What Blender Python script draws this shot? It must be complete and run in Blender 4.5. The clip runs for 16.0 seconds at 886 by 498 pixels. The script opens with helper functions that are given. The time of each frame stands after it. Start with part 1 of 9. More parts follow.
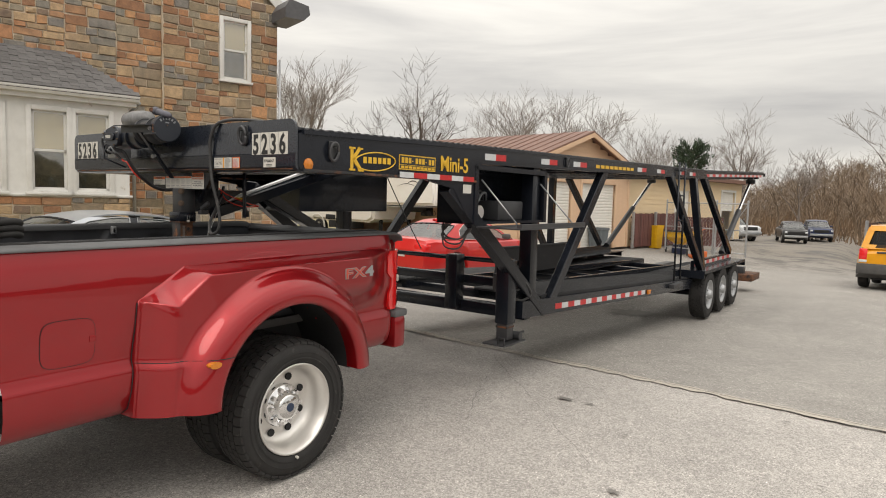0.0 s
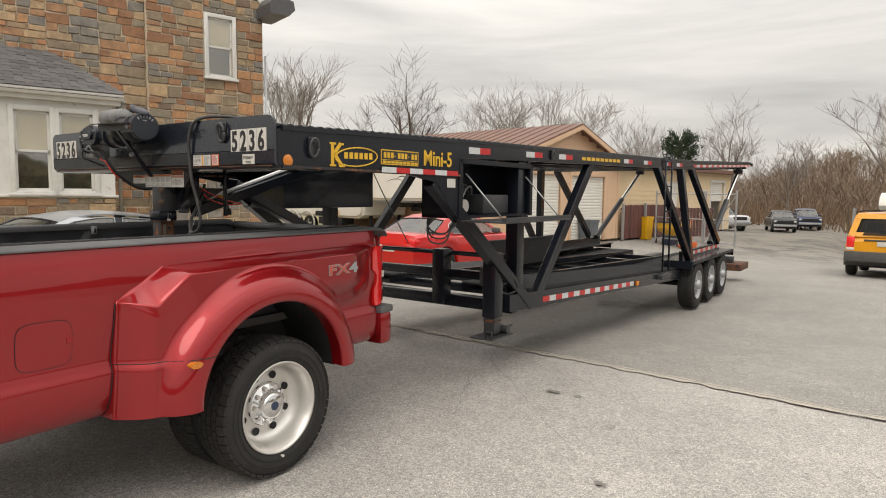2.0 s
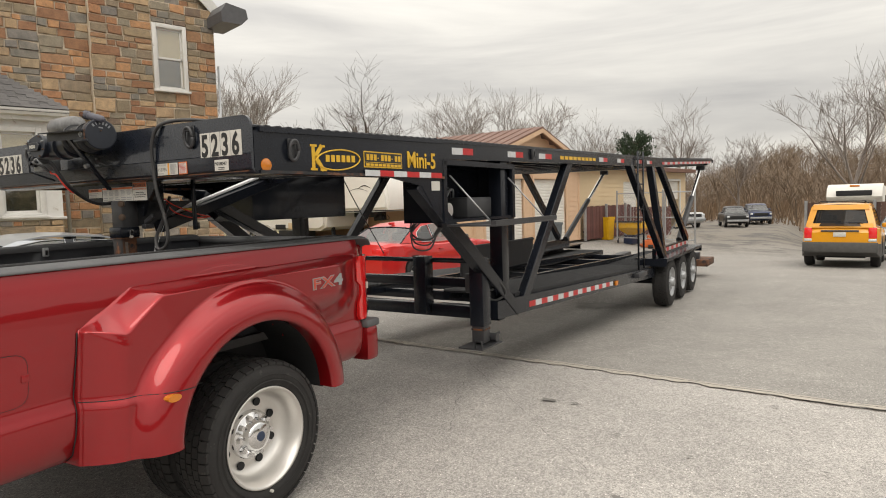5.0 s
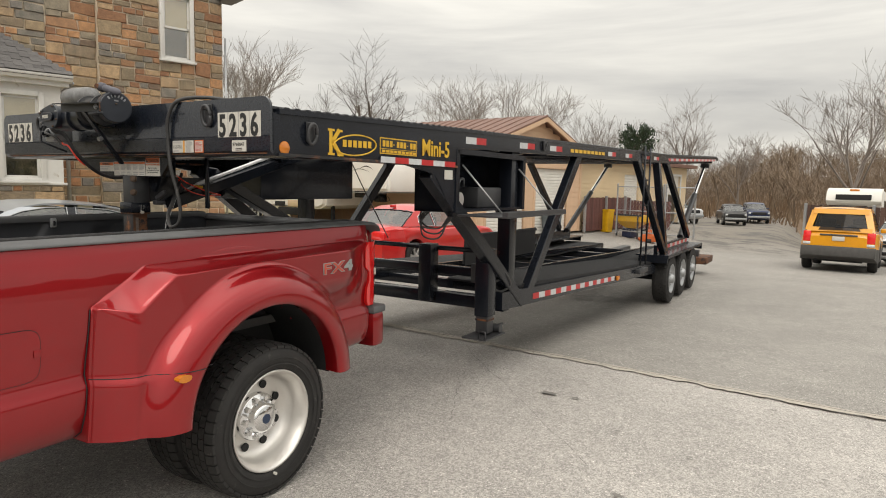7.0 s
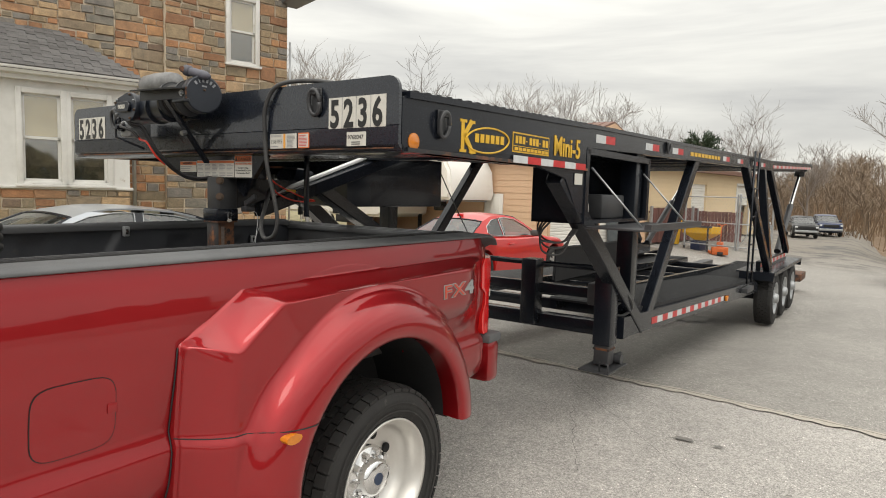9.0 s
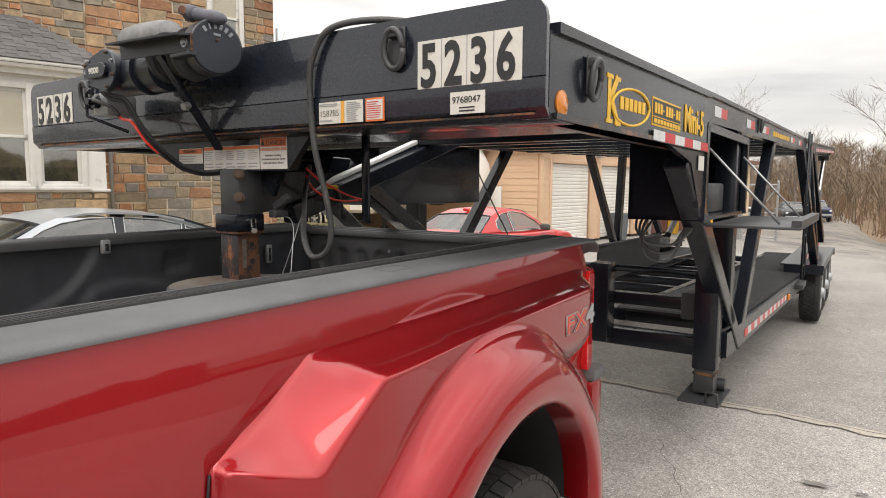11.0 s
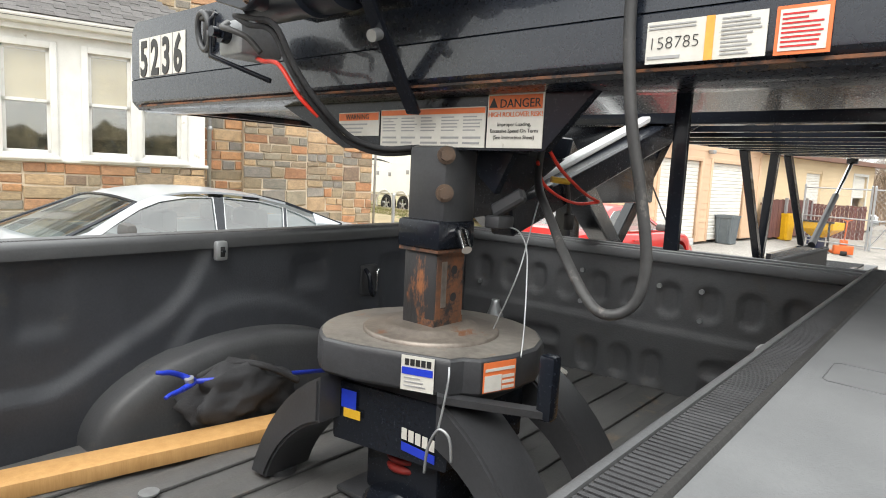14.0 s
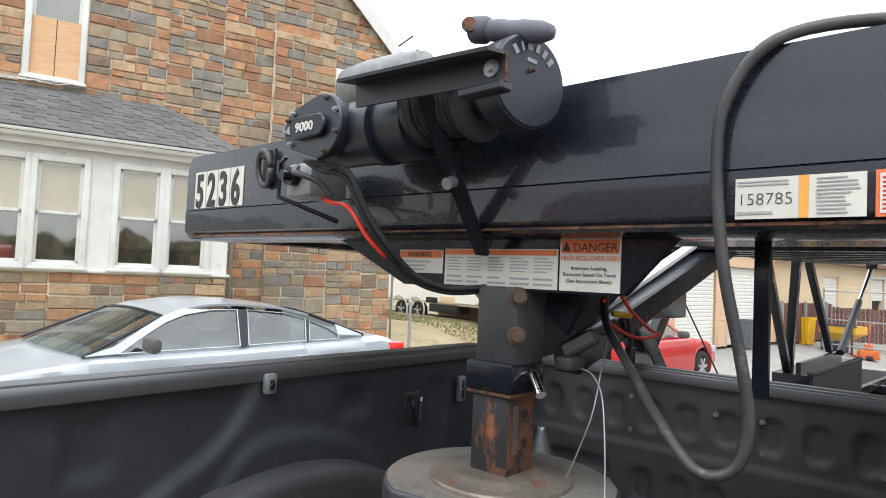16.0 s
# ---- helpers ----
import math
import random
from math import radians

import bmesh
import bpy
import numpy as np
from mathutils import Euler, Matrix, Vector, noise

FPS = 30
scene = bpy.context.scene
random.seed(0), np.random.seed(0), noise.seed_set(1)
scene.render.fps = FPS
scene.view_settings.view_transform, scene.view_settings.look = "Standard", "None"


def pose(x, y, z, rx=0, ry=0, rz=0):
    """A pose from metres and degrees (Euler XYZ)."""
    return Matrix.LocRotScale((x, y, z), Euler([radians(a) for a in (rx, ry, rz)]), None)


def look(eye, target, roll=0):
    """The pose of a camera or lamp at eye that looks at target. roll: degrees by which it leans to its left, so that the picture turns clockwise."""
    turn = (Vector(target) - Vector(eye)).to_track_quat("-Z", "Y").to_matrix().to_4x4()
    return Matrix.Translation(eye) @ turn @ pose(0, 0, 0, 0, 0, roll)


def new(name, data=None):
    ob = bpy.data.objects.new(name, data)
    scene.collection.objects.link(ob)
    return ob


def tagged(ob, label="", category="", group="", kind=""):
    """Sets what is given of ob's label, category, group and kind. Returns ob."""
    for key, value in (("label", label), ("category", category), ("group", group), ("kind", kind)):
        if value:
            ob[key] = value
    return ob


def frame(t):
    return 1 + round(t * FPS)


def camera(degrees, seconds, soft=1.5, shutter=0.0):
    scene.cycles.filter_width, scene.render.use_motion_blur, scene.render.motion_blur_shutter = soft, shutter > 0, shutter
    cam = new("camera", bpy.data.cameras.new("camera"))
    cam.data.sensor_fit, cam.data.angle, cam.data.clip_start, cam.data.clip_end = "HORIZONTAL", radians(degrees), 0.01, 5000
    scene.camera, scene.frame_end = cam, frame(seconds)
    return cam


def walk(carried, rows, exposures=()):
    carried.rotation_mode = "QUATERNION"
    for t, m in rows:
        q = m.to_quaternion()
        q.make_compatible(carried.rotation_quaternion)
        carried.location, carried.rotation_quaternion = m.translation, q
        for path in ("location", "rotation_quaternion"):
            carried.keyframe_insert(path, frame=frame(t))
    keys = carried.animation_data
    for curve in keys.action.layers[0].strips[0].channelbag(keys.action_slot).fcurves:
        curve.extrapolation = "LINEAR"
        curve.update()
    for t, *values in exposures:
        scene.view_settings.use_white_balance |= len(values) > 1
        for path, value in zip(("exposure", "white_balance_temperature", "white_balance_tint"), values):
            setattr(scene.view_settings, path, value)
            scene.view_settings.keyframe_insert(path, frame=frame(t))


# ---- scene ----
cam = camera(70.0, 16.0, 1.0)
PATH = [
    (0, (2.608, -2.4, 1.647), (1.471, -0.762, 1.488), 1.5),
    (0.5, (2.632, -2.369, 1.633), (1.492, -0.736, 1.453), 1.2),
    (1, (2.625, -2.341, 1.632), (1.506, -0.695, 1.434), 0.9),
    (1.5, (2.629, -2.337, 1.646), (1.52, -0.684, 1.451), 0.5),
    (2, (2.64, -2.352, 1.646), (1.525, -0.702, 1.471), 0.6),
    (2.5, (2.639, -2.37, 1.639), (1.576, -0.687, 1.447), 0.8),
    (3, (2.614, -2.367, 1.63), (1.555, -0.681, 1.442), 0.3),
    (3.5, (2.517, -2.285, 1.64), (1.49, -0.579, 1.445), -0.8),
    (4, (2.423, -2.191, 1.609), (1.363, -0.501, 1.472), -2.4),
    (6.5, (2.283, -2.308, 1.629), (1.355, -0.546, 1.446), 0.2),
    (7, (2.236, -2.264, 1.653), (1.241, -0.541, 1.451), 1.2),
    (7.5, (2.122, -2.134, 1.638), (1.052, -0.455, 1.444), -0.4),
    (8, (1.995, -2.027, 1.633), (0.837, -0.41, 1.424), 0.7),
    (8.5, (1.747, -1.979, 1.629), (0.612, -0.342, 1.452), 1.7),
    (11, (0.609, -1.438, 1.613), (-0.466, 0.237, 1.416), 0.3),
    (11.5, (0.379, -1.287, 1.623), (-0.882, 0.254, 1.442), 0.0),
    (12, (0.123, -1.228, 1.62), (-1.016, 0.409, 1.469), -0.2),
    (12.5, (-0.086, -1.157, 1.623), (-1.145, 0.52, 1.364), 0.5),
    (13, (-0.204, -1.034, 1.624), (-1.443, 0.522, 1.421), -0.1),
    (13.5, (-0.292, -0.978, 1.615), (-1.57, 0.53, 1.311), 1.0),
    (14, (-0.32, -0.998, 1.614), (-1.58, 0.536, 1.375), 2.8),
    (14.5, (-0.375, -1.035, 1.644), (-1.685, 0.472, 1.523), 3.1),
    (15, (-0.43, -1.063, 1.676), (-1.79, 0.403, 1.666), 1.8),
    (15.5, (-0.441, -1.069, 1.69), (-1.787, 0.409, 1.77), 2.4),
    (16, (-0.43, -1.063, 1.688), (-1.737, 0.449, 1.771), 2.5),
]
walk(cam, [(t, look(eye, target, roll)) for t, eye, target, roll in PATH],
     exposures=((0.0, 0.12, 6700, 11), (6.5, 0.1, 6750, 10), (8.5, 0.2, 6600, 8), (11.0, 0.52, 6550, 12), (12.0, 0.8, 6500, 11), (13.0, 1.16, 6400, 9), (14.0, 1.28, 6250, 8), (15.0, 1.06, 6000, 8), (16.0, 0.86, 5900, 8)))

# ---- world and light ----
world = bpy.data.worlds.new("overcast")
scene.world = world
world.use_nodes = True
wt = world.node_tree
wt.nodes.clear()


def wn(kind, **inputs):
    n = wt.nodes.new(kind)
    for k, v in inputs.items():
        n.inputs[k].default_value = v
    return n


w_out, w_bg = wn("ShaderNodeOutputWorld"), wn("ShaderNodeBackground", Strength=1.0)
w_sky = wn("ShaderNodeTexSky")
w_sky.sky_type, w_sky.sun_disc = "NISHITA", False
w_sky.sun_elevation, w_sky.sun_rotation, w_sky.dust_density = radians(46), radians(162), 4.0
w_co, w_sep = wn("ShaderNodeTexCoord"), wn("ShaderNodeSeparateXYZ")
w_map = wn("ShaderNodeMapping")
w_map.inputs["Scale"].default_value = (0.8, 1.3, 8.0)
w_map.inputs["Rotation"].default_value = (0.10, 0.16, 0.5)
w_n1 = wn("ShaderNodeTexNoise", Scale=1.6, Detail=6.0, Roughness=0.55, Distortion=0.35)
w_ramp = wn("ShaderNodeValToRGB")
w_ramp.color_ramp.elements[0].position, w_ramp.color_ramp.elements[0].color = 0.33, (0.50, 0.495, 0.485, 1)
w_ramp.color_ramp.elements[1].position, w_ramp.color_ramp.elements[1].color = 0.66, (0.80, 0.785, 0.735, 1)
# an overcast dome: even low down, brighter towards the zenith
w_up = wn("ShaderNodeMath")
w_up.operation, w_up.use_clamp, w_up.inputs[1].default_value = "MAXIMUM", True, 0.0
w_pow = wn("ShaderNodeMath")
w_pow.operation, w_pow.inputs[1].default_value = "POWER", 1.6
w_grad = wn("ShaderNodeMapRange")
w_grad.inputs["To Min"].default_value, w_grad.inputs["To Max"].default_value = 0.95, 3.3
w_mul = wn("ShaderNodeMix")
w_mul.data_type, w_mul.blend_type = "RGBA", "MULTIPLY"
w_mul.inputs[0].default_value = 1.0
w_dim = wn("ShaderNodeMix")
w_dim.data_type, w_dim.blend_type = "RGBA", "MULTIPLY"
w_dim.inputs[0].default_value = 1.0
w_dim.inputs[7].default_value = (0.1, 0.1, 0.1, 1)
w_mix = wn("ShaderNodeMix")
w_mix.data_type = "RGBA"
w_mix.inputs[0].default_value = 0.94
for a, b in ((w_co.outputs["Generated"], w_map.inputs[0]), (w_map.outputs[0], w_n1.inputs["Vector"]), (w_n1.outputs[0], w_ramp.inputs[0]),
             (w_co.outputs["Generated"], w_sep.inputs[0]), (w_sep.outputs["Z"], w_up.inputs[0]), (w_up.outputs[0], w_pow.inputs[0]), (w_pow.outputs[0], w_grad.inputs[0]), (w_ramp.outputs[0], w_mul.inputs[6]),
             (w_grad.outputs[0], w_mul.inputs[7]), (w_sky.outputs[0], w_dim.inputs[6]), (w_dim.outputs[2], w_mix.inputs[6]),
             (w_mul.outputs[2], w_mix.inputs[7]), (w_mix.outputs[2], w_bg.inputs["Color"]), (w_bg.outputs[0], w_out.inputs[0])):
    wt.links.new(a, b)

sun = new("sun", bpy.data.lights.new("sun", "SUN"))
sun.data.energy, sun.data.angle, sun.data.color = 0.9, radians(35), (1.0, 0.95, 0.88)
sun.matrix_world = look((0, 0, 20), (-6.0, 18.0, 0))


# ---- materials ----
def mat(name, c1, c2=None, rough=0.6, metal=0.0, scale=6.0, fine=80.0, bump=0.15, spec=0.5, coat=0.0, c3=None, spot=0.62, vary=0.0, island=False, stretch=(1, 1, 1), dist=0.004):
    """A surface of two tones at two scales, with grain relief; c3 are stains; vary: each piece its own tone."""
    m = bpy.data.materials.new(name)
    m.use_nodes = True
    t = m.node_tree
    b = t.nodes["Principled BSDF"]
    c2 = c2 or tuple(0.8 * v for v in c1)

    def n(kind, **inputs):
        q = t.nodes.new(kind)
        for k, v in inputs.items():
            q.inputs[k].default_value = v
        return q

    co, mp = n("ShaderNodeTexCoord"), n("ShaderNodeMapping")
    mp.inputs["Scale"].default_value = stretch
    t.links.new(co.outputs["Object"], mp.inputs[0])
    big, small = n("ShaderNodeTexNoise", Scale=scale, Detail=5.0, Roughness=0.6), n("ShaderNodeTexNoise", Scale=fine, Detail=4.0, Roughness=0.65)
    for q in (big, small):
        t.links.new(mp.outputs[0], q.inputs["Vector"])
    sm = n("ShaderNodeMix")
    sm.inputs[0].default_value = 0.35
    t.links.new(big.outputs[0], sm.inputs[2])
    t.links.new(small.outputs[0], sm.inputs[3])
    r = n("ShaderNodeValToRGB")
    r.color_ramp.elements[0].position, r.color_ramp.elements[0].color = 0.36, (*c2, 1)
    r.color_ramp.elements[1].position, r.color_ramp.elements[1].color = 0.64, (*c1, 1)
    t.links.new(sm.outputs[0], r.inputs[0])
    colour = r.outputs[0]
    if vary:
        hsv = n("ShaderNodeHueSaturation")
        ran = n("ShaderNodeNewGeometry") if island else n("ShaderNodeObjectInfo")
        mr = n("ShaderNodeMapRange")
        mr.inputs["To Min"].default_value, mr.inputs["To Max"].default_value = 1 - vary, 1 + vary
        t.links.new(ran.outputs["Random Per Island" if island else "Random"], mr.inputs[0])
        t.links.new(mr.outputs[0], hsv.inputs["Value"])
        t.links.new(colour, hsv.inputs["Color"])
        colour = hsv.outputs[0]
    if c3:
        st = n("ShaderNodeTexNoise", Scale=scale * 1.7, Detail=8.0, Roughness=0.7)
        off = n("ShaderNodeMapping")
        off.inputs["Location"].default_value = (3.1, 7.7, 1.3)
        t.links.new(mp.outputs[0], off.inputs[0])
        t.links.new(off.outputs[0], st.inputs["Vector"])
        rr = n("ShaderNodeValToRGB")
        rr.color_ramp.elements[0].position, rr.color_ramp.elements[1].position = spot, min(0.99, spot + 0.08)
        t.links.new(st.outputs[0], rr.inputs[0])
        mx = n("ShaderNodeMix")
        mx.data_type = "RGBA"
        mx.inputs[7].default_value = (*c3, 1)
        t.links.new(rr.outputs[0], mx.inputs[0])
        t.links.new(colour, mx.inputs[6])
        colour = mx.outputs[2]
    t.links.new(colour, b.inputs["Base Color"])
    rm = n("ShaderNodeMapRange")
    rm.inputs["To Min"].default_value, rm.inputs["To Max"].default_value = max(0.02, rough * 0.8), min(1, rough * 1.2)
    t.links.new(small.outputs[0], rm.inputs[0])
    t.links.new(rm.outputs[0], b.inputs["Roughness"])
    if bump:
        bp = n("ShaderNodeBump", Strength=bump, Distance=dist)
        t.links.new(small.outputs[0], bp.inputs["Height"])
        t.links.new(bp.outputs[0], b.inputs["Normal"])
    b.inputs["Metallic"].default_value = metal
    b.inputs["Specular IOR Level"].default_value = spec
    b.inputs["Coat Weight"].default_value = coat
    b.inputs["Coat Roughness"].default_value = 0.04
    return m


def glass(name, tint, rough=0.03, ior=1.5):
    """Thin tinted pane: part clear, part mirror, more so at a slant."""
    m = bpy.data.materials.new(name)
    m.use_nodes = True
    t = m.node_tree
    t.nodes.clear()
    o, mx, lw = t.nodes.new("ShaderNodeOutputMaterial"), t.nodes.new("ShaderNodeMixShader"), t.nodes.new("ShaderNodeLayerWeight")
    tr, gl = t.nodes.new("ShaderNodeBsdfTransparent"), t.nodes.new("ShaderNodeBsdfGlossy")
    pw, ma = t.nodes.new("ShaderNodeMath"), t.nodes.new("ShaderNodeMath")
    base = ((ior - 1) / (ior + 1)) ** 2
    lw.inputs["Blend"].default_value = 0.5
    pw.operation, pw.inputs[1].default_value = "POWER", 4.5
    ma.operation, ma.inputs[1].default_value, ma.inputs[2].default_value = "MULTIPLY_ADD", 1 - base, base
    tr.inputs[0].default_value = (*tint, 1)
    gl.inputs["Roughness"].default_value = rough
    for a, b in ((lw.outputs["Facing"], pw.inputs[0]), (pw.outputs[0], ma.inputs[0]), (ma.outputs[0], mx.inputs[0]), (tr.outputs[0], mx.inputs[1]), (gl.outputs[0], mx.inputs[2]), (mx.outputs[0], o.inputs[0])):
        t.links.new(a, b)
    return m


M = dict(
    black=mat("black_paint", (0.012, 0.0145, 0.021), (0.0075, 0.009, 0.013), 0.26, spec=0.28, scale=3, fine=140, bump=0.05, coat=0.15, c3=(0.020, 0.023, 0.029), spot=0.66),
    black_worn=mat("worn_black_paint", (0.048, 0.049, 0.053), (0.028, 0.0285, 0.031), 0.45, scale=5, fine=120, bump=0.12, c3=(0.10, 0.05, 0.03), spot=0.70),
    deck=mat("deck_plate", (0.020, 0.020, 0.022), (0.011, 0.011, 0.013), 0.6, scale=4, fine=60, bump=0.4, c3=(0.07, 0.065, 0.06), spot=0.62),
    rust=mat("rusted_steel", (0.20, 0.075, 0.028), (0.05, 0.03, 0.022), 0.8, scale=9, fine=70, bump=0.35, c3=(0.02, 0.018, 0.018), spot=0.5),
    bolt=mat("weathered_bolt", (0.13, 0.085, 0.055), (0.075, 0.052, 0.040), 0.65, metal=0.3, scale=20, fine=90, bump=0.3),
    grease=mat("greasy_steel", (0.27, 0.235, 0.20), (0.13, 0.11, 0.095), 0.42, metal=0.5, scale=7, fine=60, bump=0.2, c3=(0.22, 0.10, 0.05), spot=0.6),
    red=mat("red_paint", (0.32, 0.006, 0.010), (0.285, 0.0055, 0.009), 0.37, metal=0.6, spec=0.3, scale=2.5, fine=300, bump=0.0, coat=1.0),
    rubber=mat("rubber", (0.022, 0.021, 0.020), (0.014, 0.013, 0.013), 0.75, scale=12, fine=120, bump=0.2, c3=(0.05, 0.046, 0.042), spot=0.6),
    liner=mat("bed_liner", (0.050, 0.053, 0.061), (0.034, 0.036, 0.042), 0.40, scale=5, fine=160, bump=0.25, c3=(0.06, 0.059, 0.058), spot=0.6),
    tub=mat("dusty_tub", (0.062, 0.063, 0.066), (0.044, 0.045, 0.048), 0.5, scale=6, fine=120, bump=0.25, c3=(0.095, 0.088, 0.08), spot=0.6),
    # the bed liner's grey, about twice as pale, for the tailgate panel
    gate=mat("pale_gate_liner", (0.105, 0.107, 0.112), (0.074, 0.075, 0.079), 0.42, scale=6, fine=140, bump=0.25, c3=(0.09, 0.087, 0.083), spot=0.6),
    bed=mat("dusty_bed_floor", (0.112, 0.109, 0.106), (0.064, 0.063, 0.062), 0.6, scale=4, fine=120, bump=0.3, c3=(0.16, 0.125, 0.095), spot=0.60),
    cap=mat("rail_cap", (0.142, 0.144, 0.147), (0.108, 0.110, 0.113), 0.7, spec=0.15, scale=6, fine=260, bump=0.2, c3=(0.10, 0.10, 0.10), spot=0.70),
    lip=mat("smooth_lip", (0.082, 0.083, 0.086), (0.062, 0.063, 0.066), 0.45, scale=6, fine=200, bump=0.1, c3=(0.13, 0.13, 0.13), spot=0.68),
    gate_cap=mat("gate_cap", (0.145, 0.148, 0.155), (0.115, 0.118, 0.124), 0.42, spec=0.5, scale=6, fine=200, bump=0.1, c3=(0.19, 0.19, 0.195), spot=0.68),
    alu=mat("polished_rim", (0.74, 0.72, 0.69), (0.68, 0.66, 0.63), 0.40, metal=0.85, scale=2, fine=60, bump=0.0, c3=(0.55, 0.51, 0.47), spot=0.72),
    chrome=mat("chrome", (0.8, 0.8, 0.8), (0.7, 0.7, 0.7), 0.12, metal=1.0, scale=10, fine=100, bump=0.03),
    steel=mat("galvanised", (0.45, 0.46, 0.47), (0.33, 0.34, 0.35), 0.45, metal=0.7, scale=8, fine=60, bump=0.1),
    white=mat("white_decal", (0.62, 0.60, 0.55), (0.53, 0.51, 0.46), 0.5, scale=10, fine=90, bump=0.03, c3=(0.36, 0.32, 0.26), spot=0.62),
    tape_red=mat("red_reflector", (0.55, 0.02, 0.02), (0.42, 0.015, 0.018), 0.35, scale=20, fine=200, bump=0.05),
    tape_white=mat("white_reflector", (0.62, 0.63, 0.64), (0.50, 0.51, 0.52), 0.35, scale=20, fine=200, bump=0.05),
    gold=mat("gold_decal", (0.75, 0.45, 0.03), (0.62, 0.36, 0.02), 0.45, scale=14, fine=120, bump=0.03),
    orange=mat("orange_decal", (0.72, 0.18, 0.05), (0.6, 0.14, 0.04), 0.5, scale=14, fine=120, bump=0.03),
    ink=mat("black_ink", (0.02, 0.02, 0.02), (0.014, 0.014, 0.014), 0.5, bump=0.02),
    grey_ink=mat("grey_ink", (0.33, 0.33, 0.33), (0.26, 0.26, 0.26), 0.6, bump=0.0),
    amber=mat("amber_lens", (0.62, 0.20, 0.01), (0.48, 0.14, 0.01), 0.2, bump=0.0, coat=0.5),
    lens_red=mat("red_lens", (0.85, 0.02, 0.02), (0.7, 0.014, 0.016), 0.15, bump=0.0, coat=0.8),
    blue=mat("blue_plastic", (0.02, 0.05, 0.55), (0.015, 0.035, 0.42), 0.4, scale=10, bump=0.05),
    wood=mat("pine_lumber", (0.62, 0.36, 0.14), (0.50, 0.27, 0.09), 0.6, scale=3, fine=30, bump=0.15, stretch=(12, 1, 12)),
    cloth=mat("black_cloth", (0.040, 0.040, 0.043), (0.022, 0.022, 0.024), 0.9, scale=20, fine=260, bump=0.5),
    hose=mat("hose", (0.055, 0.054, 0.054), (0.03, 0.03, 0.031), 0.5, scale=10, fine=90, bump=0.1, c3=(0.13, 0.12, 0.11), spot=0.6),
    wire_red=mat("red_wire", (0.78, 0.04, 0.02), (0.66, 0.03, 0.015), 0.4, bump=0.0),
    pane=glass("window_pane", (0.92, 0.91, 0.86), 0.035, 2.9),
    car_glass=glass("car_glass", (0.10, 0.12, 0.12), 0.02, 1.75),
    mortar=mat("mortar", (0.62, 0.53, 0.41), (0.50, 0.42, 0.32), 0.9, scale=4, fine=50, bump=0.5),
    trim=mat("old_white_paint", (0.69, 0.68, 0.65), (0.60, 0.59, 0.56), 0.55, scale=5, fine=70, bump=0.25, c3=(0.40, 0.35, 0.29), spot=0.64),
    shingle=mat("slate_shingle", (0.115, 0.112, 0.118), (0.065, 0.064, 0.07), 0.8, scale=3, fine=40, bump=0.5, vary=0.35, island=True, c3=(0.18, 0.17, 0.165), spot=0.6),
    siding=mat("tan_siding", (0.66, 0.45, 0.295), (0.59, 0.40, 0.26), 0.6, scale=2, fine=60, bump=0.1),
    siding_pale=mat("pale_siding", (0.70, 0.55, 0.35), (0.62, 0.48, 0.30), 0.6, scale=2, fine=60, bump=0.1),
    roof_brown=mat("brown_metal_roof", (0.20, 0.105, 0.075), (0.15, 0.078, 0.056), 0.6, scale=1.5, fine=30, bump=0.1),
    door_white=mat("roll_door", (0.74, 0.72, 0.67), (0.66, 0.64, 0.59), 0.55, scale=2, fine=40, bump=0.05),
    # blotches stand for the trees mirrored in the lower panes
    pane_backing=mat("mirrored_woods", (0.24, 0.21, 0.14), (0.05, 0.055, 0.04), 0.9, scale=3.2, fine=14, bump=0.2, c3=(0.16, 0.17, 0.17), spot=0.55),
    dark=mat("dark_interior", (0.02, 0.02, 0.021), (0.012, 0.012, 0.013), 0.8, bump=0.1),
    plywood=mat("plywood", (0.66, 0.42, 0.24), (0.56, 0.33, 0.17), 0.7, scale=4, fine=30, bump=0.1, stretch=(1, 1, 6)),
    concrete=mat("concrete", (0.42, 0.40, 0.37), (0.33, 0.31, 0.29), 0.85, scale=3, fine=50, bump=0.3),
    bark=mat("bark", (0.13, 0.10, 0.08), (0.07, 0.055, 0.045), 0.9, scale=6, fine=40, bump=0.6),
    needle=mat("needles", (0.035, 0.06, 0.025), (0.02, 0.035, 0.015), 0.8, scale=10, bump=0.2, vary=0.4, island=True),
)


# ---- mesh tools ----
def empty(name, m=Matrix(), label="", category="", group="", kind=""):
    ob = new(name)
    ob.matrix_basis = m
    ob.empty_display_size = 0.1
    return tagged(ob, label, category, group, kind)


def part(name, bm, material, parent=None, label="", smooth=35, at=None):
    """Link a bmesh as one mesh object, under a thing or a part where given."""
    if smooth:
        for f in bm.faces:
            f.smooth = True
        for e in bm.edges:
            if len(e.link_faces) == 2 and e.calc_face_angle(0) > radians(smooth):
                e.smooth = False
    me = bpy.data.meshes.new(name)
    bm.to_mesh(me)
    bm.free()
    me.materials.append(material)
    ob = new(name, me)
    if at is not None:
        ob.matrix_basis = at
    if parent is not None:
        ob.parent = parent
    return tagged(ob, label)


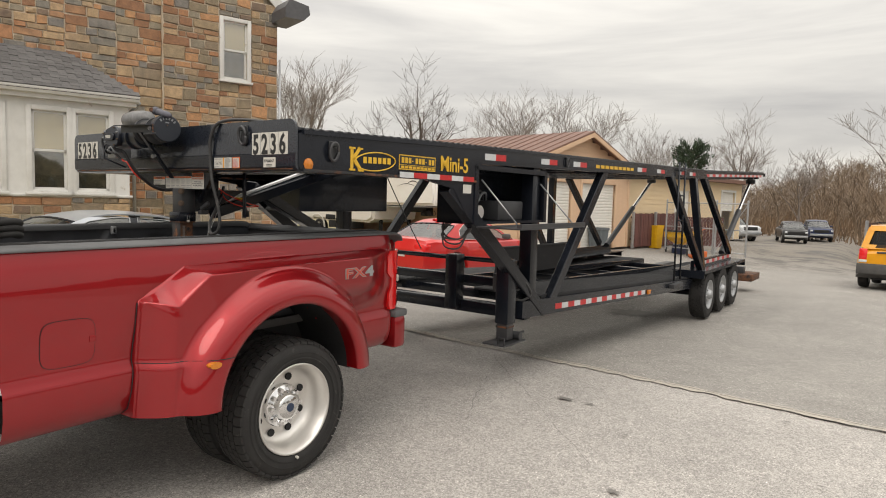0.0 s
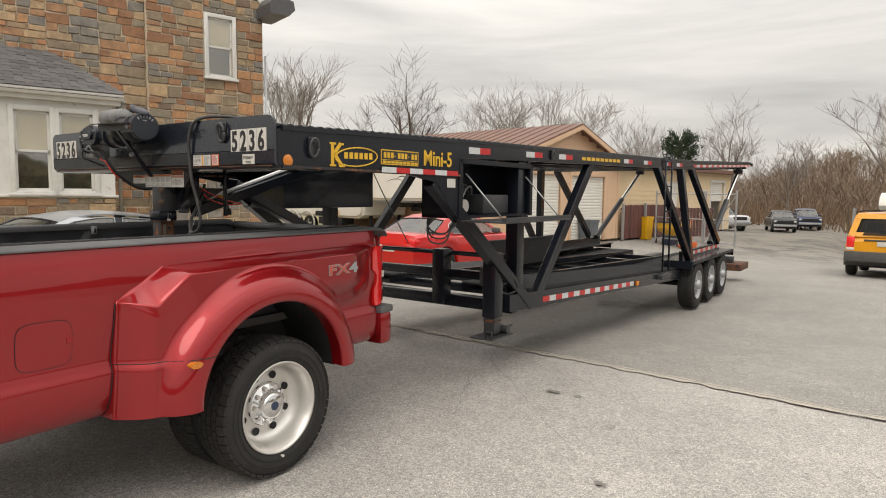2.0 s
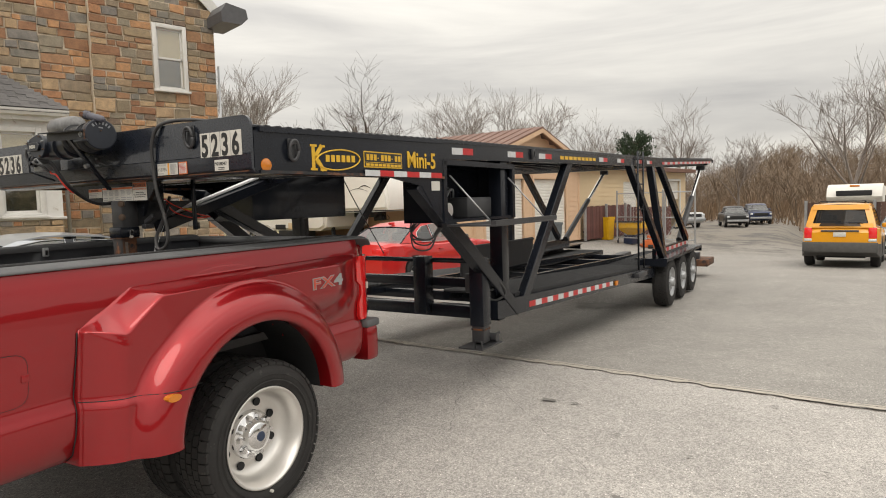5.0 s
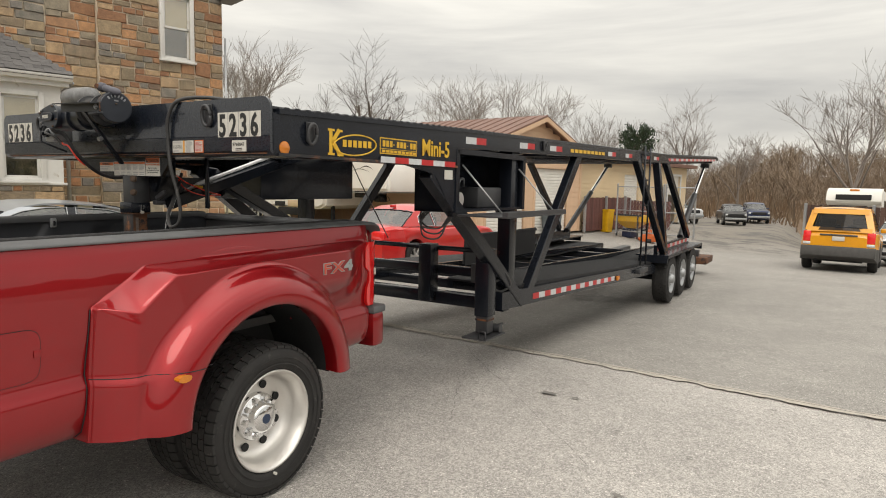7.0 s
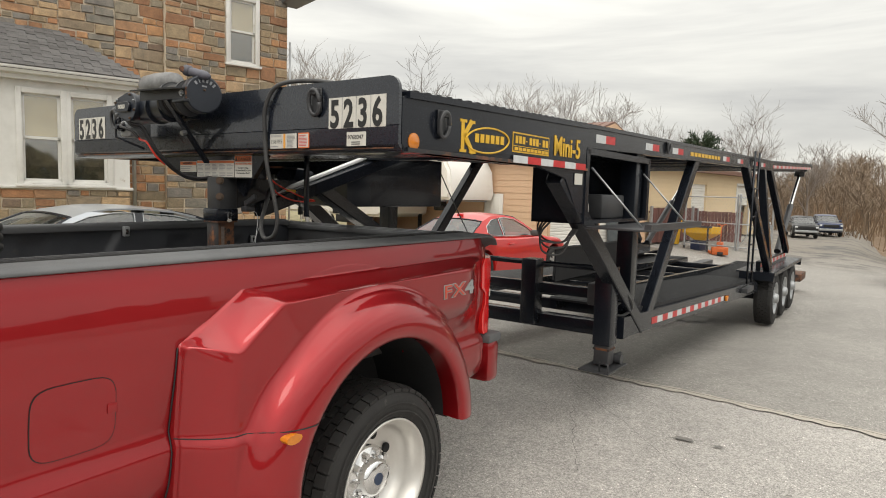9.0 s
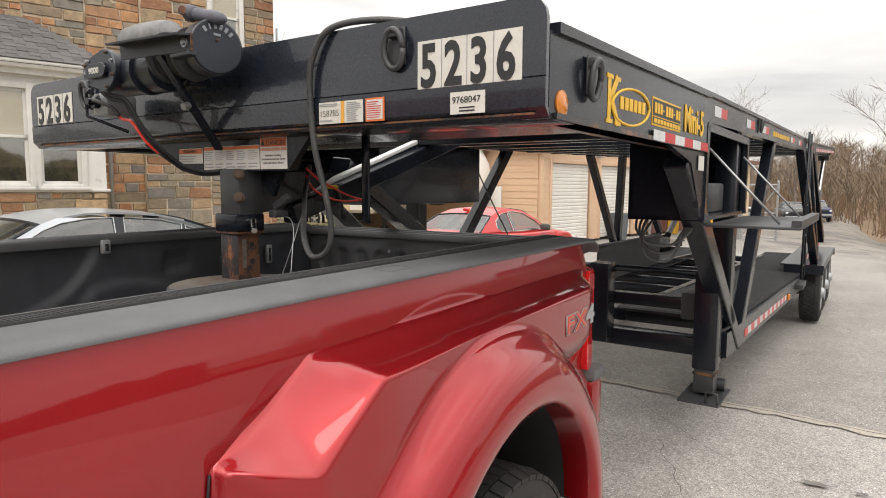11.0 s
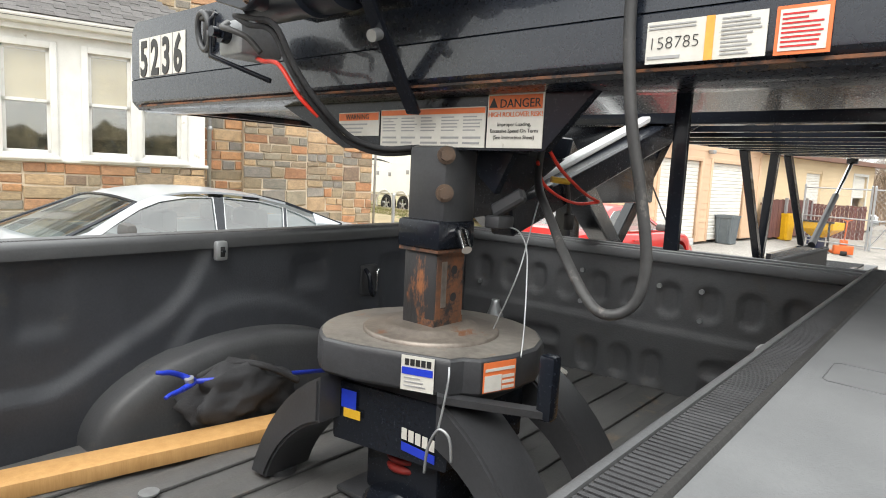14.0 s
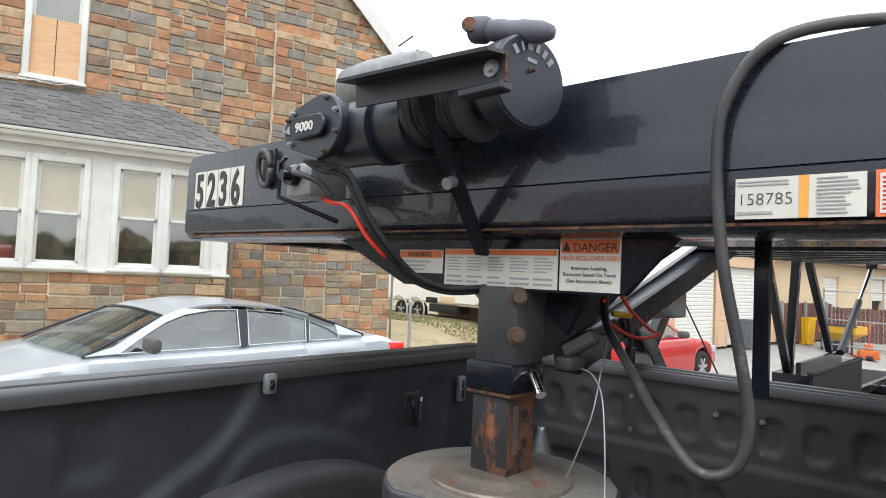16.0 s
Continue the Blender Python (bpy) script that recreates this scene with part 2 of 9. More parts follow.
def bx(bm, x0, x1, y0, y1, z0, z1, bev=0.0):
    x0, x1, y0, y1, z0, z1 = min(x0, x1), max(x0, x1), min(y0, y1), max(y0, y1), min(z0, z1), max(z0, z1)
    m = Matrix.LocRotScale(((x0 + x1) / 2, (y0 + y1) / 2, (z0 + z1) / 2), None, (x1 - x0, y1 - y0, z1 - z0))
    vs = bmesh.ops.create_cube(bm, size=1, matrix=m)["verts"]
    if bev:
        es = list({e for v in vs for e in v.link_edges})
        bmesh.ops.bevel(bm, geom=es, offset=bev, segments=2, profile=0.5, affect="EDGES")
    return bm


def beam(bm, p, q, w, h, bev=0.006, side=(1, 0, 0)):
    """A square bar from p to q; w along side, h across it."""
    p, q = Vector(p), Vector(q)
    y = (q - p).normalized()
    x = Vector(side)
    x = (x - y * x.dot(y)).normalized()
    z = x.cross(y)
    m = Matrix((x, y, z)).transposed().to_4x4()
    m.translation = (p + q) / 2
    vs = bmesh.ops.create_cube(bm, size=1, matrix=m @ Matrix.Diagonal((w, (q - p).length, h, 1)))["verts"]
    if bev:
        bmesh.ops.bevel(bm, geom=list({e for v in vs for e in v.link_edges}), offset=bev, segments=1, affect="EDGES")
    return bm


def cyl(bm, p, q, r0, r1=None, n=16, caps=True):
    p, q = Vector(p), Vector(q)
    d = q - p
    m = d.to_track_quat("Z", "Y").to_matrix().to_4x4()
    m.translation = (p + q) / 2
    bmesh.ops.create_cone(bm, cap_ends=caps, segments=n, radius1=r0, radius2=r0 if r1 is None else r1, depth=d.length, matrix=m)
    return bm


def smooth_line(pts, k=6):
    """Catmull-Rom through the points."""
    pts = [Vector(p) for p in pts]
    out = []
    for i in range(len(pts) - 1):
        a, b, c, d = pts[max(0, i - 1)], pts[i], pts[i + 1], pts[min(len(pts) - 1, i + 2)]
        for j in range(k):
            t = j / k
            out.append(0.5 * ((2 * b) + (c - a) * t + (2 * a - 5 * b + 4 * c - d) * t * t + (3 * b - a - 3 * c + d) * t ** 3))
    return out + [pts[-1]]


def rod(bm, pts, r, n=8, r_end=None, caps=True):
    """A round tube along a line of points."""
    pts = [Vector(p) for p in pts]
    up, rings = Vector((0.3, 0.2, 1)).normalized(), []
    for i, p in enumerate(pts):
        d = (pts[min(i + 1, len(pts) - 1)] - pts[max(i - 1, 0)]).normalized()
        x = up.cross(d)
        if x.length < 0.05:
            x = Vector((1, 0, 0)).cross(d)
        x.normalize()
        y = d.cross(x)
        up = y
        rr = r if r_end is None else r + (r_end - r) * i / (len(pts) - 1)
        rings.append([bm.verts.new(p + (x * math.cos(a) + y * math.sin(a)) * rr) for a in (2 * math.pi * k / n for k in range(n))])
    for a, b in zip(rings, rings[1:]):
        for k in range(n):
            bm.faces.new((a[k], a[(k + 1) % n], b[(k + 1) % n], b[k]))
    if caps:
        bm.faces.new(list(reversed(rings[0])))
        bm.faces.new(rings[-1])
    return bm


def lathe(bm, profile, n=32, m=Matrix(), close=False):
    """Turn (radius, x) points round the x axis."""
    rings = []
    for r, x in profile:
        rings.append([bm.verts.new(m @ Vector((x, r * math.cos(2 * math.pi * k / n), r * math.sin(2 * math.pi * k / n)))) for k in range(n)])
    pairs = list(zip(rings, rings[1:])) + ([(rings[-1], rings[0])] if close else [])
    for a, b in pairs:
        for k in range(n):
            bm.faces.new((a[k], a[(k + 1) % n], b[(k + 1) % n], b[k]))
    return bm


def prism(bm, poly, axis, a, b):
    """A polygon pulled along an axis from a to b; the polygon's points lie in the other two axes, in order."""
    put = {"x": lambda u, v, w: (w, u, v), "y": lambda u, v, w: (u, w, v), "z": lambda u, v, w: (u, v, w)}[axis]
    lo, hi = ([bm.verts.new(put(u, v, w)) for u, v in poly] for w in (a, b))
    bm.faces.new(lo)
    bm.faces.new(list(reversed(hi)))
    for i in range(len(poly)):
        j = (i + 1) % len(poly)
        bm.faces.new((lo[j], lo[i], hi[i], hi[j]))
    bmesh.ops.recalc_face_normals(bm, faces=bm.faces[:])
    return bm


def loft(bm, rings, caps=False, closed=True):
    """Quads between rings of points."""
    rows = [[bm.verts.new(p) for p in ring] for ring in rings]
    n = len(rows[0])
    for a, b in zip(rows, rows[1:]):
        for k in range(n if closed else n - 1):
            bm.faces.new((a[k], a[(k + 1) % n], b[(k + 1) % n], b[k]))
    if caps:
        bm.faces.new(list(reversed(rows[0])))
        bm.faces.new(rows[-1])
    bmesh.ops.recalc_face_normals(bm, faces=bm.faces[:])
    return bm


def plate(bm, p, u, v, thick=0.002):
    """A thin four-sided sheet at corner p with edges u and v, thickened along their normal."""
    p, u, v = Vector(p), Vector(u), Vector(v)
    nrm = u.cross(v).normalized() * thick
    lo = [bm.verts.new(c) for c in (p, p + u, p + u + v, p + v)]
    hi = [bm.verts.new(c.co + nrm) for c in lo]
    bm.faces.new(list(reversed(lo)))
    bm.faces.new(hi)
    for i in range(4):
        j = (i + 1) % 4
        bm.faces.new((lo[i], lo[j], hi[j], hi[i]))
    return bm


def words(name, text, size, m, material, parent, depth=0.0015, align="LEFT", space=1.0, bold=0.0):
    """Letters as a thin mesh of their own."""
    cu = bpy.data.curves.new(name, "FONT")
    cu.body, cu.size, cu.extrude, cu.align_x, cu.space_character = text, size, depth, align, space
    cu.resolution_u, cu.offset = 3, bold
    tmp = bpy.data.objects.new(name, cu)
    scene.collection.objects.link(tmp)
    bpy.context.view_layer.update()
    me = bpy.data.meshes.new_from_object(tmp.evaluated_get(bpy.context.evaluated_depsgraph_get()))
    bpy.data.objects.remove(tmp)
    me.materials.clear()
    me.materials.append(material)
    ob = new(name, me)
    ob.matrix_basis = m
    ob.parent = parent
    return ob


def facing(px, py, pz, right, up):
    """A pose whose x runs along right and y along up (for letters on a face)."""
    x, y = Vector(right).normalized(), Vector(up).normalized()
    m = Matrix((x, y, x.cross(y))).transposed().to_4x4()
    m.translation = (px, py, pz)
    return m


def B():
    return bmesh.new()


def step(a, b, v):
    t = min(1.0, max(0.0, (v - a) / (b - a)))
    return t * t * (3 - 2 * t)


def ground_z(x, y):
    """The lie of the land: a fall to the yard, a rise to the house."""
    fall = -0.22 * step(2.6, 8.5, y) - 0.045 * max(0.0, min(y, 60) - 12) * max(step(-7, -1, x), step(26, 40, y))
    fall += 0.040 * max(0.0, min(y, 60) - 25) * step(2.6, 0.2, x) * step(-12, -6, x)
    rise = 0.30 * step(-8.0, -11.0, x + 0.26 * (y - 5)) * (1 - step(13.5, 16, y + 0.14 * x))
    return fall * (1 - step(-8.0, -11.0, x + 0.26 * (y - 5)) * (1 - step(13.5, 16, y + 0.14 * x))) + rise


# ---- ground ----
def asphalt():
    m = mat("asphalt", (0.42, 0.397, 0.37), (0.32, 0.302, 0.282), 0.85, scale=0.7, fine=55, bump=0.45, c3=(0.31, 0.293, 0.275), spot=0.62, dist=0.005)
    t = m.node_tree
    b = t.nodes["Principled BSDF"]
    base = b.inputs["Base Color"].links[0].from_socket

    def n(kind, **inputs):
        q = t.nodes.new(kind)
        for k, v in inputs.items():
            q.inputs[k].default_value = v
        return q

    co, sep = n("ShaderNodeTexCoord"), n("ShaderNodeSeparateXYZ")
    t.links.new(co.outputs["Object"], sep.inputs[0])

    def mix(mask, colour, under, kind="MIX"):
        q = n("ShaderNodeMix")
        q.data_type, q.blend_type = "RGBA", kind
        q.inputs[7].default_value = (*colour, 1)
        t.links.new(mask, q.inputs[0])
        t.links.new(under, q.inputs[6])
        return q.outputs[2]

    def ramp(value, lo, hi):
        q = n("ShaderNodeMapRange")
        q.inputs["From Min"].default_value, q.inputs["From Max"].default_value = lo, hi
        t.links.new(value, q.inputs[0])
        return q.outputs[0]

    def madd(a, k, c):
        q = n("ShaderNodeMath")
        q.operation = "MULTIPLY_ADD"
        t.links.new(a, q.inputs[0])
        q.inputs[1].default_value = k
        if isinstance(c, float):
            q.inputs[2].default_value = c
        else:
            t.links.new(c, q.inputs[2])
        return q.outputs[0]

    # older, darker paving beyond the joint
    across = madd(sep.outputs["X"], 0.10, sep.outputs["Y"])
    base = mix(ramp(across, 3.60, 3.63), (0.72, 0.72, 0.71), base, "MULTIPLY")
    # pale chips of stone
    vo = n("ShaderNodeTexVoronoi", Scale=58.0)
    t.links.new(co.outputs["Object"], vo.inputs["Vector"])
    chip = ramp(vo.outputs["Distance"], 0.27, 0.17)
    keep = n("ShaderNodeMath")
    keep.operation = "MULTIPLY"
    t.links.new(chip, keep.inputs[0])
    sepc = n("ShaderNodeSeparateColor")
    t.links.new(vo.outputs["Color"], sepc.inputs[0])
    t.links.new(ramp(sepc.outputs[0], 0.58, 0.86), keep.inputs[1])
    base = mix(keep.outputs[0], (0.72, 0.70, 0.66), base)
    # stone grain, light and dark
    for scale_, lo_, hi_ in ((150.0, 0.62, 1.36), (62.0, 0.84, 1.15), (7.0, 0.95, 1.05)):
        vg = n("ShaderNodeTexVoronoi", Scale=scale_)
        t.links.new(co.outputs["Object"], vg.inputs["Vector"])
        sg = n("ShaderNodeSeparateColor")
        t.links.new(vg.outputs["Color"], sg.inputs[0])
        gr = n("ShaderNodeMapRange")
        gr.inputs["To Min"].default_value, gr.inputs["To Max"].default_value = lo_, hi_
        t.links.new(sg.outputs[1], gr.inputs[0])
        q = n("ShaderNodeMix")
        q.data_type, q.blend_type = "RGBA", "MULTIPLY"
        q.inputs[0].default_value = 1.0
        t.links.new(base, q.inputs[6])
        t.links.new(gr.outputs[0], q.inputs[7])
        base = q.outputs[2]
    # oil and tyre marks
    no = n("ShaderNodeTexNoise", Scale=1.1, Detail=7.0, Roughness=0.72)
    t.links.new(co.outputs["Object"], no.inputs["Vector"])
    base = mix(ramp(no.outputs[0], 0.66, 0.74), (0.10, 0.095, 0.09), base)
    # sandy yard far off, and worn turf beside the house
    no2 = n("ShaderNodeTexNoise", Scale=0.35, Detail=6.0)
    t.links.new(co.outputs["Object"], no2.inputs["Vector"])
    far = madd(no2.outputs[0], 7.0, sep.outputs["Y"])
    base = mix(ramp(far, 26.0, 38.0), (0.20, 0.178, 0.15), base)
    patch = n("ShaderNodeTexNoise", Scale=0.55, Detail=8.0, Roughness=0.68)
    t.links.new(co.outputs["Object"], patch.inputs["Vector"])
    both = n("ShaderNodeMath")
    both.operation = "MULTIPLY"
    t.links.new(ramp(patch.outputs[0], 0.49, 0.60), both.inputs[0])
    t.links.new(ramp(far, 27.0, 33.0), both.inputs[1])
    base = mix(both.outputs[0], (0.105, 0.098, 0.09), base)
    turf = madd(no2.outputs[0], -1.6, madd(sep.outputs["Y"], 0.26, sep.outputs["X"]))
    no3 = n("ShaderNodeTexNoise", Scale=1.4, Detail=8.0, Roughness=0.7)
    t.links.new(co.outputs["Object"], no3.inputs["Vector"])
    gr = n("ShaderNodeValToRGB")
    gr.color_ramp.elements[0].position, gr.color_ramp.elements[0].color = 0.4, (0.10, 0.105, 0.035, 1)
    gr.color_ramp.elements[1].position, gr.color_ramp.elements[1].color = 0.6, (0.33, 0.26, 0.15, 1)
    t.links.new(no3.outputs[0], gr.inputs[0])
    q = n("ShaderNodeMix")
    q.data_type = "RGBA"
    t.links.new(ramp(turf, -6.6, -7.4), q.inputs[0])
    t.links.new(base, q.inputs[6])
    t.links.new(gr.outputs[0], q.inputs[7])
    t.links.new(q.outputs[2], b.inputs["Base Color"])
    return m


def stretch_axis(lo, hi, fine_lo, fine_hi, stepsize):
    a = [fine_lo + i * stepsize for i in range(int((fine_hi - fine_lo) / stepsize) + 1)]
    v, d = a[-1], stepsize
    while v < hi:
        d *= 1.35
        v += d
        a.append(min(v, hi))
    v, d = a[0], stepsize
    while v > lo:
        d *= 1.35
        v -= d
        a.insert(0, max(v, lo))
    return a


def build_ground():
    xs, ys = stretch_axis(-900, 900, -22, 14, 0.6), stretch_axis(-900, 1500, -10, 50, 0.6)
    bm = B()
    rows = [[bm.verts.new((x, y, ground_z(x, y) + 0.012 * noise.noise((x * 0.4, y * 0.4, 0)))) for x in xs] for y in ys]
    for a, b in zip(rows, rows[1:]):
        for k in range(len(xs) - 1):
            bm.faces.new((a[k], a[k + 1], b[k + 1], b[k]))
    tagged(part("ground", bm, asphalt()), "worn grey asphalt yard with pale stone chips", "ground", kind="structure")


build_ground()


def joint_y(x):
    return 3.61 - 0.10 * x + 0.018 * math.sin(2.1 * x) + 0.03 * noise.noise((x * 1.7, 0.3, 0)) + 0.012 * noise.noise((x * 9, 4.3, 0))


def strip(bm, xs, centre, half, lift):
    a = None
    for x in xs:
        w = half * (0.35 + 1.3 * abs(noise.noise((x * 6.3, centre(x), 2.2))))
        y = centre(x)
        z = ground_z(x, y) + 0.014 + lift
        b = (bm.verts.new((x, y - w, z)), bm.verts.new((x, y + w, z)))
        if a:
            bm.faces.new((a[0], b[0], b[1], a[1]))
        a = b
    return bm


XS = [-7 + 0.05 * i for i in range(360)]
tagged(part("paving_joint", strip(B(), XS, joint_y, 0.0045, 0.003), mat("joint_shadow", (0.035, 0.032, 0.03), (0.02, 0.019, 0.018), 0.95), smooth=0),
       "open dark joint between two pavings", "joint", kind="structure")
tagged(part("joint_debris", strip(strip(B(), XS, lambda x: joint_y(x) - 0.030 + 0.02 * noise.noise((x * 3.1, 8.0, 0)), 0.055, 0.0015), XS, lambda x: joint_y(x) + 0.025 + 0.02 * noise.noise((x * 2.3, 5.0, 0)), 0.022, 0.0018),
            mat("joint_sand", (0.47, 0.425, 0.365), (0.34, 0.31, 0.27), 0.95, scale=14, fine=120, bump=0.5, c3=(0.12, 0.11, 0.10), spot=0.60), smooth=0),
       "pale sand and dead weeds along the joint", "debris", kind="structure")
# fine cracks in the near paving
for k, (x0, y0, x1, y1) in enumerate(((-0.9, 3.55, 1.2, 1.3), (-0.35, 2.6, 0.15, 1.5), (2.5, 2.4, 3.6, 0.9))):
    bm = B()
    for i in range(40):
        t = i / 39
        x, y = x0 + (x1 - x0) * t + 0.05 * noise.noise((t * 7, k, 0)), y0 + (y1 - y0) * t + 0.05 * noise.noise((t * 7, k, 5))
        w = 0.001 + 0.0022 * abs(noise.noise((t * 21, k, 1)))
        z = ground_z(x, y) + 0.016
        vs = (bm.verts.new((x - w, y, z)), bm.verts.new((x + w, y, z)))
        if i:
            bm.faces.new((last[0], vs[0], vs[1], last[1]))
        last = vs
    tagged(part("paving_crack", bm, bpy.data.materials["joint_shadow"], smooth=0), "hairline crack in the asphalt", "crack", kind="structure")


# ---- stone house ----
HOUSE = empty("stone_house", pose(-10.17, 4.64, 0.0, 0, 0, -17), "two-storey fieldstone house with a white sunroom", "house")
MAIN, BAY = -1.2, -1.08


def sash_window(y0, y1, z0, z1, x, parent, boarded=False, lean=0.0):
    """A white double-hung window in the opening, its face at x."""
    w = part("window", bx(bx(bx(bx(B(), x - 0.1, x + 0.03, y0 - 0.09, y0, z0 - 0.05, z1 + 0.09, 0.006), x - 0.1, x + 0.03, y1, y1 + 0.09, z0 - 0.05, z1 + 0.09, 0.006),
             x - 0.1, x + 0.035, y0, y1, z1, z1 + 0.09, 0.006), x - 0.1, x + 0.035, y0, y1, z0 - 0.05, z0, 0.006), M["trim"], parent)
    part("sill", bx(B(), x - 0.1, x + 0.09, y0 - 0.12, y1 + 0.12, z0 - 0.10, z0 - 0.05, 0.008), M["trim"], w)
    zm = (z0 + z1) / 2
    for name, a, b, dx in (("upper_sash", zm - 0.02, z1, -0.03), ("lower_sash", z0, zm + 0.02, -0.065)):
        bm = B()
        for q in ((y0, y0 + 0.045, a, b), (y1 - 0.045, y1, a, b), (y0, y1, a, a + 0.045), (y0, y1, b - 0.045, b)):
            bx(bm, x + dx - 0.03, x + dx, *q)
        if boarded and name == "lower_sash":
            part("board", bx(B(), x - 0.05, x - 0.02, y0, y1, a, b), M["plywood"], w, "bare plywood sheet over the lower sash")
            part("board_joint", bx(B(), x - 0.0205, x - 0.019, (y0 + y1) / 2 - 0.006, (y0 + y1) / 2 + 0.006, a, b), M["dark"], w)
            bm.free()
            continue
        s = part(name, bm, M["trim"], w, smooth=0)
        g = part("pane", bx(B(), x + dx - 0.018, x + dx - 0.012, y0 + 0.04, y1 - 0.04, a + 0.04, b - 0.04), M["pane"], w, smooth=0)
        g.visible_shadow = False
    # added cream sheet: the upper sash's sky reflection, put into colour
    part("blind", bx(B(), x - 0.069, x - 0.064, y0 + 0.02, y1 - 0.02, zm + 0.03, z1), mat("mirrored_sky_cream", (0.74, 0.64, 0.42), (0.58, 0.50, 0.33), 0.8, scale=2.0, bump=0.05) if "mirrored_sky_cream" not in bpy.data.materials else bpy.data.materials["mirrored_sky_cream"], w, "cream sheet standing for the sky mirrored in the upper sash", smooth=0) if not boarded else None
    # added sheet: the panes' tree reflections are put into its colour
    part("room_back", bx(B(), x - 0.26, x - 0.22, y0 - 0.1, y1 + 0.1, z0 - 0.1, z1 + 0.1), M["pane_backing"], w, "mottled sheet behind the glass, the mirrored trees put into its colour", smooth=0)
    return w


def build_house():
    # main wall, in courses round the two window openings
    for a, b, c, d, x in ((-6.5, -3.0, 0, 6.3, MAIN), (-3.0, -2.3, 0, 4.66, MAIN), (-2.3, 0.95, 0, 6.3, MAIN), (0.95, 2.3, 0, 6.3, BAY), (2.3, 2.88, 0, 4.38, BAY),
                          (2.3, 2.88, 5.72, 6.3, BAY), (2.88, 3.65, 0, 6.3, BAY)):
        part("wall", bx(B(), x - 0.42, x, a, b, c, d), M["mortar"], HOUSE, smooth=0)
    bm = prism(B(), [(3.65, 6.3), (-1.4, 11.1), (-6.5, 6.31), (-6.5, 6.3), (-3.0, 6.3), (-3.0, 6.62), (-2.3, 6.62), (-2.3, 6.3)], "x", MAIN - 0.42, MAIN)
    part("wall", bm, M["mortar"], HOUSE, smooth=0)
    for q in ((-9.5, MAIN - 0.42, 3.25, 3.65), (-9.5, -9.1, -6.1, 3.25), (-9.5, MAIN - 0.42, -6.5, -6.1)):
        part("wall", bx(B(), *q, 0, 6.3), M["mortar"], HOUSE, smooth=0)
    # roof with rakes over the gable
    for y0, z0, y1, z1 in ((4.0, 6.02, -1.4, 11.15), (-6.85, 6.02, -1.4, 11.15)):
        bm = B()
        up = Vector((0, z0 - z1, y1 - y0)).normalized()
        up = up if up.z > 0 else -up
        o = up * 0.12
        loft(bm, [[(-9.8, y0, z0), (-9.8, y1, z1), (-9.8, y1 + o.y, z1 + o.z), (-9.8, y0 + o.y, z0 + o.z)], [(-1.06, y0, z0), (-1.06, y1, z1), (-1.06, y1 + o.y, z1 + o.z), (-1.06, y0 + o.y, z0 + o.z)]], caps=True)
        r = part("roof", bm, M["shingle"], HOUSE, smooth=0)
        bm = B()
        loft(bm, [[(-1.06, y0, z0 - 0.16), (-1.06, y1, z1 - 0.16), (-1.06, y1, z1 + 0.17), (-1.06, y0, z0 + 0.17)], [(-1.03, y0, z0 - 0.16), (-1.03, y1, z1 - 0.16), (-1.03, y1, z1 + 0.17), (-1.03, y0, z0 + 0.17)]], caps=True)
        part("bargeboard", bm, M["trim"], r, "white painted bargeboard", smooth=0)
    part("eave_box", prism(B(), [(3.5, 5.86), (3.98, 5.86), (4.14, 6.02), (4.10, 6.22), (3.62, 6.30), (3.5, 6.1)], "x", -1.28, -0.25),
         mat("grey_metal", (0.10, 0.10, 0.105), (0.07, 0.07, 0.075), 0.5), HOUSE, "grey metal eave end box", smooth=0)
    part("pipe", rod(B(), [(BAY + 0.05, 3.70, 0.1), (BAY + 0.05, 3.70, 5.0)], 0.025), M["steel"], HOUSE)
    sash_window(2.3, 2.88, 4.38, 5.72, BAY + 0.02, HOUSE)
    sash_window(-3.0, -2.3, 4.66, 6.55, MAIN + 0.02, HOUSE, boarded=True)
    # sunroom
    S = part("sunroom", bx(bx(B(), -0.3, 0.0, -6.5, 0.0, 0, 1.5), MAIN, 0.0, -0.3, 0.0, 0, 1.5), M["mortar"], HOUSE, "white sunroom on a stone base", smooth=0)
    boards = []
    pairs = ((-1.75, -0.30), (-3.58, -2.10), (-5.4, -3.95))
    edges = [0.0] + [v for p in pairs for v in (p[1], p[0])] + [-6.5]
    for a, b in zip(edges[0::2], edges[1::2]):
        boards.append((-0.2, 0.0, b, a, 1.5, 3.45))
    for a, b in pairs:
        boards.append((-0.2, 0.0, a, b, 3.2, 3.45))
        boards.append((-0.2, 0.0, a, b, 1.5, 1.56))
        boards.append((-0.2, 0.0, (a + b) / 2 - 0.05, (a + b) / 2 + 0.05, 1.56, 3.2))
    boards.append((MAIN, -0.2, -0.2, 0.0, 1.5, 3.45))
    for q in boards:
        part("board", bx(B(), *q), M["trim"], S, smooth=0)
    for a, b in pairs:
        m = (a + b) / 2
        for y0, y1 in ((a + 0.07, m - 0.08), (m + 0.08, b - 0.07)):
            sash_window(y0, y1, 1.62, 3.12, 0.0, HOUSE)
    part("base_trim", bx(B(), -0.1, 0.05, -6.5, 0.05, 1.49, 1.54, 0.008), M["trim"], S)
    gut = B()
    prism(gut, [(0.12, 3.40), (0.24, 3.42), (0.28, 3.50), (0.28, 3.53), (0.12, 3.53)], "y", -6.6, 0.16)
    bx(gut, -0.02, 0.14, -6.6, 0.12, 3.33, 3.52)
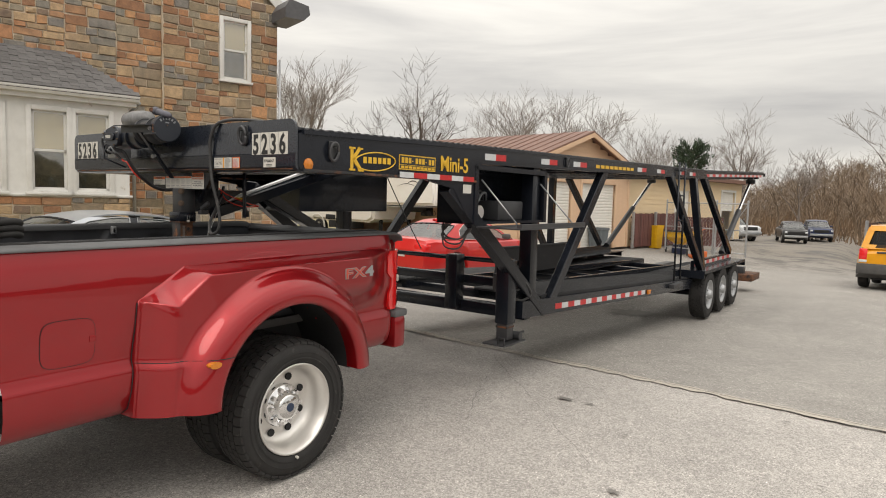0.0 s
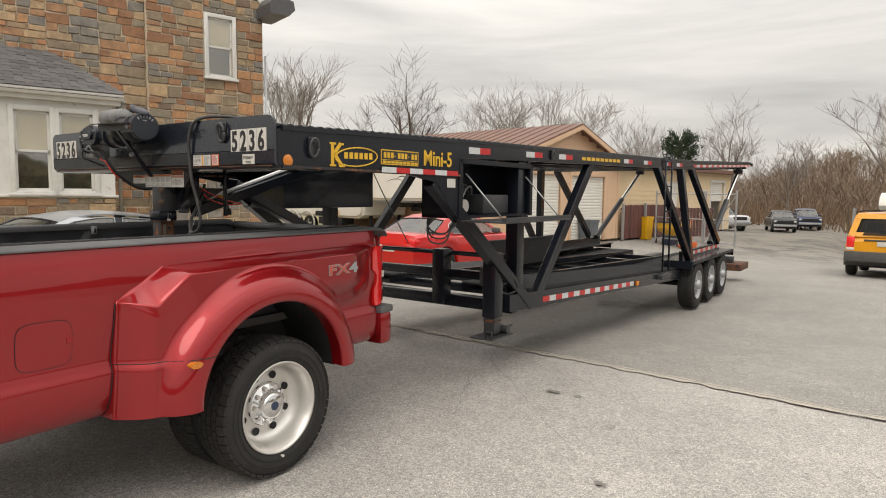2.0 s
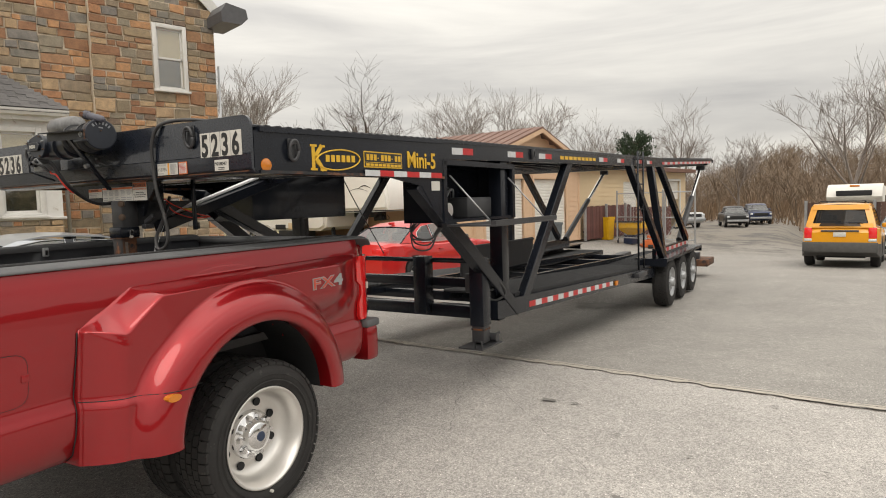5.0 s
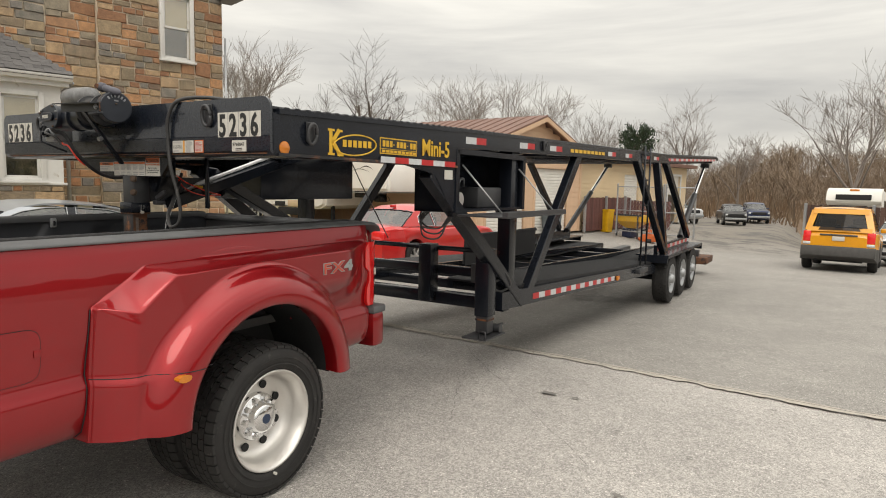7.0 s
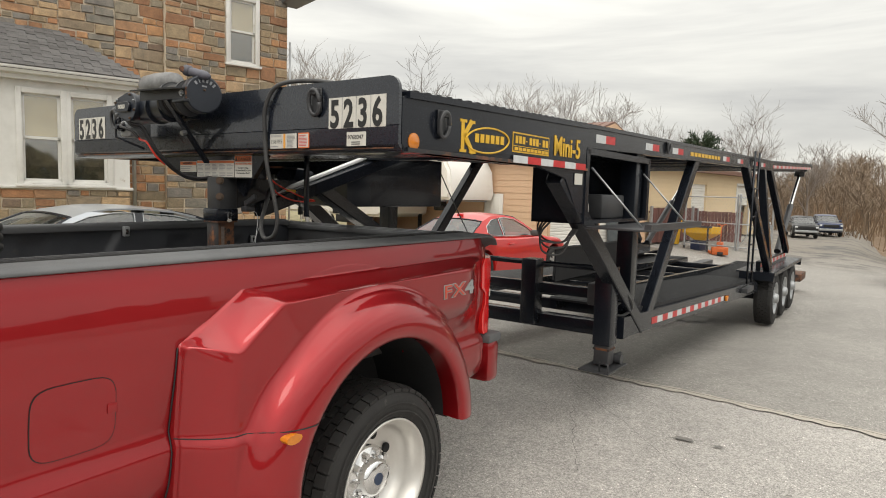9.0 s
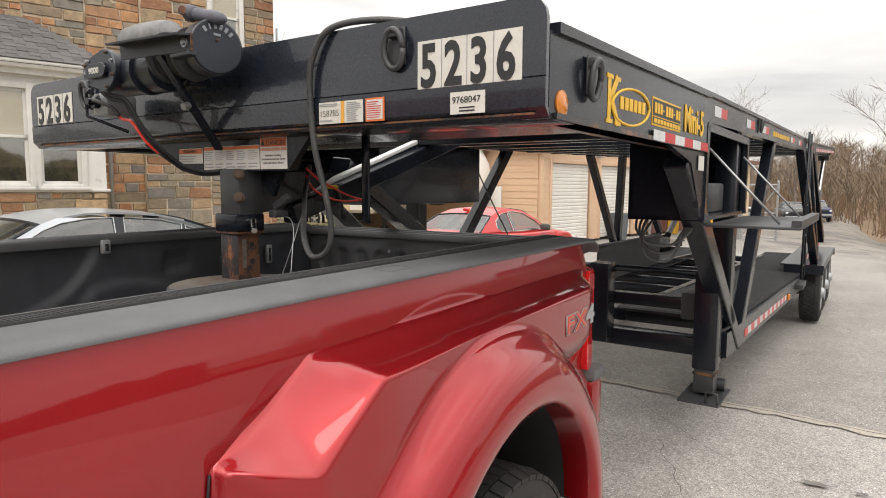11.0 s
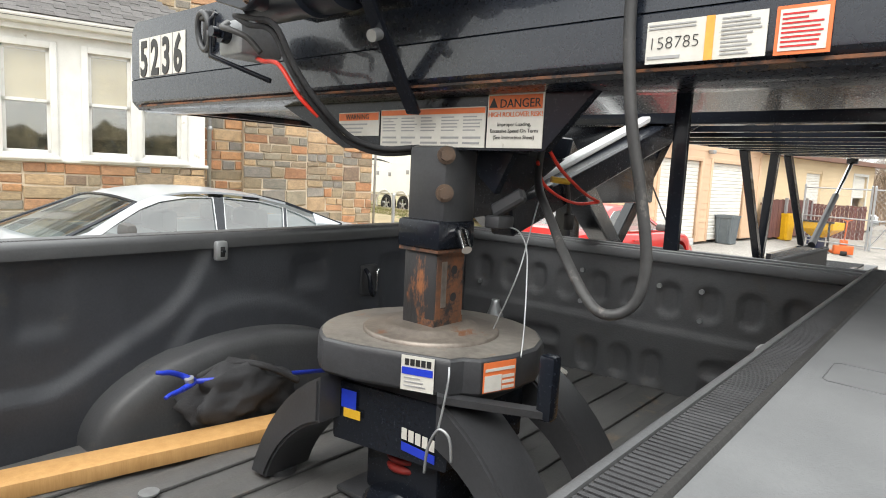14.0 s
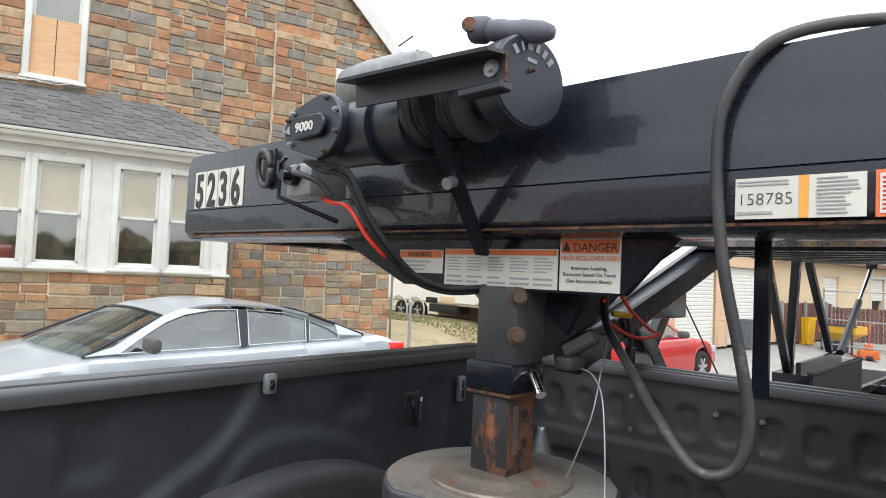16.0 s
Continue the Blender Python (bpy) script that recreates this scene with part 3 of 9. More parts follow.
    part("gutter", gut, M["trim"], S, "white painted gutter and fascia", smooth=0)
    # lean-to roof with a hipped end
    a, b, c, d, e = (0.27, -6.6, 3.53), (0.27, 0.16, 3.53), (MAIN, -0.95, 4.47), (MAIN, -6.6, 4.47), (MAIN, 0.16, 3.56)
    bm = B()
    v = [bm.verts.new(p) for p in (a, b, c, d, e)]
    bm.faces.new((v[0], v[1], v[2], v[3]))
    bm.faces.new((v[1], v[4], v[2]))
    w = [bm.verts.new((p[0], p[1], p[2] - 0.06)) for p in (a, b, c, d, e)]
    bm.faces.new((w[3], w[2], w[1], w[0]))
    bm.faces.new((w[2], w[4], w[1]))
    bm.faces.new((v[1], v[0], w[0], w[1]))
    part("roof_deck", bm, M["shingle"], S, smooth=0)
    part("downspout", rod(rod(B(), [(-0.98, 0.30, 0.3), (-0.98, 0.30, 3.2), (-0.9, 0.24, 3.35), (0.1, 0.18, 3.42)], 0.038), [(-1.0, 0.3, 2.2), (-0.93, 0.3, 2.2)], 0.05), M["steel"], HOUSE, "grey metal downspout")
    aer = part("aerial", rod(rod(B(), [(-2.4, 4.08, 5.98), (-2.4, 4.08, 7.02)], 0.030), [(-2.4, 4.0, 6.87), (-2.4, 4.66, 7.47)], 0.022), M["black_worn"], HOUSE, "small television aerial on a pole")
    for k in range(5):
        y, z = 4.10 + 0.13 * k, 6.96 + 0.118 * k
        part("element", rod(B(), [(-2.4 - 0.12, y, z), (-2.4 + 0.12, y, z)], 0.012, 5), M["black_worn"], aer)
    wr = B()
    for k in range(3):
        rod(wr, smooth_line([(MAIN + 0.05, -2.3 - 0.1 * k, 4.62), (MAIN + 0.2, -2.6 - 0.2 * k, 4.50), (MAIN + 0.16, -3.0, 4.53 - 0.01 * k), (MAIN + 0.25, -4.2, 4.50 - 0.03 * k), (MAIN + 0.2, -6.3, 4.55)]), 0.008, 5)
    part("cable", wr, M["white"], HOUSE, "loose white cables on the sunroom roof")


build_house()


# ---- garage and workshop ----
def slats(door, y0, y1, z0, z1, x, pitch=0.11, deep=0.02):
    """A roll-up door curtain: bowed horizontal slats."""
    n = max(2, int((z1 - z0) / pitch))
    for i in range(n):
        a, b = z0 + (z1 - z0) * i / n, z0 + (z1 - z0) * (i + 1) / n
        part("slat", prism(B(), [(x, a), (x + deep, a + 0.2 * (b - a)), (x + deep, a + 0.8 * (b - a)), (x, b), (x - 0.02, b), (x - 0.02, a)], "y", y0, y1), M["door_white"], door, smooth=0)
    return door


BOARD = {}


def board_mesh():
    """One metre of lap siding, a wedge 0.2 m high."""
    if "m" not in BOARD:
        bm = prism(B(), [(-0.01, 0.0), (0.022, 0.0), (0.006, 0.205), (-0.01, 0.205)], "y", 0, 1)
        me = bpy.data.meshes.new("siding_board")
        bm.to_mesh(me)
        bm.free()
        BOARD["m"] = me
    return BOARD["m"]


def siding(parent, runs, material, along="y", x=0.0, face=1):
    """Lap boards: runs of (from, to, height)."""
    for a, b, z in runs:
        key = material.name
        if key not in BOARD:
            BOARD[key] = board_mesh().copy()
            BOARD[key].materials.append(material)
        ob = new("siding_board", BOARD[key])
        if along == "y":
            ob.matrix_basis = Matrix.Translation((x, a, z)) @ Matrix.Diagonal((1, b - a, 1, 1))
        else:
            ob.matrix_basis = Matrix.Translation((a, x, z)) @ Matrix.Rotation(radians(-90), 4, "Z") @ Matrix.Diagonal((1, b - a, 1, 1))
        ob.parent = parent


def wall_runs(y0, y1, z0, z1, holes, gable=None):
    out, z = [], z0
    while z < z1 - 0.05:
        spans = [(y0, y1)]
        if gable:
            peak_y, eave, top = gable
            if z > eave:
                k = (top - z) / (top - eave)
                if k <= 0.05:
                    break
                spans = [(peak_y - (peak_y - y0) * k, peak_y + (y1 - peak_y) * k)]
        for a, b, c, d in holes:
            if c < z + 0.15 and d > z + 0.05:
                spans = [q for s in spans for q in ((s[0], min(s[1], a)), (max(s[0], b), s[1])) if q[1] - q[0] > 0.02]
        out += [(a, b, z) for a, b in spans]
        z += 0.2
    return out


def build_garage():
    G = empty("garage", pose(-7.0, 17.5, -0.15, 0, 0, -8), "tan sided garage with two white roll-up doors", "garage")
    y0, y1, eave, peak, py = -1.35, 6.1, 3.02, 4.2, 2.45
    doors = ((-0.82, 1.65), (2.40, 4.95))
    bm = B()
    prism(bm, [(y0, 2.6), (y1, 2.6), (y1, eave), (py, peak), (y0, eave)], "x", -0.2, 0.0)
    for a, b in ((y0, doors[0][0]), (doors[0][1], doors[1][0]), (doors[1][1], y1)):
        bx(bm, -0.2, 0.0, a, b, 0, 2.6)
    bx(bm, -9.5, -0.2, y0, y0 + 0.15, 0, eave)
    bx(bm, -9.5, -9.3, y0, y1, 0, eave)
    bx(bm, -9.5, -0.2, y1 - 0.15, y1, 0, eave)
    part("wall", bm, M["siding"], G, smooth=0)
    siding(G, wall_runs(y0 + 0.1, y1 - 0.1, 0.02, peak - 0.1, [(a - 0.12, b + 0.12, 0, 2.65) for a, b in doors], (py, eave, peak)), M["siding"], "y", 0.012)
    siding(G, [(x0, x1, z) for z in [0.02 + 0.2 * i for i in range(14)] for x0, x1 in (((-9.4, -2.25), (-1.4, -0.12)) if z < 1.75 else ((-9.4, -0.12),))], M["siding"], "x", y0 - 0.012)
    for a, b in doors:
        d = slats(part("roll_up_door", bx(B(), -0.14, -0.10, a, b, 0.02, 2.5), M["door_white"], G, "white steel roll-up door, shut", smooth=0), a, b, 0.02, 2.5, -0.08)
        part("door_trim", bx(bx(bx(B(), -0.06, 0.05, a - 0.13, a, 0, 2.62, 0.006), -0.06, 0.05, b, b + 0.13, 0, 2.62, 0.006), -0.06, 0.055, a, b, 2.5, 2.62, 0.006), M["siding"], d)
    part("corner_trim", bx(B(), -0.05, 0.055, y0 - 0.05, y0 + 0.09, 0, eave, 0.006), M["siding"], G)
    part("corner_trim", bx(B(), -0.05, 0.055, y1 - 0.09, y1 + 0.05, 0, eave, 0.006), M["siding"], G)
    side = part("side_door", bx(bx(B(), -2.2, -1.45, y0 - 0.06, y0 - 0.005, 0, 1.78, 0.01), -2.1, -1.55, y0 - 0.07, y0 - 0.055, 0.9, 1.65, 0.008), M["door_white"], G, "small white side door")
    part("handle", cyl(B(), (-1.52, y0 - 0.12, 0.9), (-1.52, y0 - 0.05, 0.9), 0.02), M["steel"], side)
    for s, ye in ((-1, y0 - 0.4), (1, y1 + 0.4)):
        bm = B()
        k = (peak - eave) / (py - y0)
        ze = eave - 0.4 * k
        loft(bm, [[(x, ye, ze + 0.08), (x, py, peak + 0.12), (x, py, peak + 0.20), (x, ye, ze + 0.16)] for x in (-9.8, 0.4)], caps=True)
        r = part("roof", bm, M["roof_brown"], G, smooth=0)
        bm = B()
        for i in range(22):
            x = -9.6 + i * 0.46
            beam(bm, (x, ye, ze + 0.17), (x, py, peak + 0.21), 0.03, 0.025, 0)
        part("seams", bm, M["roof_brown"], r, "raised seams of the metal roof", smooth=0)
        bm = B()
        loft(bm, [[(x, ye, ze - 0.06), (x, py, peak - 0.02), (x, py, peak + 0.13), (x, ye, ze + 0.1)] for x in (0.36, 0.42)], caps=True)
        part("rake_board", bm, M["siding"], r, smooth=0)
    lamp = part("wall_lamp", bx(B(), 0.03, 0.2, 2.0, 2.2, 2.75, 2.87, 0.02), M["steel"], G)

    W = empty("workshop", pose(-6.35, 23.9, -0.18, 0, 0, -11), "low pale-sided workshop with a brown roof edge", "workshop")
    holes = ((4.4, 6.0, 0.0, 2.5), (9.7, 11.4, 0.0, 2.55))
    bm = B()
    for a, b in ((0, 4.4), (6.0, 9.7), (11.4, 12.4)):
        bx(bm, -0.2, 0, a, b, 0, 3.1)
    bx(bm, -0.2, 0, 4.4, 6.0, 2.5, 3.1)
    bx(bm, -0.2, 0, 9.7, 11.4, 2.55, 3.1)
    bx(bm, -8, -0.2, 12.2, 12.4, 0, 3.1)
    bx(bm, -8, -7.8, 0, 12.2, 0, 3.1)
    part("wall", bm, M["siding_pale"], W, smooth=0)
    siding(W, wall_runs(0.05, 12.3, 0.02, 3.0, holes), M["siding_pale"], "y", 0.012)
    slats(part("roll_up_door", bx(B(), -0.14, -0.10, 4.4, 6.0, 0.02, 2.5), M["door_white"], W, "white steel roll-up door, shut", smooth=0), 4.4, 6.0, 0.02, 2.5, -0.08)
    slats(part("roll_up_door", bx(B(), -0.14, -0.10, 9.7, 11.4, 1.55, 2.55), M["door_white"], W, "white roll-up door, half raised over a dark bay", smooth=0), 9.7, 11.4, 1.55, 2.55, -0.08)
    part("bay", bx(B(), -3, -2.9, 9, 12, 0, 2.6), M["dark"], W, smooth=0)
    part("door_trim", bx(bx(bx(B(), -0.02, 0.06, 9.58, 9.7, 0, 2.67), -0.02, 0.06, 11.4, 11.52, 0, 2.67), -0.02, 0.06, 9.7, 11.4, 2.55, 2.67), M["trim"], W)
    part("roof", prism(B(), [(0.45, 3.02), (0.45, 3.2), (-4, 3.75), (-8.3, 3.2), (-8.3, 3.02)], "y", 0.2, 12.8), M["roof_brown"], W, smooth=0)


build_garage()


def oil_spot(x, y, w, d, seed):
    bm, r = B(), random.Random(seed)
    z = ground_z(x, y) + 0.017
    vs = [bm.verts.new((x + w * k * math.cos(a), y + d * k * math.sin(a), z + 0.002)) for a, k in ((2 * math.pi * i / 26, r.uniform(0.45, 1.15)) for i in range(26))]
    bm.faces.new(vs)
    tagged(part("oil_spot", bm, OIL, smooth=0), "old dark oil spot on the asphalt", "stain", kind="structure")


OIL = mat("oil_stain", (0.23, 0.216, 0.20), (0.16, 0.151, 0.14), 0.8, scale=8, fine=60, bump=0.4)
for k, (x, y, w, d) in enumerate(((0.54, 2.43, 0.085, 0.03), (0.75, 2.43, 0.045, 0.02), (1.21, 1.93, 0.025, 0.015), (0.1, 1.95, 0.02, 0.015), (1.7, 1.75, 0.025, 0.012), (2.1, 3.0, 0.03, 0.015), (2.41, 1.85, 0.02, 0.012), (-0.75, 8.25, 0.50, 0.42), (1.45, 1.02, 0.05, 0.03))):
    oil_spot(x, y, w, d, k)


# ---- car-hauling trailer ----
TR = empty("car_trailer", pose(0, 0, 0, 0, 0, -1.2), "black gooseneck car hauler with an upper deck and three axles", "trailer")
TW = 2.53


def rail_z(y):
    """Underside and top of the upper side rail."""
    top = 1.985 + 0.05 * min(y, 1.7) / 1.7 + (0.0235 * (min(y, 8.6) - 1.7) if y > 1.7 else 0) + (0.041 * (y - 8.6) if y > 8.6 else 0)
    return top - 0.12, top


def low_z(y):
    """Top of the lower deck."""
    return 0.735 - 0.052 * (y - 3.0)


def mirrored(fn):
    """Call fn for both long sides: x at the side's face, and the sign inward."""
    for x, s in ((0.0, -1), (-TW, 1)):
        fn(x, s)


RUSTY = mat("rusting_black_paint", (0.014, 0.015, 0.018), (0.009, 0.010, 0.012), 0.4, scale=5, fine=60, bump=0.2, coat=0.2, c3=(0.17, 0.065, 0.028), spot=0.50)


def build_trailer():
    bl = M["black"]
    part("neck_underplate", bx(B(), -TW + 0.08, -0.08, 0.125, 0.60, 1.792, 1.804), bl, TR, smooth=0)
    # front cross beam: folded plate with rounded upper corners
    r, pts = 0.05, []
    for cx, a0 in ((-r, 0), (-TW + r, 90)):
        for k in range(5):
            a = radians(a0 + 22.5 * k)
            pts.append((cx + r * math.cos(a), 2.055 - r + r * math.sin(a)))
    # part of the sky's reflection is put into this bluer black; scuffs are wear
    sky_tinted = mat("sky_tinted_front_paint", (0.013, 0.0165, 0.025), (0.009, 0.0115, 0.018), 0.28, spec=0.5, scale=2.2, fine=150, bump=0.08, coat=0.6, c3=(0.045, 0.049, 0.056), spot=0.70)
    front = part("front_plate", prism(B(), [(0, 1.872)] + pts + [(-TW, 1.872)], "y", -0.05, -0.035), sky_tinted, TR)
    bm = B()
    prism(bm, [(-0.046, 1.872), (-0.052, 1.868), (-0.05, 1.80), (-0.03, 1.778), (0.0, 1.772), (0.12, 1.772), (0.12, 1.79), (0.0, 1.79), (-0.035, 1.80), (-0.035, 1.872)], "x", -TW, 0.0)
    lip = part("front_lip", bm, sky_tinted, TR)
    part("lip_edge", bx(B(), -TW + 0.04, -0.03, -0.0465, -0.0405, 1.7835, 1.7885), M["rust"], lip, "rusty lower edge of the front beam", smooth=0)
    part("front_beam", bx(B(), -TW + 0.06, -0.06, -0.034, 0.16, 1.80, 2.02, 0.01), bl, TR)
    part("front_deck", bx(B(), -TW + 0.05, -0.05, 0.0, 0.17, 1.985, 1.998), M["deck"], TR)

    def side(x, s):
        # deep neck beam, then the long thin rail
        b = part("neck_beam", prism(B(), [(-0.03, 1.775), (1.72, 1.775), (1.72, 2.035), (0.0, 1.985), (-0.03, 1.975)], "x", x, x + s * 0.07), bl, TR)
        bm = prism(B(), [(0.0, 1.975), (1.72, 2.025), (1.72, 2.05), (0.0, 2.0)], "x", x - s * 0.012, x + s * 0.08)
        part("flange", bm, bl, b)
        part("lower_flange", prism(B(), [(0.0, 1.775), (1.72, 1.775), (1.72, 1.79), (0.0, 1.79)], "x", x - s * 0.008, x + s * 0.1), RUSTY, b, "lower flange with rust through the paint")
        bm = B()
        ys = [1.72, 4.3, 6.8, 8.6]
        loft(bm, [[(x, y, rail_z(y)[0]), (x + s * 0.06, y, rail_z(y)[0]), (x + s * 0.06, y, rail_z(y)[1]), (x, y, rail_z(y)[1])] for y in ys], caps=True)
        rail = part("upper_rail", bm, bl, TR, smooth=0)
        bm = B()
        loft(bm, [[(x - s * 0.012, y, rail_z(y)[1] - 0.004), (x + s * 0.09, y, rail_z(y)[1] - 0.004), (x + s * 0.09, y, rail_z(y)[1] + 0.016), (x - s * 0.012, y, rail_z(y)[1] + 0.016)] for y in ys], caps=True)
        part("rail_cap", bm, bl, rail, smooth=0)
        bm = B()
        loft(bm, [[(x + s * 0.03, y, rail_z(y)[1] - d), (x + s * 0.10, y, rail_z(y)[1] - d), (x + s * 0.10, y, rail_z(y)[1]), (x + s * 0.03, y, rail_z(y)[1])] for y, d in ((8.5, 0.12), (11.5, 0.11), (14.1, 0.07))], caps=True)
        part("tail_rail", bm, bl, TR, smooth=0)
        # braces and posts of the side frame
        part("front_brace", beam(B(), (x + s * 0.06, 1.42, 1.74), (x + s * 0.05, 2.97, 0.62), 0.10, 0.105), bl, TR)
        part("brace_gusset", prism(B(), [(1.08, 1.776), (1.72, 1.776), (1.72, 1.53), (1.62, 1.52), (1.44, 1.72)], "x", x + s * 0.005, x + s * 0.03), bl, TR, smooth=0)
        part("post", bx(B(), x + s * 0.03, x + s * 0.15, 2.70, 2.83, 0.66, 1.99, 0.006), bl, TR)
        part("deck_brace", beam(B(), (x + s * 0.05, 3.10, 0.66), (x + s * 0.06, 4.42, 2.03), 0.08, 0.11), bl, TR)
        part("rear_brace", beam(B(), (x + s * 0.04, 6.72, 2.06), (x - s * 0.08, 8.28, 0.60), 0.09, 0.10), bl, TR)
        part("rear_post", beam(B(), (x + s * 0.06, 8.02, 2.1), (x - s * 0.08, 8.30, 0.60), 0.10, 0.12), bl, TR)
        part("tail_brace", beam(B(), (x + s * 0.06, 8.65, 2.1), (x - s * 0.02, 10.5, 0.78), 0.09, 0.11), bl, TR)
        # landing leg, drawn up
        leg = part("landing_leg", bx(B(), x + s * 0.025, x + s * 0.155, 2.320, 2.460, 0.58 if x > -1 else 0.72, 1.14, 0.01), bl, TR)
        if x > -1:
            part("inner_leg", bx(B(), x + s * 0.035, x + s * 0.145, 2.335, 2.445, 0.44, 0.60, 0.006), M["black_worn"], leg, "scraped inner leg with a rust ring")
            part("rust_ring", bx(B(), x + s * 0.031, x + s * 0.149, 2.331, 2.449, 0.545, 0.56), M["rust"], leg)
            part("foot_plate", bx(B(), x - s * 0.02, x + s * 0.20, 2.205, 2.565, 0.412, 0.424), M["black_worn"], leg, "rusty flat foot plate")
            part("foot_pivot", cyl(B(), (x - s * 0.0, 2.515, 0.46), (x + s * 0.17, 2.515, 0.46), 0.036), M["black_worn"], leg)
            part("foot_handle", rod(B(), [(x - s * 0.01, 2.215, 0.425), (x - s * 0.01, 2.215, 0.485), (x + s * 0.05, 2.215, 0.49), (x + s * 0.05, 2.215, 0.425)], 0.006), M["black_worn"], leg)
            part("foot_tongue", rod(B(), [(x + s * 0.1, 2.535, 0.465), (x + s * 0.1, 2.665, 0.448), (x + s * 0.08, 2.715, 0.456)], 0.012), M["black_worn"], leg)
        # lower side rail
        bm = B()
        loft(bm, [[(x + s * 0.01, y, low_z(y) - 0.15), (x + s * 0.10, y, low_z(y) - 0.15), (x + s * 0.10, y, low_z(y)), (x + s * 0.01, y, low_z(y))] for y in (2.55, 8.1)], caps=True)
        part("lower_rail", bm, bl, TR, smooth=0)
        # runways, above and below
        for name, y0, y1, fz, w0, w1, pitch in (("upper_runway", 0.05, 13.9, lambda y: rail_z(y)[1] + 0.016, 0.02, 0.86, 0.075), ("lower_runway", 3.0, 10.9, lambda y: low_z(min(y, 8)) + 0.02, 0.06, 0.82, 0.075)):
            bm, n = B(), int((y1 - y0) / pitch)
            for i in range(n):
                y = y0 + i * pitch
                z0, z1 = fz(y), fz(y + pitch)
                q = [(y, z0 - 0.018), (y, z0), (y + 0.018, z0 + 0.012), (y + 0.045, z0 + 0.012), (y + 0.06, z0), (y + pitch, z1), (y + pitch, z1 - 0.018)]
                a, b = ([bm.verts.new((x + s * w, u, v)) for u, v in q] for w in (w0, w1))
                for k in range(len(q)):
                    j = (k + 1) % len(q)
                    bm.faces.new((a[k], a[j], b[j], b[k]))
                bm.faces.new(a)
                bm.faces.new(list(reversed(b)))
            bmesh.ops.remove_doubles(bm, verts=bm.verts[:], dist=0.0005)
            bmesh.ops.recalc_face_normals(bm, faces=bm.faces[:])
            rw = part(name, bm, M["deck"], TR, "pressed steel runway planks", smooth=0)
            bm = B()
            ys = [y0, 1.7, 4.3, 8.6, y1] if name[0] == "u" else [y0, y1]
            loft(bm, [[(x + s * (w1 - 0.06), y, fz(y) - 0.09), (x + s * w1, y, fz(y) - 0.09), (x + s * w1, y, fz(y) - 0.01), (x + s * (w1 - 0.06), y, fz(y) - 0.01)] for y in ys], caps=True)
            part("runway_edge", bm, bl, rw, smooth=0)
        # wheels' guard
        gz = 0.60
        bm = bx(bx(B(), x - s * 0.20, x + s * 0.30, 8.02, 11.1, gz, gz + 0.02), x - s * 0.205, x - s * 0.195, 8.02, 11.1, gz - 0.03, gz + 0.02)
        bx(bm, x - s * 0.20, x + s * 0.25, 8.0, 8.02, 0.50, gz + 0.02)
        bx(bm, x - s * 0.20, x + s * 0.25, 11.1, 11.12, 0.50, gz + 0.02)
        part("mudguard", bm, bl, TR, smooth=0)
        part("guard_rail", bx(B(), x + s * 0.02, x + s * 0.08, 8.25, 10.9, gz + 0.02, gz + 0.15), bl, TR)
        # lifting ram near the tail
        a, b = Vector((x + s * 0.16, 13.15, 2.20)), Vector((x + s * 0.12, 10.55, 0.75))
        ram = part("lift_ram", cyl(B(), b, b + (a - b) * 0.55, 0.055), M["black_worn"], TR, "hydraulic tail lift ram")
        part("piston", cyl(B(), b + (a - b) * 0.5, a, 0.035), M["chrome"], ram, "bright piston rod")
        part("clevis", bx(cyl(B(), a + Vector((0.09 * s, 0, 0)), a - Vector((0.09 * s, 0, 0)), 0.05), a.x - 0.05, a.x + 0.05, a.y - 0.05, a.y + 0.05, a.z - 0.01, a.z + 0.12), M["black_worn"], ram)

    mirrored(side)
    # cross members, above and below
    for y in [0.5 + 0.62 * i for i in range(22)]:
        z = rail_z(y)[0] + 0.04 if y > 1.7 else 1.86
        part("cross_member", bx(B(), -TW + 0.07, -0.07, y - 0.035, y + 0.035, z - 0.05, z + 0.04, 0.004), bl, TR)
    for y in (3.3, 4.3, 5.3, 6.3, 7.3, 8.3, 9.3, 10.3):
        z = low_z(min(y, 8))
        part("cross_member", bx(B(), -TW + 0.1, -0.1, y - 0.04, y + 0.04, z - 0.11, z - 0.02, 0.004), bl, TR)
    # cross beams at the front of the lower deck
    part("front_crossbeam", bx(B(), -TW + 0.05, -0.05, 2.66, 2.78, 0.57, 0.68, 0.008), bl, TR)
    part("front_crossbeam", bx(B(), -TW + 0.05, -0.05, 2.70, 2.78, 0.84, 0.92, 0.006), bl, TR)
    part("front_tube", rod(B(), [(-TW + 0.1, 2.74, 1.075), (-0.1, 2.74, 1.075)], 0.022), bl, TR)
    part("front_stub", bx(B(), -0.87, -0.74, 2.56, 2.70, 0.60, 1.12, 0.008), bl, TR)
    # raised loading ramp
    bm = B()
    for i in range(30):
        y = 4.7 + i * 0.075
        prism(bm, [(y, 0.66), (y + 0.06, 0.66), (y + 0.11, 1.02), (y + 0.05, 1.02)], "x", -1.62, -1.60)
    beam(bm, (-1.61, 4.72, 1.02), (-1.61, 7.0, 0.99), 0.05, 0.03)
    bx(bm, -1.595, -1.59, 4.72, 6.95, 0.64, 1.0)
    part("stowed_ramp", bm, M["deck"], TR, "ribbed ramp standing on edge", smooth=0)
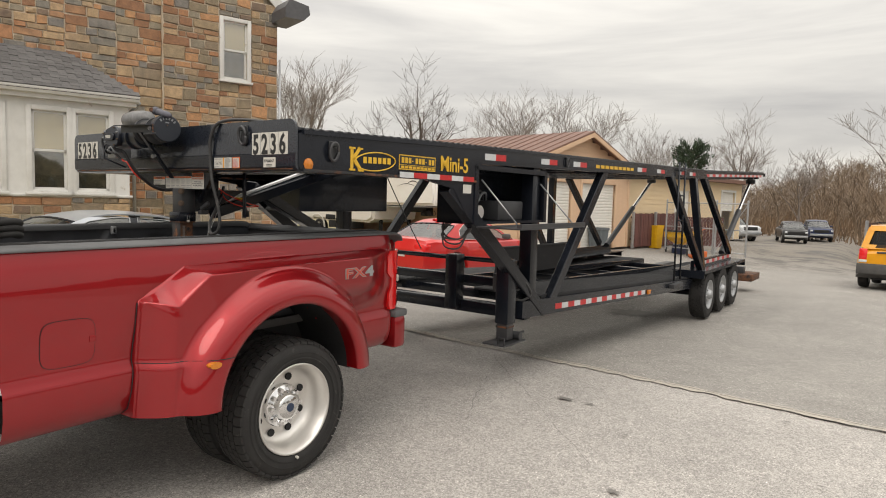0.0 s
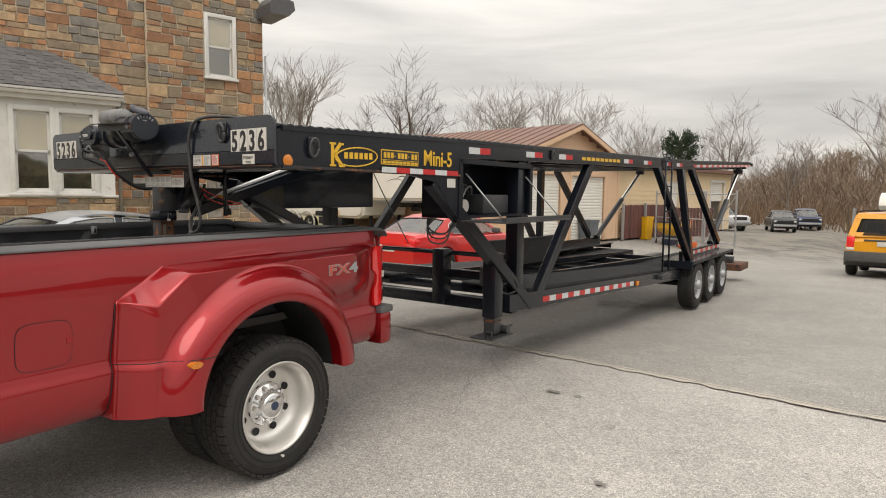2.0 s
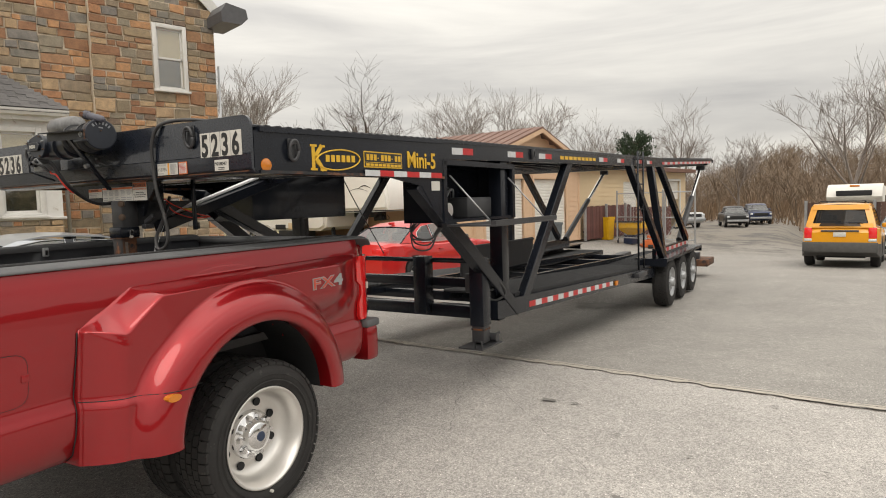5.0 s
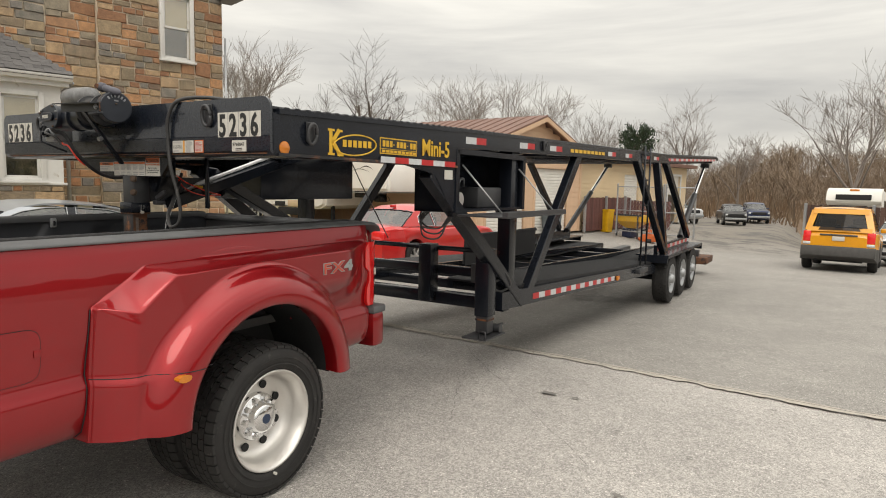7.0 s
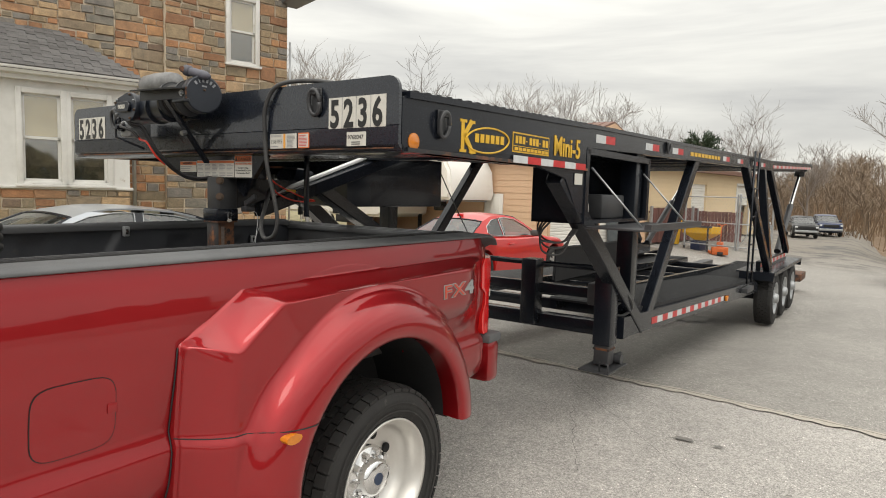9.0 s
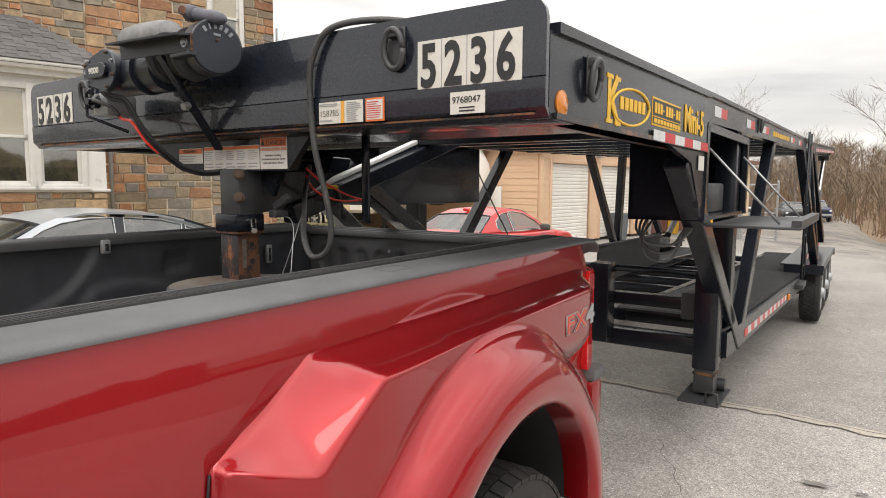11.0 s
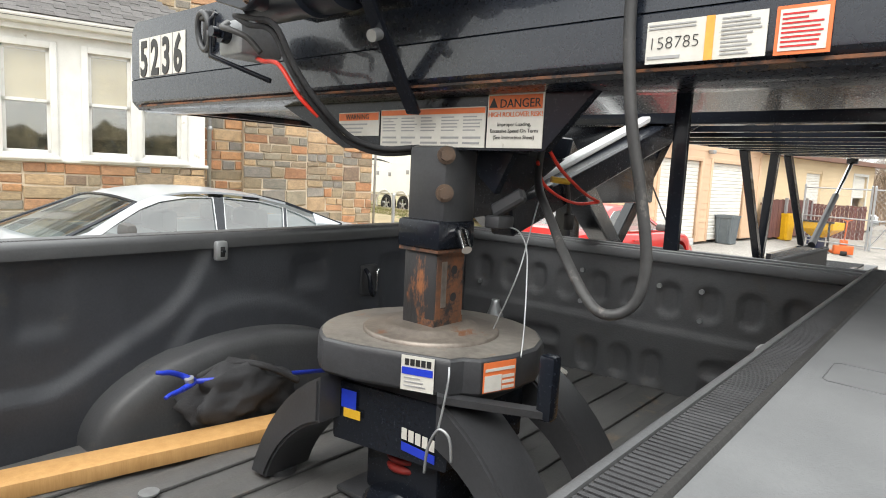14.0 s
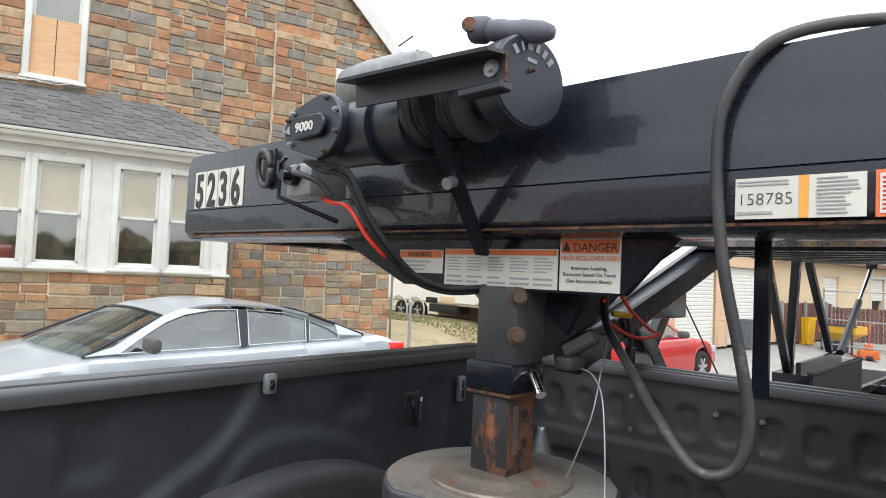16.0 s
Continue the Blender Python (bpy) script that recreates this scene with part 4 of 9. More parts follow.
    # axles and wheels
    for y in (8.55, 9.47, 10.39):
        part("axle", cyl(B(), (-TW + 0.1, y, 0.20), (-0.1, y, 0.20), 0.05), bl, TR)
    part("tail_beam", bx(bx(B(), -0.75, -0.55, 10.9, 13.35, 0.13, 0.27, 0.008), -0.8, -0.2, 13.2, 13.4, 0.12, 0.28, 0.008), M["black_worn"], TR, "scuffed rear end beam")
    part("tail_plank", bx(B(), -0.55, 0.02, 13.0, 13.9, -0.02, 0.13, 0.01), M["rust"], TR, "rusty end beam past the wheels")
    part("tail_beam", bx(B(), -TW + 0.55, -TW + 0.75, 10.9, 13.35, 0.13, 0.27, 0.008), M["black_worn"], TR)
    for z in (2.395,):
        part("tail_bar", bx(B(), -TW + 0.03, -0.03, 13.9, 14.1, 2.345, 2.42, 0.01), bl, TR)


build_trailer()


# ---- red dually pickup ----
TK = empty("pickup_truck", pose(-1.26, 0.077, 0), "dark red dually pickup with a black bed liner", "pickup truck")
SIDE = ((0.56, 0.88), (0.60, 0.935), (0.68, 0.958), (0.77, 0.962), (0.795, 0.958), (0.835, 0.935), (0.90, 0.940), (1.02, 0.951), (1.15, 0.955), (1.20, 0.954), (1.25, 0.949), (1.29, 0.943), (1.32, 0.937), (1.35, 0.930), (1.381, 0.922))


def lerp_table(table, v):
    for (a, b), (c, d) in zip(table, table[1:]):
        if v <= c:
            return b + (d - b) * max(0.0, (v - a)) / (c - a)
    return table[-1][1]


def tyre(parent, x_out, width, r, rim_r, sign=1, blocks=46):
    """A tyre on the x axis: carcass and cut tread. x_out: the outer face; sign: which way is outward."""
    prof, tread = [], []
    w = width
    pts = [(rim_r, 0.015), (rim_r + 0.02, 0.0), (rim_r + 0.05, -0.008), (r - 0.07, -0.012), (r - 0.03, 0.002), (r - 0.014, 0.022), (r - 0.011, w * 0.3), (r - 0.010, w * 0.5)]
    prof = pts + [(a, w - b) for a, b in reversed(pts[:-1])]
    bm = lathe(B(), [(a, x_out - sign * b) for a, b in prof], 56)
    bmesh.ops.recalc_face_normals(bm, faces=bm.faces[:])
    t = part("tyre", bm, M["rubber"], parent)
    bm = B()
    ribs = ((0.004, 0.20), (0.23, 0.39), (0.42, 0.58), (0.61, 0.77), (0.80, 0.996))
    for k in range(blocks):
        for j, (a, b) in enumerate(ribs):
            shift = (0.5 if j % 2 else 0.0) + 0.12 * j
            a0 = 2 * math.pi * (k + shift) / blocks
            a1 = a0 + 2 * math.pi / blocks * (0.86 if j in (0, 4) else 0.9)
            low = 0.012 if j in (0, 4) else 0.0
            q = []
            for rr in (r - 0.014, r):
                for ang in (a0, a1):
                    for u in (a, b):
                        edge = low if (j == 0 and u == a) or (j == 4 and u == b) else 0
                        q.append(bm.verts.new((x_out - sign * u * w, (rr - edge) * math.cos(ang), (rr - edge) * math.sin(ang))))
            for f in ((0, 1, 3, 2), (4, 6, 7, 5), (0, 4, 5, 1), (2, 3, 7, 6), (0, 2, 6, 4), (1, 5, 7, 3)):
                bm.faces.new([q[i] for i in f])
    bmesh.ops.recalc_face_normals(bm, faces=bm.faces[:])
    part("tread", bm, M["rubber"], t, "cut tread blocks", smooth=0)
    for rr in (rim_r + 0.035, r - 0.075):
        part("sidewall_ring", lathe(B(), [(rr, x_out + sign * 0.0135), (rr + 0.004, x_out + sign * 0.0155), (rr + 0.008, x_out + sign * 0.0135)], 48), M["rubber"], t)
    return t


def dished_wheel(y, s):
    """Rear wheel pair: deep polished outer rim and its inner twin."""
    w = part("outer_wheel", lathe(B(), [(0.258, 1.128), (0.268, 1.134), (0.266, 1.142), (0.256, 1.140), (0.250, 1.125), (0.236, 1.105), (0.232, 1.06), (0.222, 1.03), (0.205, 1.005), (0.17, 0.99), (0.12, 1.0), (0.0, 1.0)], 56), M["alu"], TK, "polished deep-dish wheel")
    w.matrix_basis = Matrix.Translation((0, y, 0.405)) @ Matrix.Diagonal((s, 1, 1, 1))
    tyre(w, 1.142, 0.225, 0.405, 0.262)
    hub = part("hub_cover", lathe(B(), [(0.128, 0.995), (0.128, 1.022), (0.12, 1.032), (0.088, 1.036), (0.082, 1.05), (0.076, 1.078), (0.062, 1.088), (0.0, 1.09)], 40), M["chrome"], w, "chrome hub cover with ten nuts")
    for k in range(10):
        a = radians(36 * k)
        part("wheel_nut", cyl(B(), (1.03, 0.104 * math.cos(a), 0.104 * math.sin(a)), (1.058, 0.104 * math.cos(a), 0.104 * math.sin(a)), 0.017, 0.014, 6), M["chrome"], hub)
    part("hub_badge", cyl(B(), (1.088, 0, 0), (1.093, 0, 0), 0.026, None, 20), mat("badge_blue", (0.03, 0.05, 0.10), rough=0.3), hub, "small dark oval badge")
    for k in range(8):
        a = radians(22.5 + 45 * k)
        part("hand_hole", cyl(B(), (0.985, 0.168 * math.cos(a), 0.168 * math.sin(a)), (1.0035, 0.168 * math.cos(a), 0.168 * math.sin(a)), 0.022, None, 14), M["dark"], w)
    part("valve", cyl(B(), (1.142, 0.0, -0.285), (1.158, 0, -0.285), 0.008), M["white"], w)
    v = empty("inner_wheel", Matrix.Translation((0, y, 0.405)) @ Matrix.Diagonal((s, 1, 1, 1)))
    v.parent = TK
    tyre(v, 0.86, 0.225, 0.405, 0.262)
    part("inner_rim", lathe(B(), [(0.262, 0.86), (0.24, 0.82), (0.24, 0.66), (0.262, 0.64)], 40), M["steel"], v)


def pair_line(pts, v):
    for (a, b), (c, d) in zip(pts, pts[1:]):
        if v <= c:
            return b + (d - b) * max(0.0, v - a) / (c - a)
    return pts[-1][1]


FLARE = ((0.0, 1.19), (0.006, 1.214), (0.03, 1.224), (0.07, 1.219), (0.12, 1.196), (0.15, 1.166), (0.168, 1.142), (0.20, 1.105), (0.25, 1.03), (0.30, 0.90), (2.0, 0.0))


def wing_seam(z):
    """Where the wing's front edge stands along the bed side, leaning back to the top."""
    return -0.84 - 0.085 * max(0.0, 1.12 - z)


def wing_ledge(y):
    """Heights of the ledge on top of the block: at the bed side, and at its outer ridge."""
    z_in = min(1.12 + 0.604 * (y + 0.835), 1.268 + 0.010 * (y + 0.55))
    if y < -0.71:
        return z_in, min(1.12 - 0.24 * (y + 0.835), 1.115)
    return z_in, min(1.09 + 0.906 * (y + 0.71), 1.235 + 0.012 * (y + 0.55))


def wing_block(y, z, side):
    """The block before and over the arch: a sloping facet at its front corner, then a ledge that runs back to the tail."""
    u = y - (wing_seam(z) + 0.84)
    front = min(1.0, max(0.0, (u + 0.84) / 0.13))
    front = 0.45 * front + 0.55 * front * (2 - front)
    if y < -0.50:
        outer = 0.960 + 0.138 * front + 0.02 * step(-0.71, -0.50, y)
    else:
        outer = 1.118 - 0.016 * step(-0.50, -0.10, y) - 0.160 * step(0.64, 1.06, y)
    z_in, z_out = wing_ledge(y)
    ramp = min(1.0, max(0.0, (z_in - z) / max(0.012, z_in - z_out)))
    low = 0.018 * step(0.836, 0.790, z) * step(-0.2, -0.45, y)
    fade = 1.0 if y < -0.25 else 1 - step(-0.25, 0.35, y) * step(1.10, 0.84, z)
    return side + (outer + low - side) * ramp * fade


def wing_x(y, z, d):
    """How far out the wing stands: the arch lip or the block, whichever is prouder."""
    side = lerp_table(SIDE, max(0.56, z)) - 0.004
    block = wing_block(y, z, side)
    lip = max(pair_line(FLARE, d), side - 0.2)
    if z > wing_ledge(y)[1]:
        lip = min(lip, block)
    k = 0.018
    h = max(k - abs(block - lip), 0.0) / k
    return max(block, lip, side) + h * h * k / 4


def fender(s):
    """Wide rear wing: a flared arch with a flat block before it, blended into the bed side."""
    yc, zc, rows = -0.05, 0.55, []
    n = 260
    for i in range(n + 1):
        th = radians(-6 + 192 * i / n)
        cs, sn = math.cos(th), math.sin(th)
        ro = 1 / math.sqrt((cs / 0.50) ** 2 + (sn / 0.48) ** 2)
        end = 0.775 / max(sn, 0.02)
        if cs > 0.02:
            r = 0.84
            for _ in range(6):
                r = (yc - wing_seam(max(0.56, zc + r * sn))) / cs
            end = min(end, r)
        elif cs < -0.02:
            end = min(end, 1.11 / -cs)
        far = end - ro
        # rows gather at the arch lip and on the two edges of the ledge
        edge = [far - 0.008, far - 0.004]
        for k, which in ((0, 1), (1, 0)):
            over = lambda d: zc + (ro + d) * sn - wing_ledge(yc - (ro + d) * cs)[which]
            a, b = 0.19, far - 0.004
            if over(a) < 0 < over(b):
                for _ in range(30):
                    c = (a + b) / 2
                    a, b = (c, b) if over(c) < 0 else (a, c)
                edge[k] = a
        if edge[1] < edge[0] + 0.004:
            edge[1] = min(far - 0.002, edge[0] + 0.004)
        ds = [0.0, 0.006, 0.02, 0.04, 0.07, 0.10, 0.12, 0.14, 0.15, 0.16, 0.168, 0.18, 0.19]
        for a, b, m in ((0.19, edge[0], 26), (edge[0], edge[1], 8), (edge[1], far, 8)):
            ds += [a + (b - a) * k / m for k in range(1, m + 1)]
        ring = [(s * 1.10, yc - (ro + 0.012) * cs, max(zc + (ro + 0.012) * sn, 0.56))]
        for d in ds:
            r = ro + d
            y, z = yc - r * cs, max(zc + r * sn, 0.56)
            ring.append((s * wing_x(y, z, d), y, z))
        ring.append((s * (lerp_table(SIDE, max(0.56, zc + end * sn)) - 0.02), yc - (end + 0.004) * cs, max(zc + (end + 0.004) * sn, 0.56)))
        rows.append(ring)
    bm = loft(B(), rows, closed=False)
    inner = [v for v in bm.verts if len(v.link_faces) == 4 and math.hypot(v.co.y - yc, v.co.z - zc) > 0.53]
    for _ in range(2):
        bmesh.ops.smooth_vert(bm, verts=inner, factor=0.5, use_axis_x=True, use_axis_y=False, use_axis_z=False)
    f = part("rear_wing", bm, M["red"], TK, "flared dual-wheel wing", smooth=70)
    # shut line before the wing, and the one above its lower part
    gap = [(s * (lerp_table(SIDE, z) + 0.0035), wing_seam(z) - 0.003, z) for z in [0.57 + 0.03 * k for k in range(19)]]
    part("wing_gap", rod(B(), gap, 0.0026, 5), M["dark"], f, "dark shut line")
    line = []
    for k in range(24):
        y = wing_seam(0.822) + 0.44 * k / 23
        d = math.hypot(y - yc, 0.822 - zc) - 0.495
        line.append((s * (wing_x(y, 0.822, max(0.0, d)) + 0.0005), y, 0.822 - 0.004 * k / 23))
    part("wing_gap", rod(B(), line, 0.0024, 5), M["dark"], f, "dark shut line")
    x0 = wing_x(-0.592, 0.797, math.hypot(-0.592 - yc, 0.797 - zc) - 0.495)
    part("side_marker", prism(B(), [(-0.592 + 0.034 * math.cos(radians(30 * k)), 0.797 + 0.017 * math.sin(radians(30 * k))) for k in range(12)], "x", s * (x0 - 0.05), s * (x0 + 0.016)), M["amber"], f, "amber side marker")
    arc = [[(s * x, yc - 0.515 * math.cos(radians(a)), zc + 0.50 * math.sin(radians(a))) for x in (0.70, 1.12)] for a in range(0, 182, 6)]
    part("wheel_housing", loft(B(), arc, closed=False), M["dark"], TK)
    part("housing_wall", prism(B(), [(yc - 0.515 * math.cos(radians(a)), zc + 0.50 * math.sin(radians(a))) for a in range(0, 182, 6)], "x", s * 0.66, s * 0.70), M["dark"], TK, smooth=0)


def relief(place, u0, u1, v0, v1, pitch):
    """A moulded sheet: place(u, v) gives each point of its face."""
    bm = B()
    nu, nv = round((u1 - u0) / pitch), round((v1 - v0) / pitch)
    rows = [[bm.verts.new(place(u0 + (u1 - u0) * i / nu, v0 + (v1 - v0) * k / nv)) for k in range(nv + 1)] for i in range(nu + 1)]
    for i in range(nu):
        for k in range(nv):
            bm.faces.new((rows[i][k], rows[i + 1][k], rows[i + 1][k + 1], rows[i][k + 1]))
    return bm


def wall_relief(y, z):
    """How far the bed wall stands out: a ledge sweeping up to the rail, an arch over the tub, sunk panels."""
    rise = pair_line([(-1.4, 1.03), (-0.64, 1.03), (-0.52, 1.022), (-0.45, 1.05), (-0.37, 1.10), (-0.22, 1.175), (-0.15, 1.24), (-0.10, 1.33), (-0.07, 1.42), (1.2, 1.42)], y)
    arch = pair_line([(-0.30, 0.85), (-0.20, 1.08), (-0.12, 1.175), (-0.05, 1.196), (0.05, 1.198), (0.15, 1.180), (0.25, 1.145), (0.34, 1.095), (0.42, 1.02), (0.48, 0.90), (0.50, 0.80), (1.2, 0.80)], y)
    d = 0.020 * (1 - step(rise - 0.016, rise + 0.018, z))
    if y > -0.30:
        d += 0.016 * (1 - step(arch - 0.014, arch + 0.016, z)) - 0.004
    for y0, y1, z0, z1 in ((-0.60, -0.46, 1.16, 1.34), (-1.20, -0.78, 1.12, 1.33), (0.20, 0.36, 1.20, 1.32), (0.62, 0.76, 1.02, 1.30), (0.90, 1.08, 1.0, 1.30)):
        d -= 0.013 * step(y0, y0 + 0.03, y) * (1 - step(y1 - 0.03, y1, y)) * step(z0, z0 + 0.03, z) * (1 - step(z1 - 0.03, z1, z))
    return d


POCKET_Y = -0.265


def bed_side(s):
    ys = [-1.42 + 0.04 * i for i in range(66)]
    zs = sorted({z for z, _ in SIDE} | {0.86 + 0.04 * i for i in range(10)})
    bm, rows = B(), []
    for y in ys:
        bend = 0.0 if y < 1.02 else 0.10 * ((y - 1.02) / 0.16) ** 2
        rows.append([bm.verts.new((s * (lerp_table(SIDE, z) - bend), y, z)) for z in zs])
    for i in range(len(ys) - 1):
        for k in range(len(zs) - 1):
            y, z = (ys[i] + ys[i + 1]) / 2, (zs[k] + zs[k + 1]) / 2
            if ((y + 0.05) / 0.53) ** 2 + ((z - 0.55) / 0.52) ** 2 < 1:
                continue
            bm.faces.new((rows[i][k], rows[i + 1][k], rows[i + 1][k + 1], rows[i][k + 1]))
    p = part("bed_side", bm, M["red"], TK, smooth=40)
    part("inner_wall", relief(lambda u, v: (s * (0.772 - wall_relief(u, v)), u, v), -1.40, 1.15, 0.86, 1.372, 0.02), M["liner"], TK, "moulded black bed wall", smooth=60)
    prof = [(0.80, 1.33), (0.803, 1.398), (0.809, 1.399), (0.915, 1.396), (0.932, 1.393), (0.942, 1.388), (0.946, 1.383), (0.945, 1.378), (0.930, 1.374), (0.90, 1.375)]
    cap = part("rail_cap", loft(B(), [[(s * x, y, z - d) for x, z in prof] for y, d in ((-1.42, 0), (0.0, 0), (1.08, 0), (1.15, 0.006), (1.19, 0.022), (1.205, 0.05))], caps=True), M["cap"], TK, "grey plastic rail cap", smooth=50)
    ends = ((-1.42, 0), (0.0, 0), (1.06, 0), (1.12, 0.006), (1.15, 0.02))
    strip_ = [(0.80, 1.36), (0.757, 1.36), (0.757, 1.402), (0.803, 1.403), (0.806, 1.398)]
    part("grip_strip", loft(B(), [[(s * x, y, z - d) for x, z in strip_] for y, d in ends], caps=True), M["rubber"], cap, "dark textured inner strip", smooth=50)
    lip_ = [(0.757, 1.362), (0.741, 1.362), (0.738, 1.388), (0.742, 1.398), (0.751, 1.406), (0.757, 1.4055)]
    part("inner_lip", loft(B(), [[(s * x, y, z - d) for x, z in lip_] for y, d in ends], caps=True), M["lip"], cap, "smooth bevelled inner lip", smooth=50)
    bm = B()
    corner = [(0.838, 0.02), (0.832, 0.028), (0.832, 0.112), (0.838, 0.12), (0.892, 0.12), (0.898, 0.112), (0.898, 0.028), (0.892, 0.02), (0.838, 0.02)]
    part("pocket_outline", rod(B(), [(s * x, y + POCKET_Y, 1.3992 - 0.03 * (x - 0.809)) for x, y in corner], 0.0008, 5), M["lip"], cap, "faint outline of a stake pocket")
    for i in range(300):
        y = -1.38 + i * 0.0082
        bx(bm, s * 0.759, s * 0.797, y, y + 0.0050, 1.402, 1.4041 - 0.0013 * step(-0.6, 0.4, y))
    part("grip_ribs", bm, M["cloth"], cap, "fine black cross ribs", smooth=0)
    return p


def bed_liner():
    part("bed_floor", bx(B(), -0.78, 0.78, -1.40, 1.16, 0.82, 0.868), M["bed"], TK, smooth=0)
    for k in range(11):
        x = -0.70 + 0.14 * k
        part("floor_rib", bx(B(), x - 0.04, x + 0.04, -1.38, 1.14, 0.868, 0.878, 0.004), M["bed"], TK)
    part("headboard", bx(B(), -0.80, 0.80, -1.43, -1.38, 0.82, 1.38, 0.01), M["liner"], TK)
    for s in (-1, 1):
        pts = [(-0.475 * math.cos(radians(a)) + 0.015, 0.868 + 0.241 * math.sin(radians(a)) ** 0.95) for a in range(0, 181, 6)]
        bm = B()
        rings = [[(s * x, y * k, 0.868 + (z - 0.868) * k) for y, z in pts] for x, k in ((0.77, 1.0), (0.69, 1.0), (0.668, 0.985), (0.654, 0.95), (0.648, 0.8), (0.648, 0.3))]
        loft(bm, rings, closed=False)
        h = part("wheel_tub", bm, M["tub"], TK, "moulded wheel tub", smooth=50)
        cleat = part("tie_down", bx(B(), s * 0.748, s * 0.765, 0.515, 0.60, 1.145, 1.262, 0.008), M["black_worn"], TK, "black tie-down cleat")
        part("cleat_loop", rod(B(), smooth_line([(s * 0.748, 0.535, 1.245), (s * 0.722, 0.530, 1.225), (s * 0.716, 0.534, 1.175), (s * 0.730, 0.560, 1.148), (s * 0.748, 0.585, 1.150)]), 0.008, 8), M["black"], cleat)
        part("cleat_hook", rod(B(), smooth_line([(s * 0.735, 0.60, 1.243), (s * 0.72, 0.57, 1.242), (s * 0.718, 0.565, 1.20), (s * 0.724, 0.568, 1.165)]), 0.004, 6), M["chrome"], cleat, "thin bright hook")
        for y, z0, z1 in ((-0.066, 1.326, 1.384), (0.812, 1.20, 1.298)):
            hook = part("bed_hook", bx(B(), s * 0.722, s * 0.745, y - 0.019, y + 0.019, z0, z1, 0.007), M["steel"], TK, "small grey bed hook")
            part("slot", bx(B(), s * 0.7205, s * 0.7225, y - 0.007, y + 0.007, z0 + 0.012, z1 - 0.016, 0.002), M["dark"], hook)
            part("stud", cyl(B(), (s * 0.722, y, (z0 + z1) / 2), (s * 0.714, y, (z0 + z1) / 2), 0.006, None, 10), M["chrome"], hook)


def pocket(x, z, cx, cz, w, h):
    """1 inside a round-ended pocket, falling softly to 0 at its rim."""
    r = min(w, h) / 2
    dx, dz = max(abs(x - cx) - (w / 2 - r), 0), max(abs(z - cz) - (h / 2 - r), 0)
    return 1 - step(r - 0.012, r + 0.002, math.hypot(dx, dz))


POCKETS = [(-0.66 + 0.136 * k, 1.205, 0.085, 0.125) for k in range(10)] + [(x, 0.945, 0.085, 0.13) for x in (-0.14, -0.008, 0.115)] + [(x, z, 0.27, 0.062) for x in (-0.40, 0.42) for z in (0.985, 0.905)]


def gate_relief(x, z):
    d = 0.010 * (1 - step(1.088, 1.104, z))
    return d - 0.015 * max(pocket(x, z, *p) for p in POCKETS)


def tailgate():
    g = part("tailgate", bx(B(), -0.78, 0.78, 1.192, 1.25, 0.80, 1.34, 0.012), M["red"], TK, "red tailgate, shut")
    part("inner_panel", relief(lambda u, v: (u, 1.160 - gate_relief(u, v), v), -0.775, 0.775, 0.86, 1.352, 0.0125), M["gate"], g, "moulded black inner panel with pressed pockets", smooth=60)
    cap_ = part("top_cap", bx(B(), -0.79, 0.79, 1.14, 1.255, 1.335, 1.372, 0.01), M["gate_cap"], g, "grey plastic tailgate cap")
    for y0, y1, z in ((1.150, 1.172, 1.378), (1.178, 1.205, 1.384), (1.211, 1.245, 1.379)):
        part("cap_ridge", bx(B(), -0.78, 0.78, y0, y1, 1.368, z, 0.003), M["gate_cap"], cap_)
    for x, z in ((-0.675, 1.150), (-0.186, 1.265), (-0.186, 1.143), (0.12, 1.25), (0.27, 1.148), (0.268, 1.25), (0.60, 1.148)):
        part("rivet", cyl(B(), (x, 1.162, z), (x, 1.153, z), 0.009, None, 12), M["steel"], g)
    for s in (-1, 1):
        part("bed_post", bx(B(), s * 0.785, s * 0.86, 1.08, 1.235, 0.80, 1.335, 0.02), M["red"], TK)
        lamp = part("tail_lamp", loft(B(), [[(s * 0.80, 1.24, z), (s * 0.80, 1.06, z), (s * (0.963 - 0.1 * d), 1.02 + d, z), (s * (0.957 - 0.1 * d), 1.12, z), (s * 0.895, 1.215, z), (s * 0.85, 1.24, z)] for z, d in ((0.83, 0.04), (0.86, 0.02), (0.95, 0.02), (1.0, 0.05), (1.06, 0.05), (1.10, 0.0), (1.22, 0.0), (1.26, 0.03))], caps=True), M["lens_red"], TK, "tall red tail lamp")
        part("reverse_lens", bx(B(), s * 0.86, s * 0.905, 1.17, 1.222, 1.02, 1.07, 0.008), M["white"], lamp)
    b = part("bumper", bx(B(), -0.975, 0.975, 1.10, 1.235, 0.53, 0.775, 0.035), M["red"], TK, "body-coloured step bumper")
    part("step_pad", bx(B(), -0.982, 0.982, 1.095, 1.24, 0.765, 0.82, 0.018), M["cap"], b)
    part("chassis", bx(bx(bx(B(), 0.35, 0.45, -4.6, 1.28, 0.46, 0.62), -0.45, -0.35, -4.6, 1.28, 0.46, 0.62), -0.6, 0.6, -0.07, 0.07, 0.33, 0.48, 0.03), M["dark"], TK)
    part("hitch_receiver", bx(B(), -0.05, 0.05, 1.2, 1.46, 0.42, 0.52, 0.006), M["black_worn"], TK)


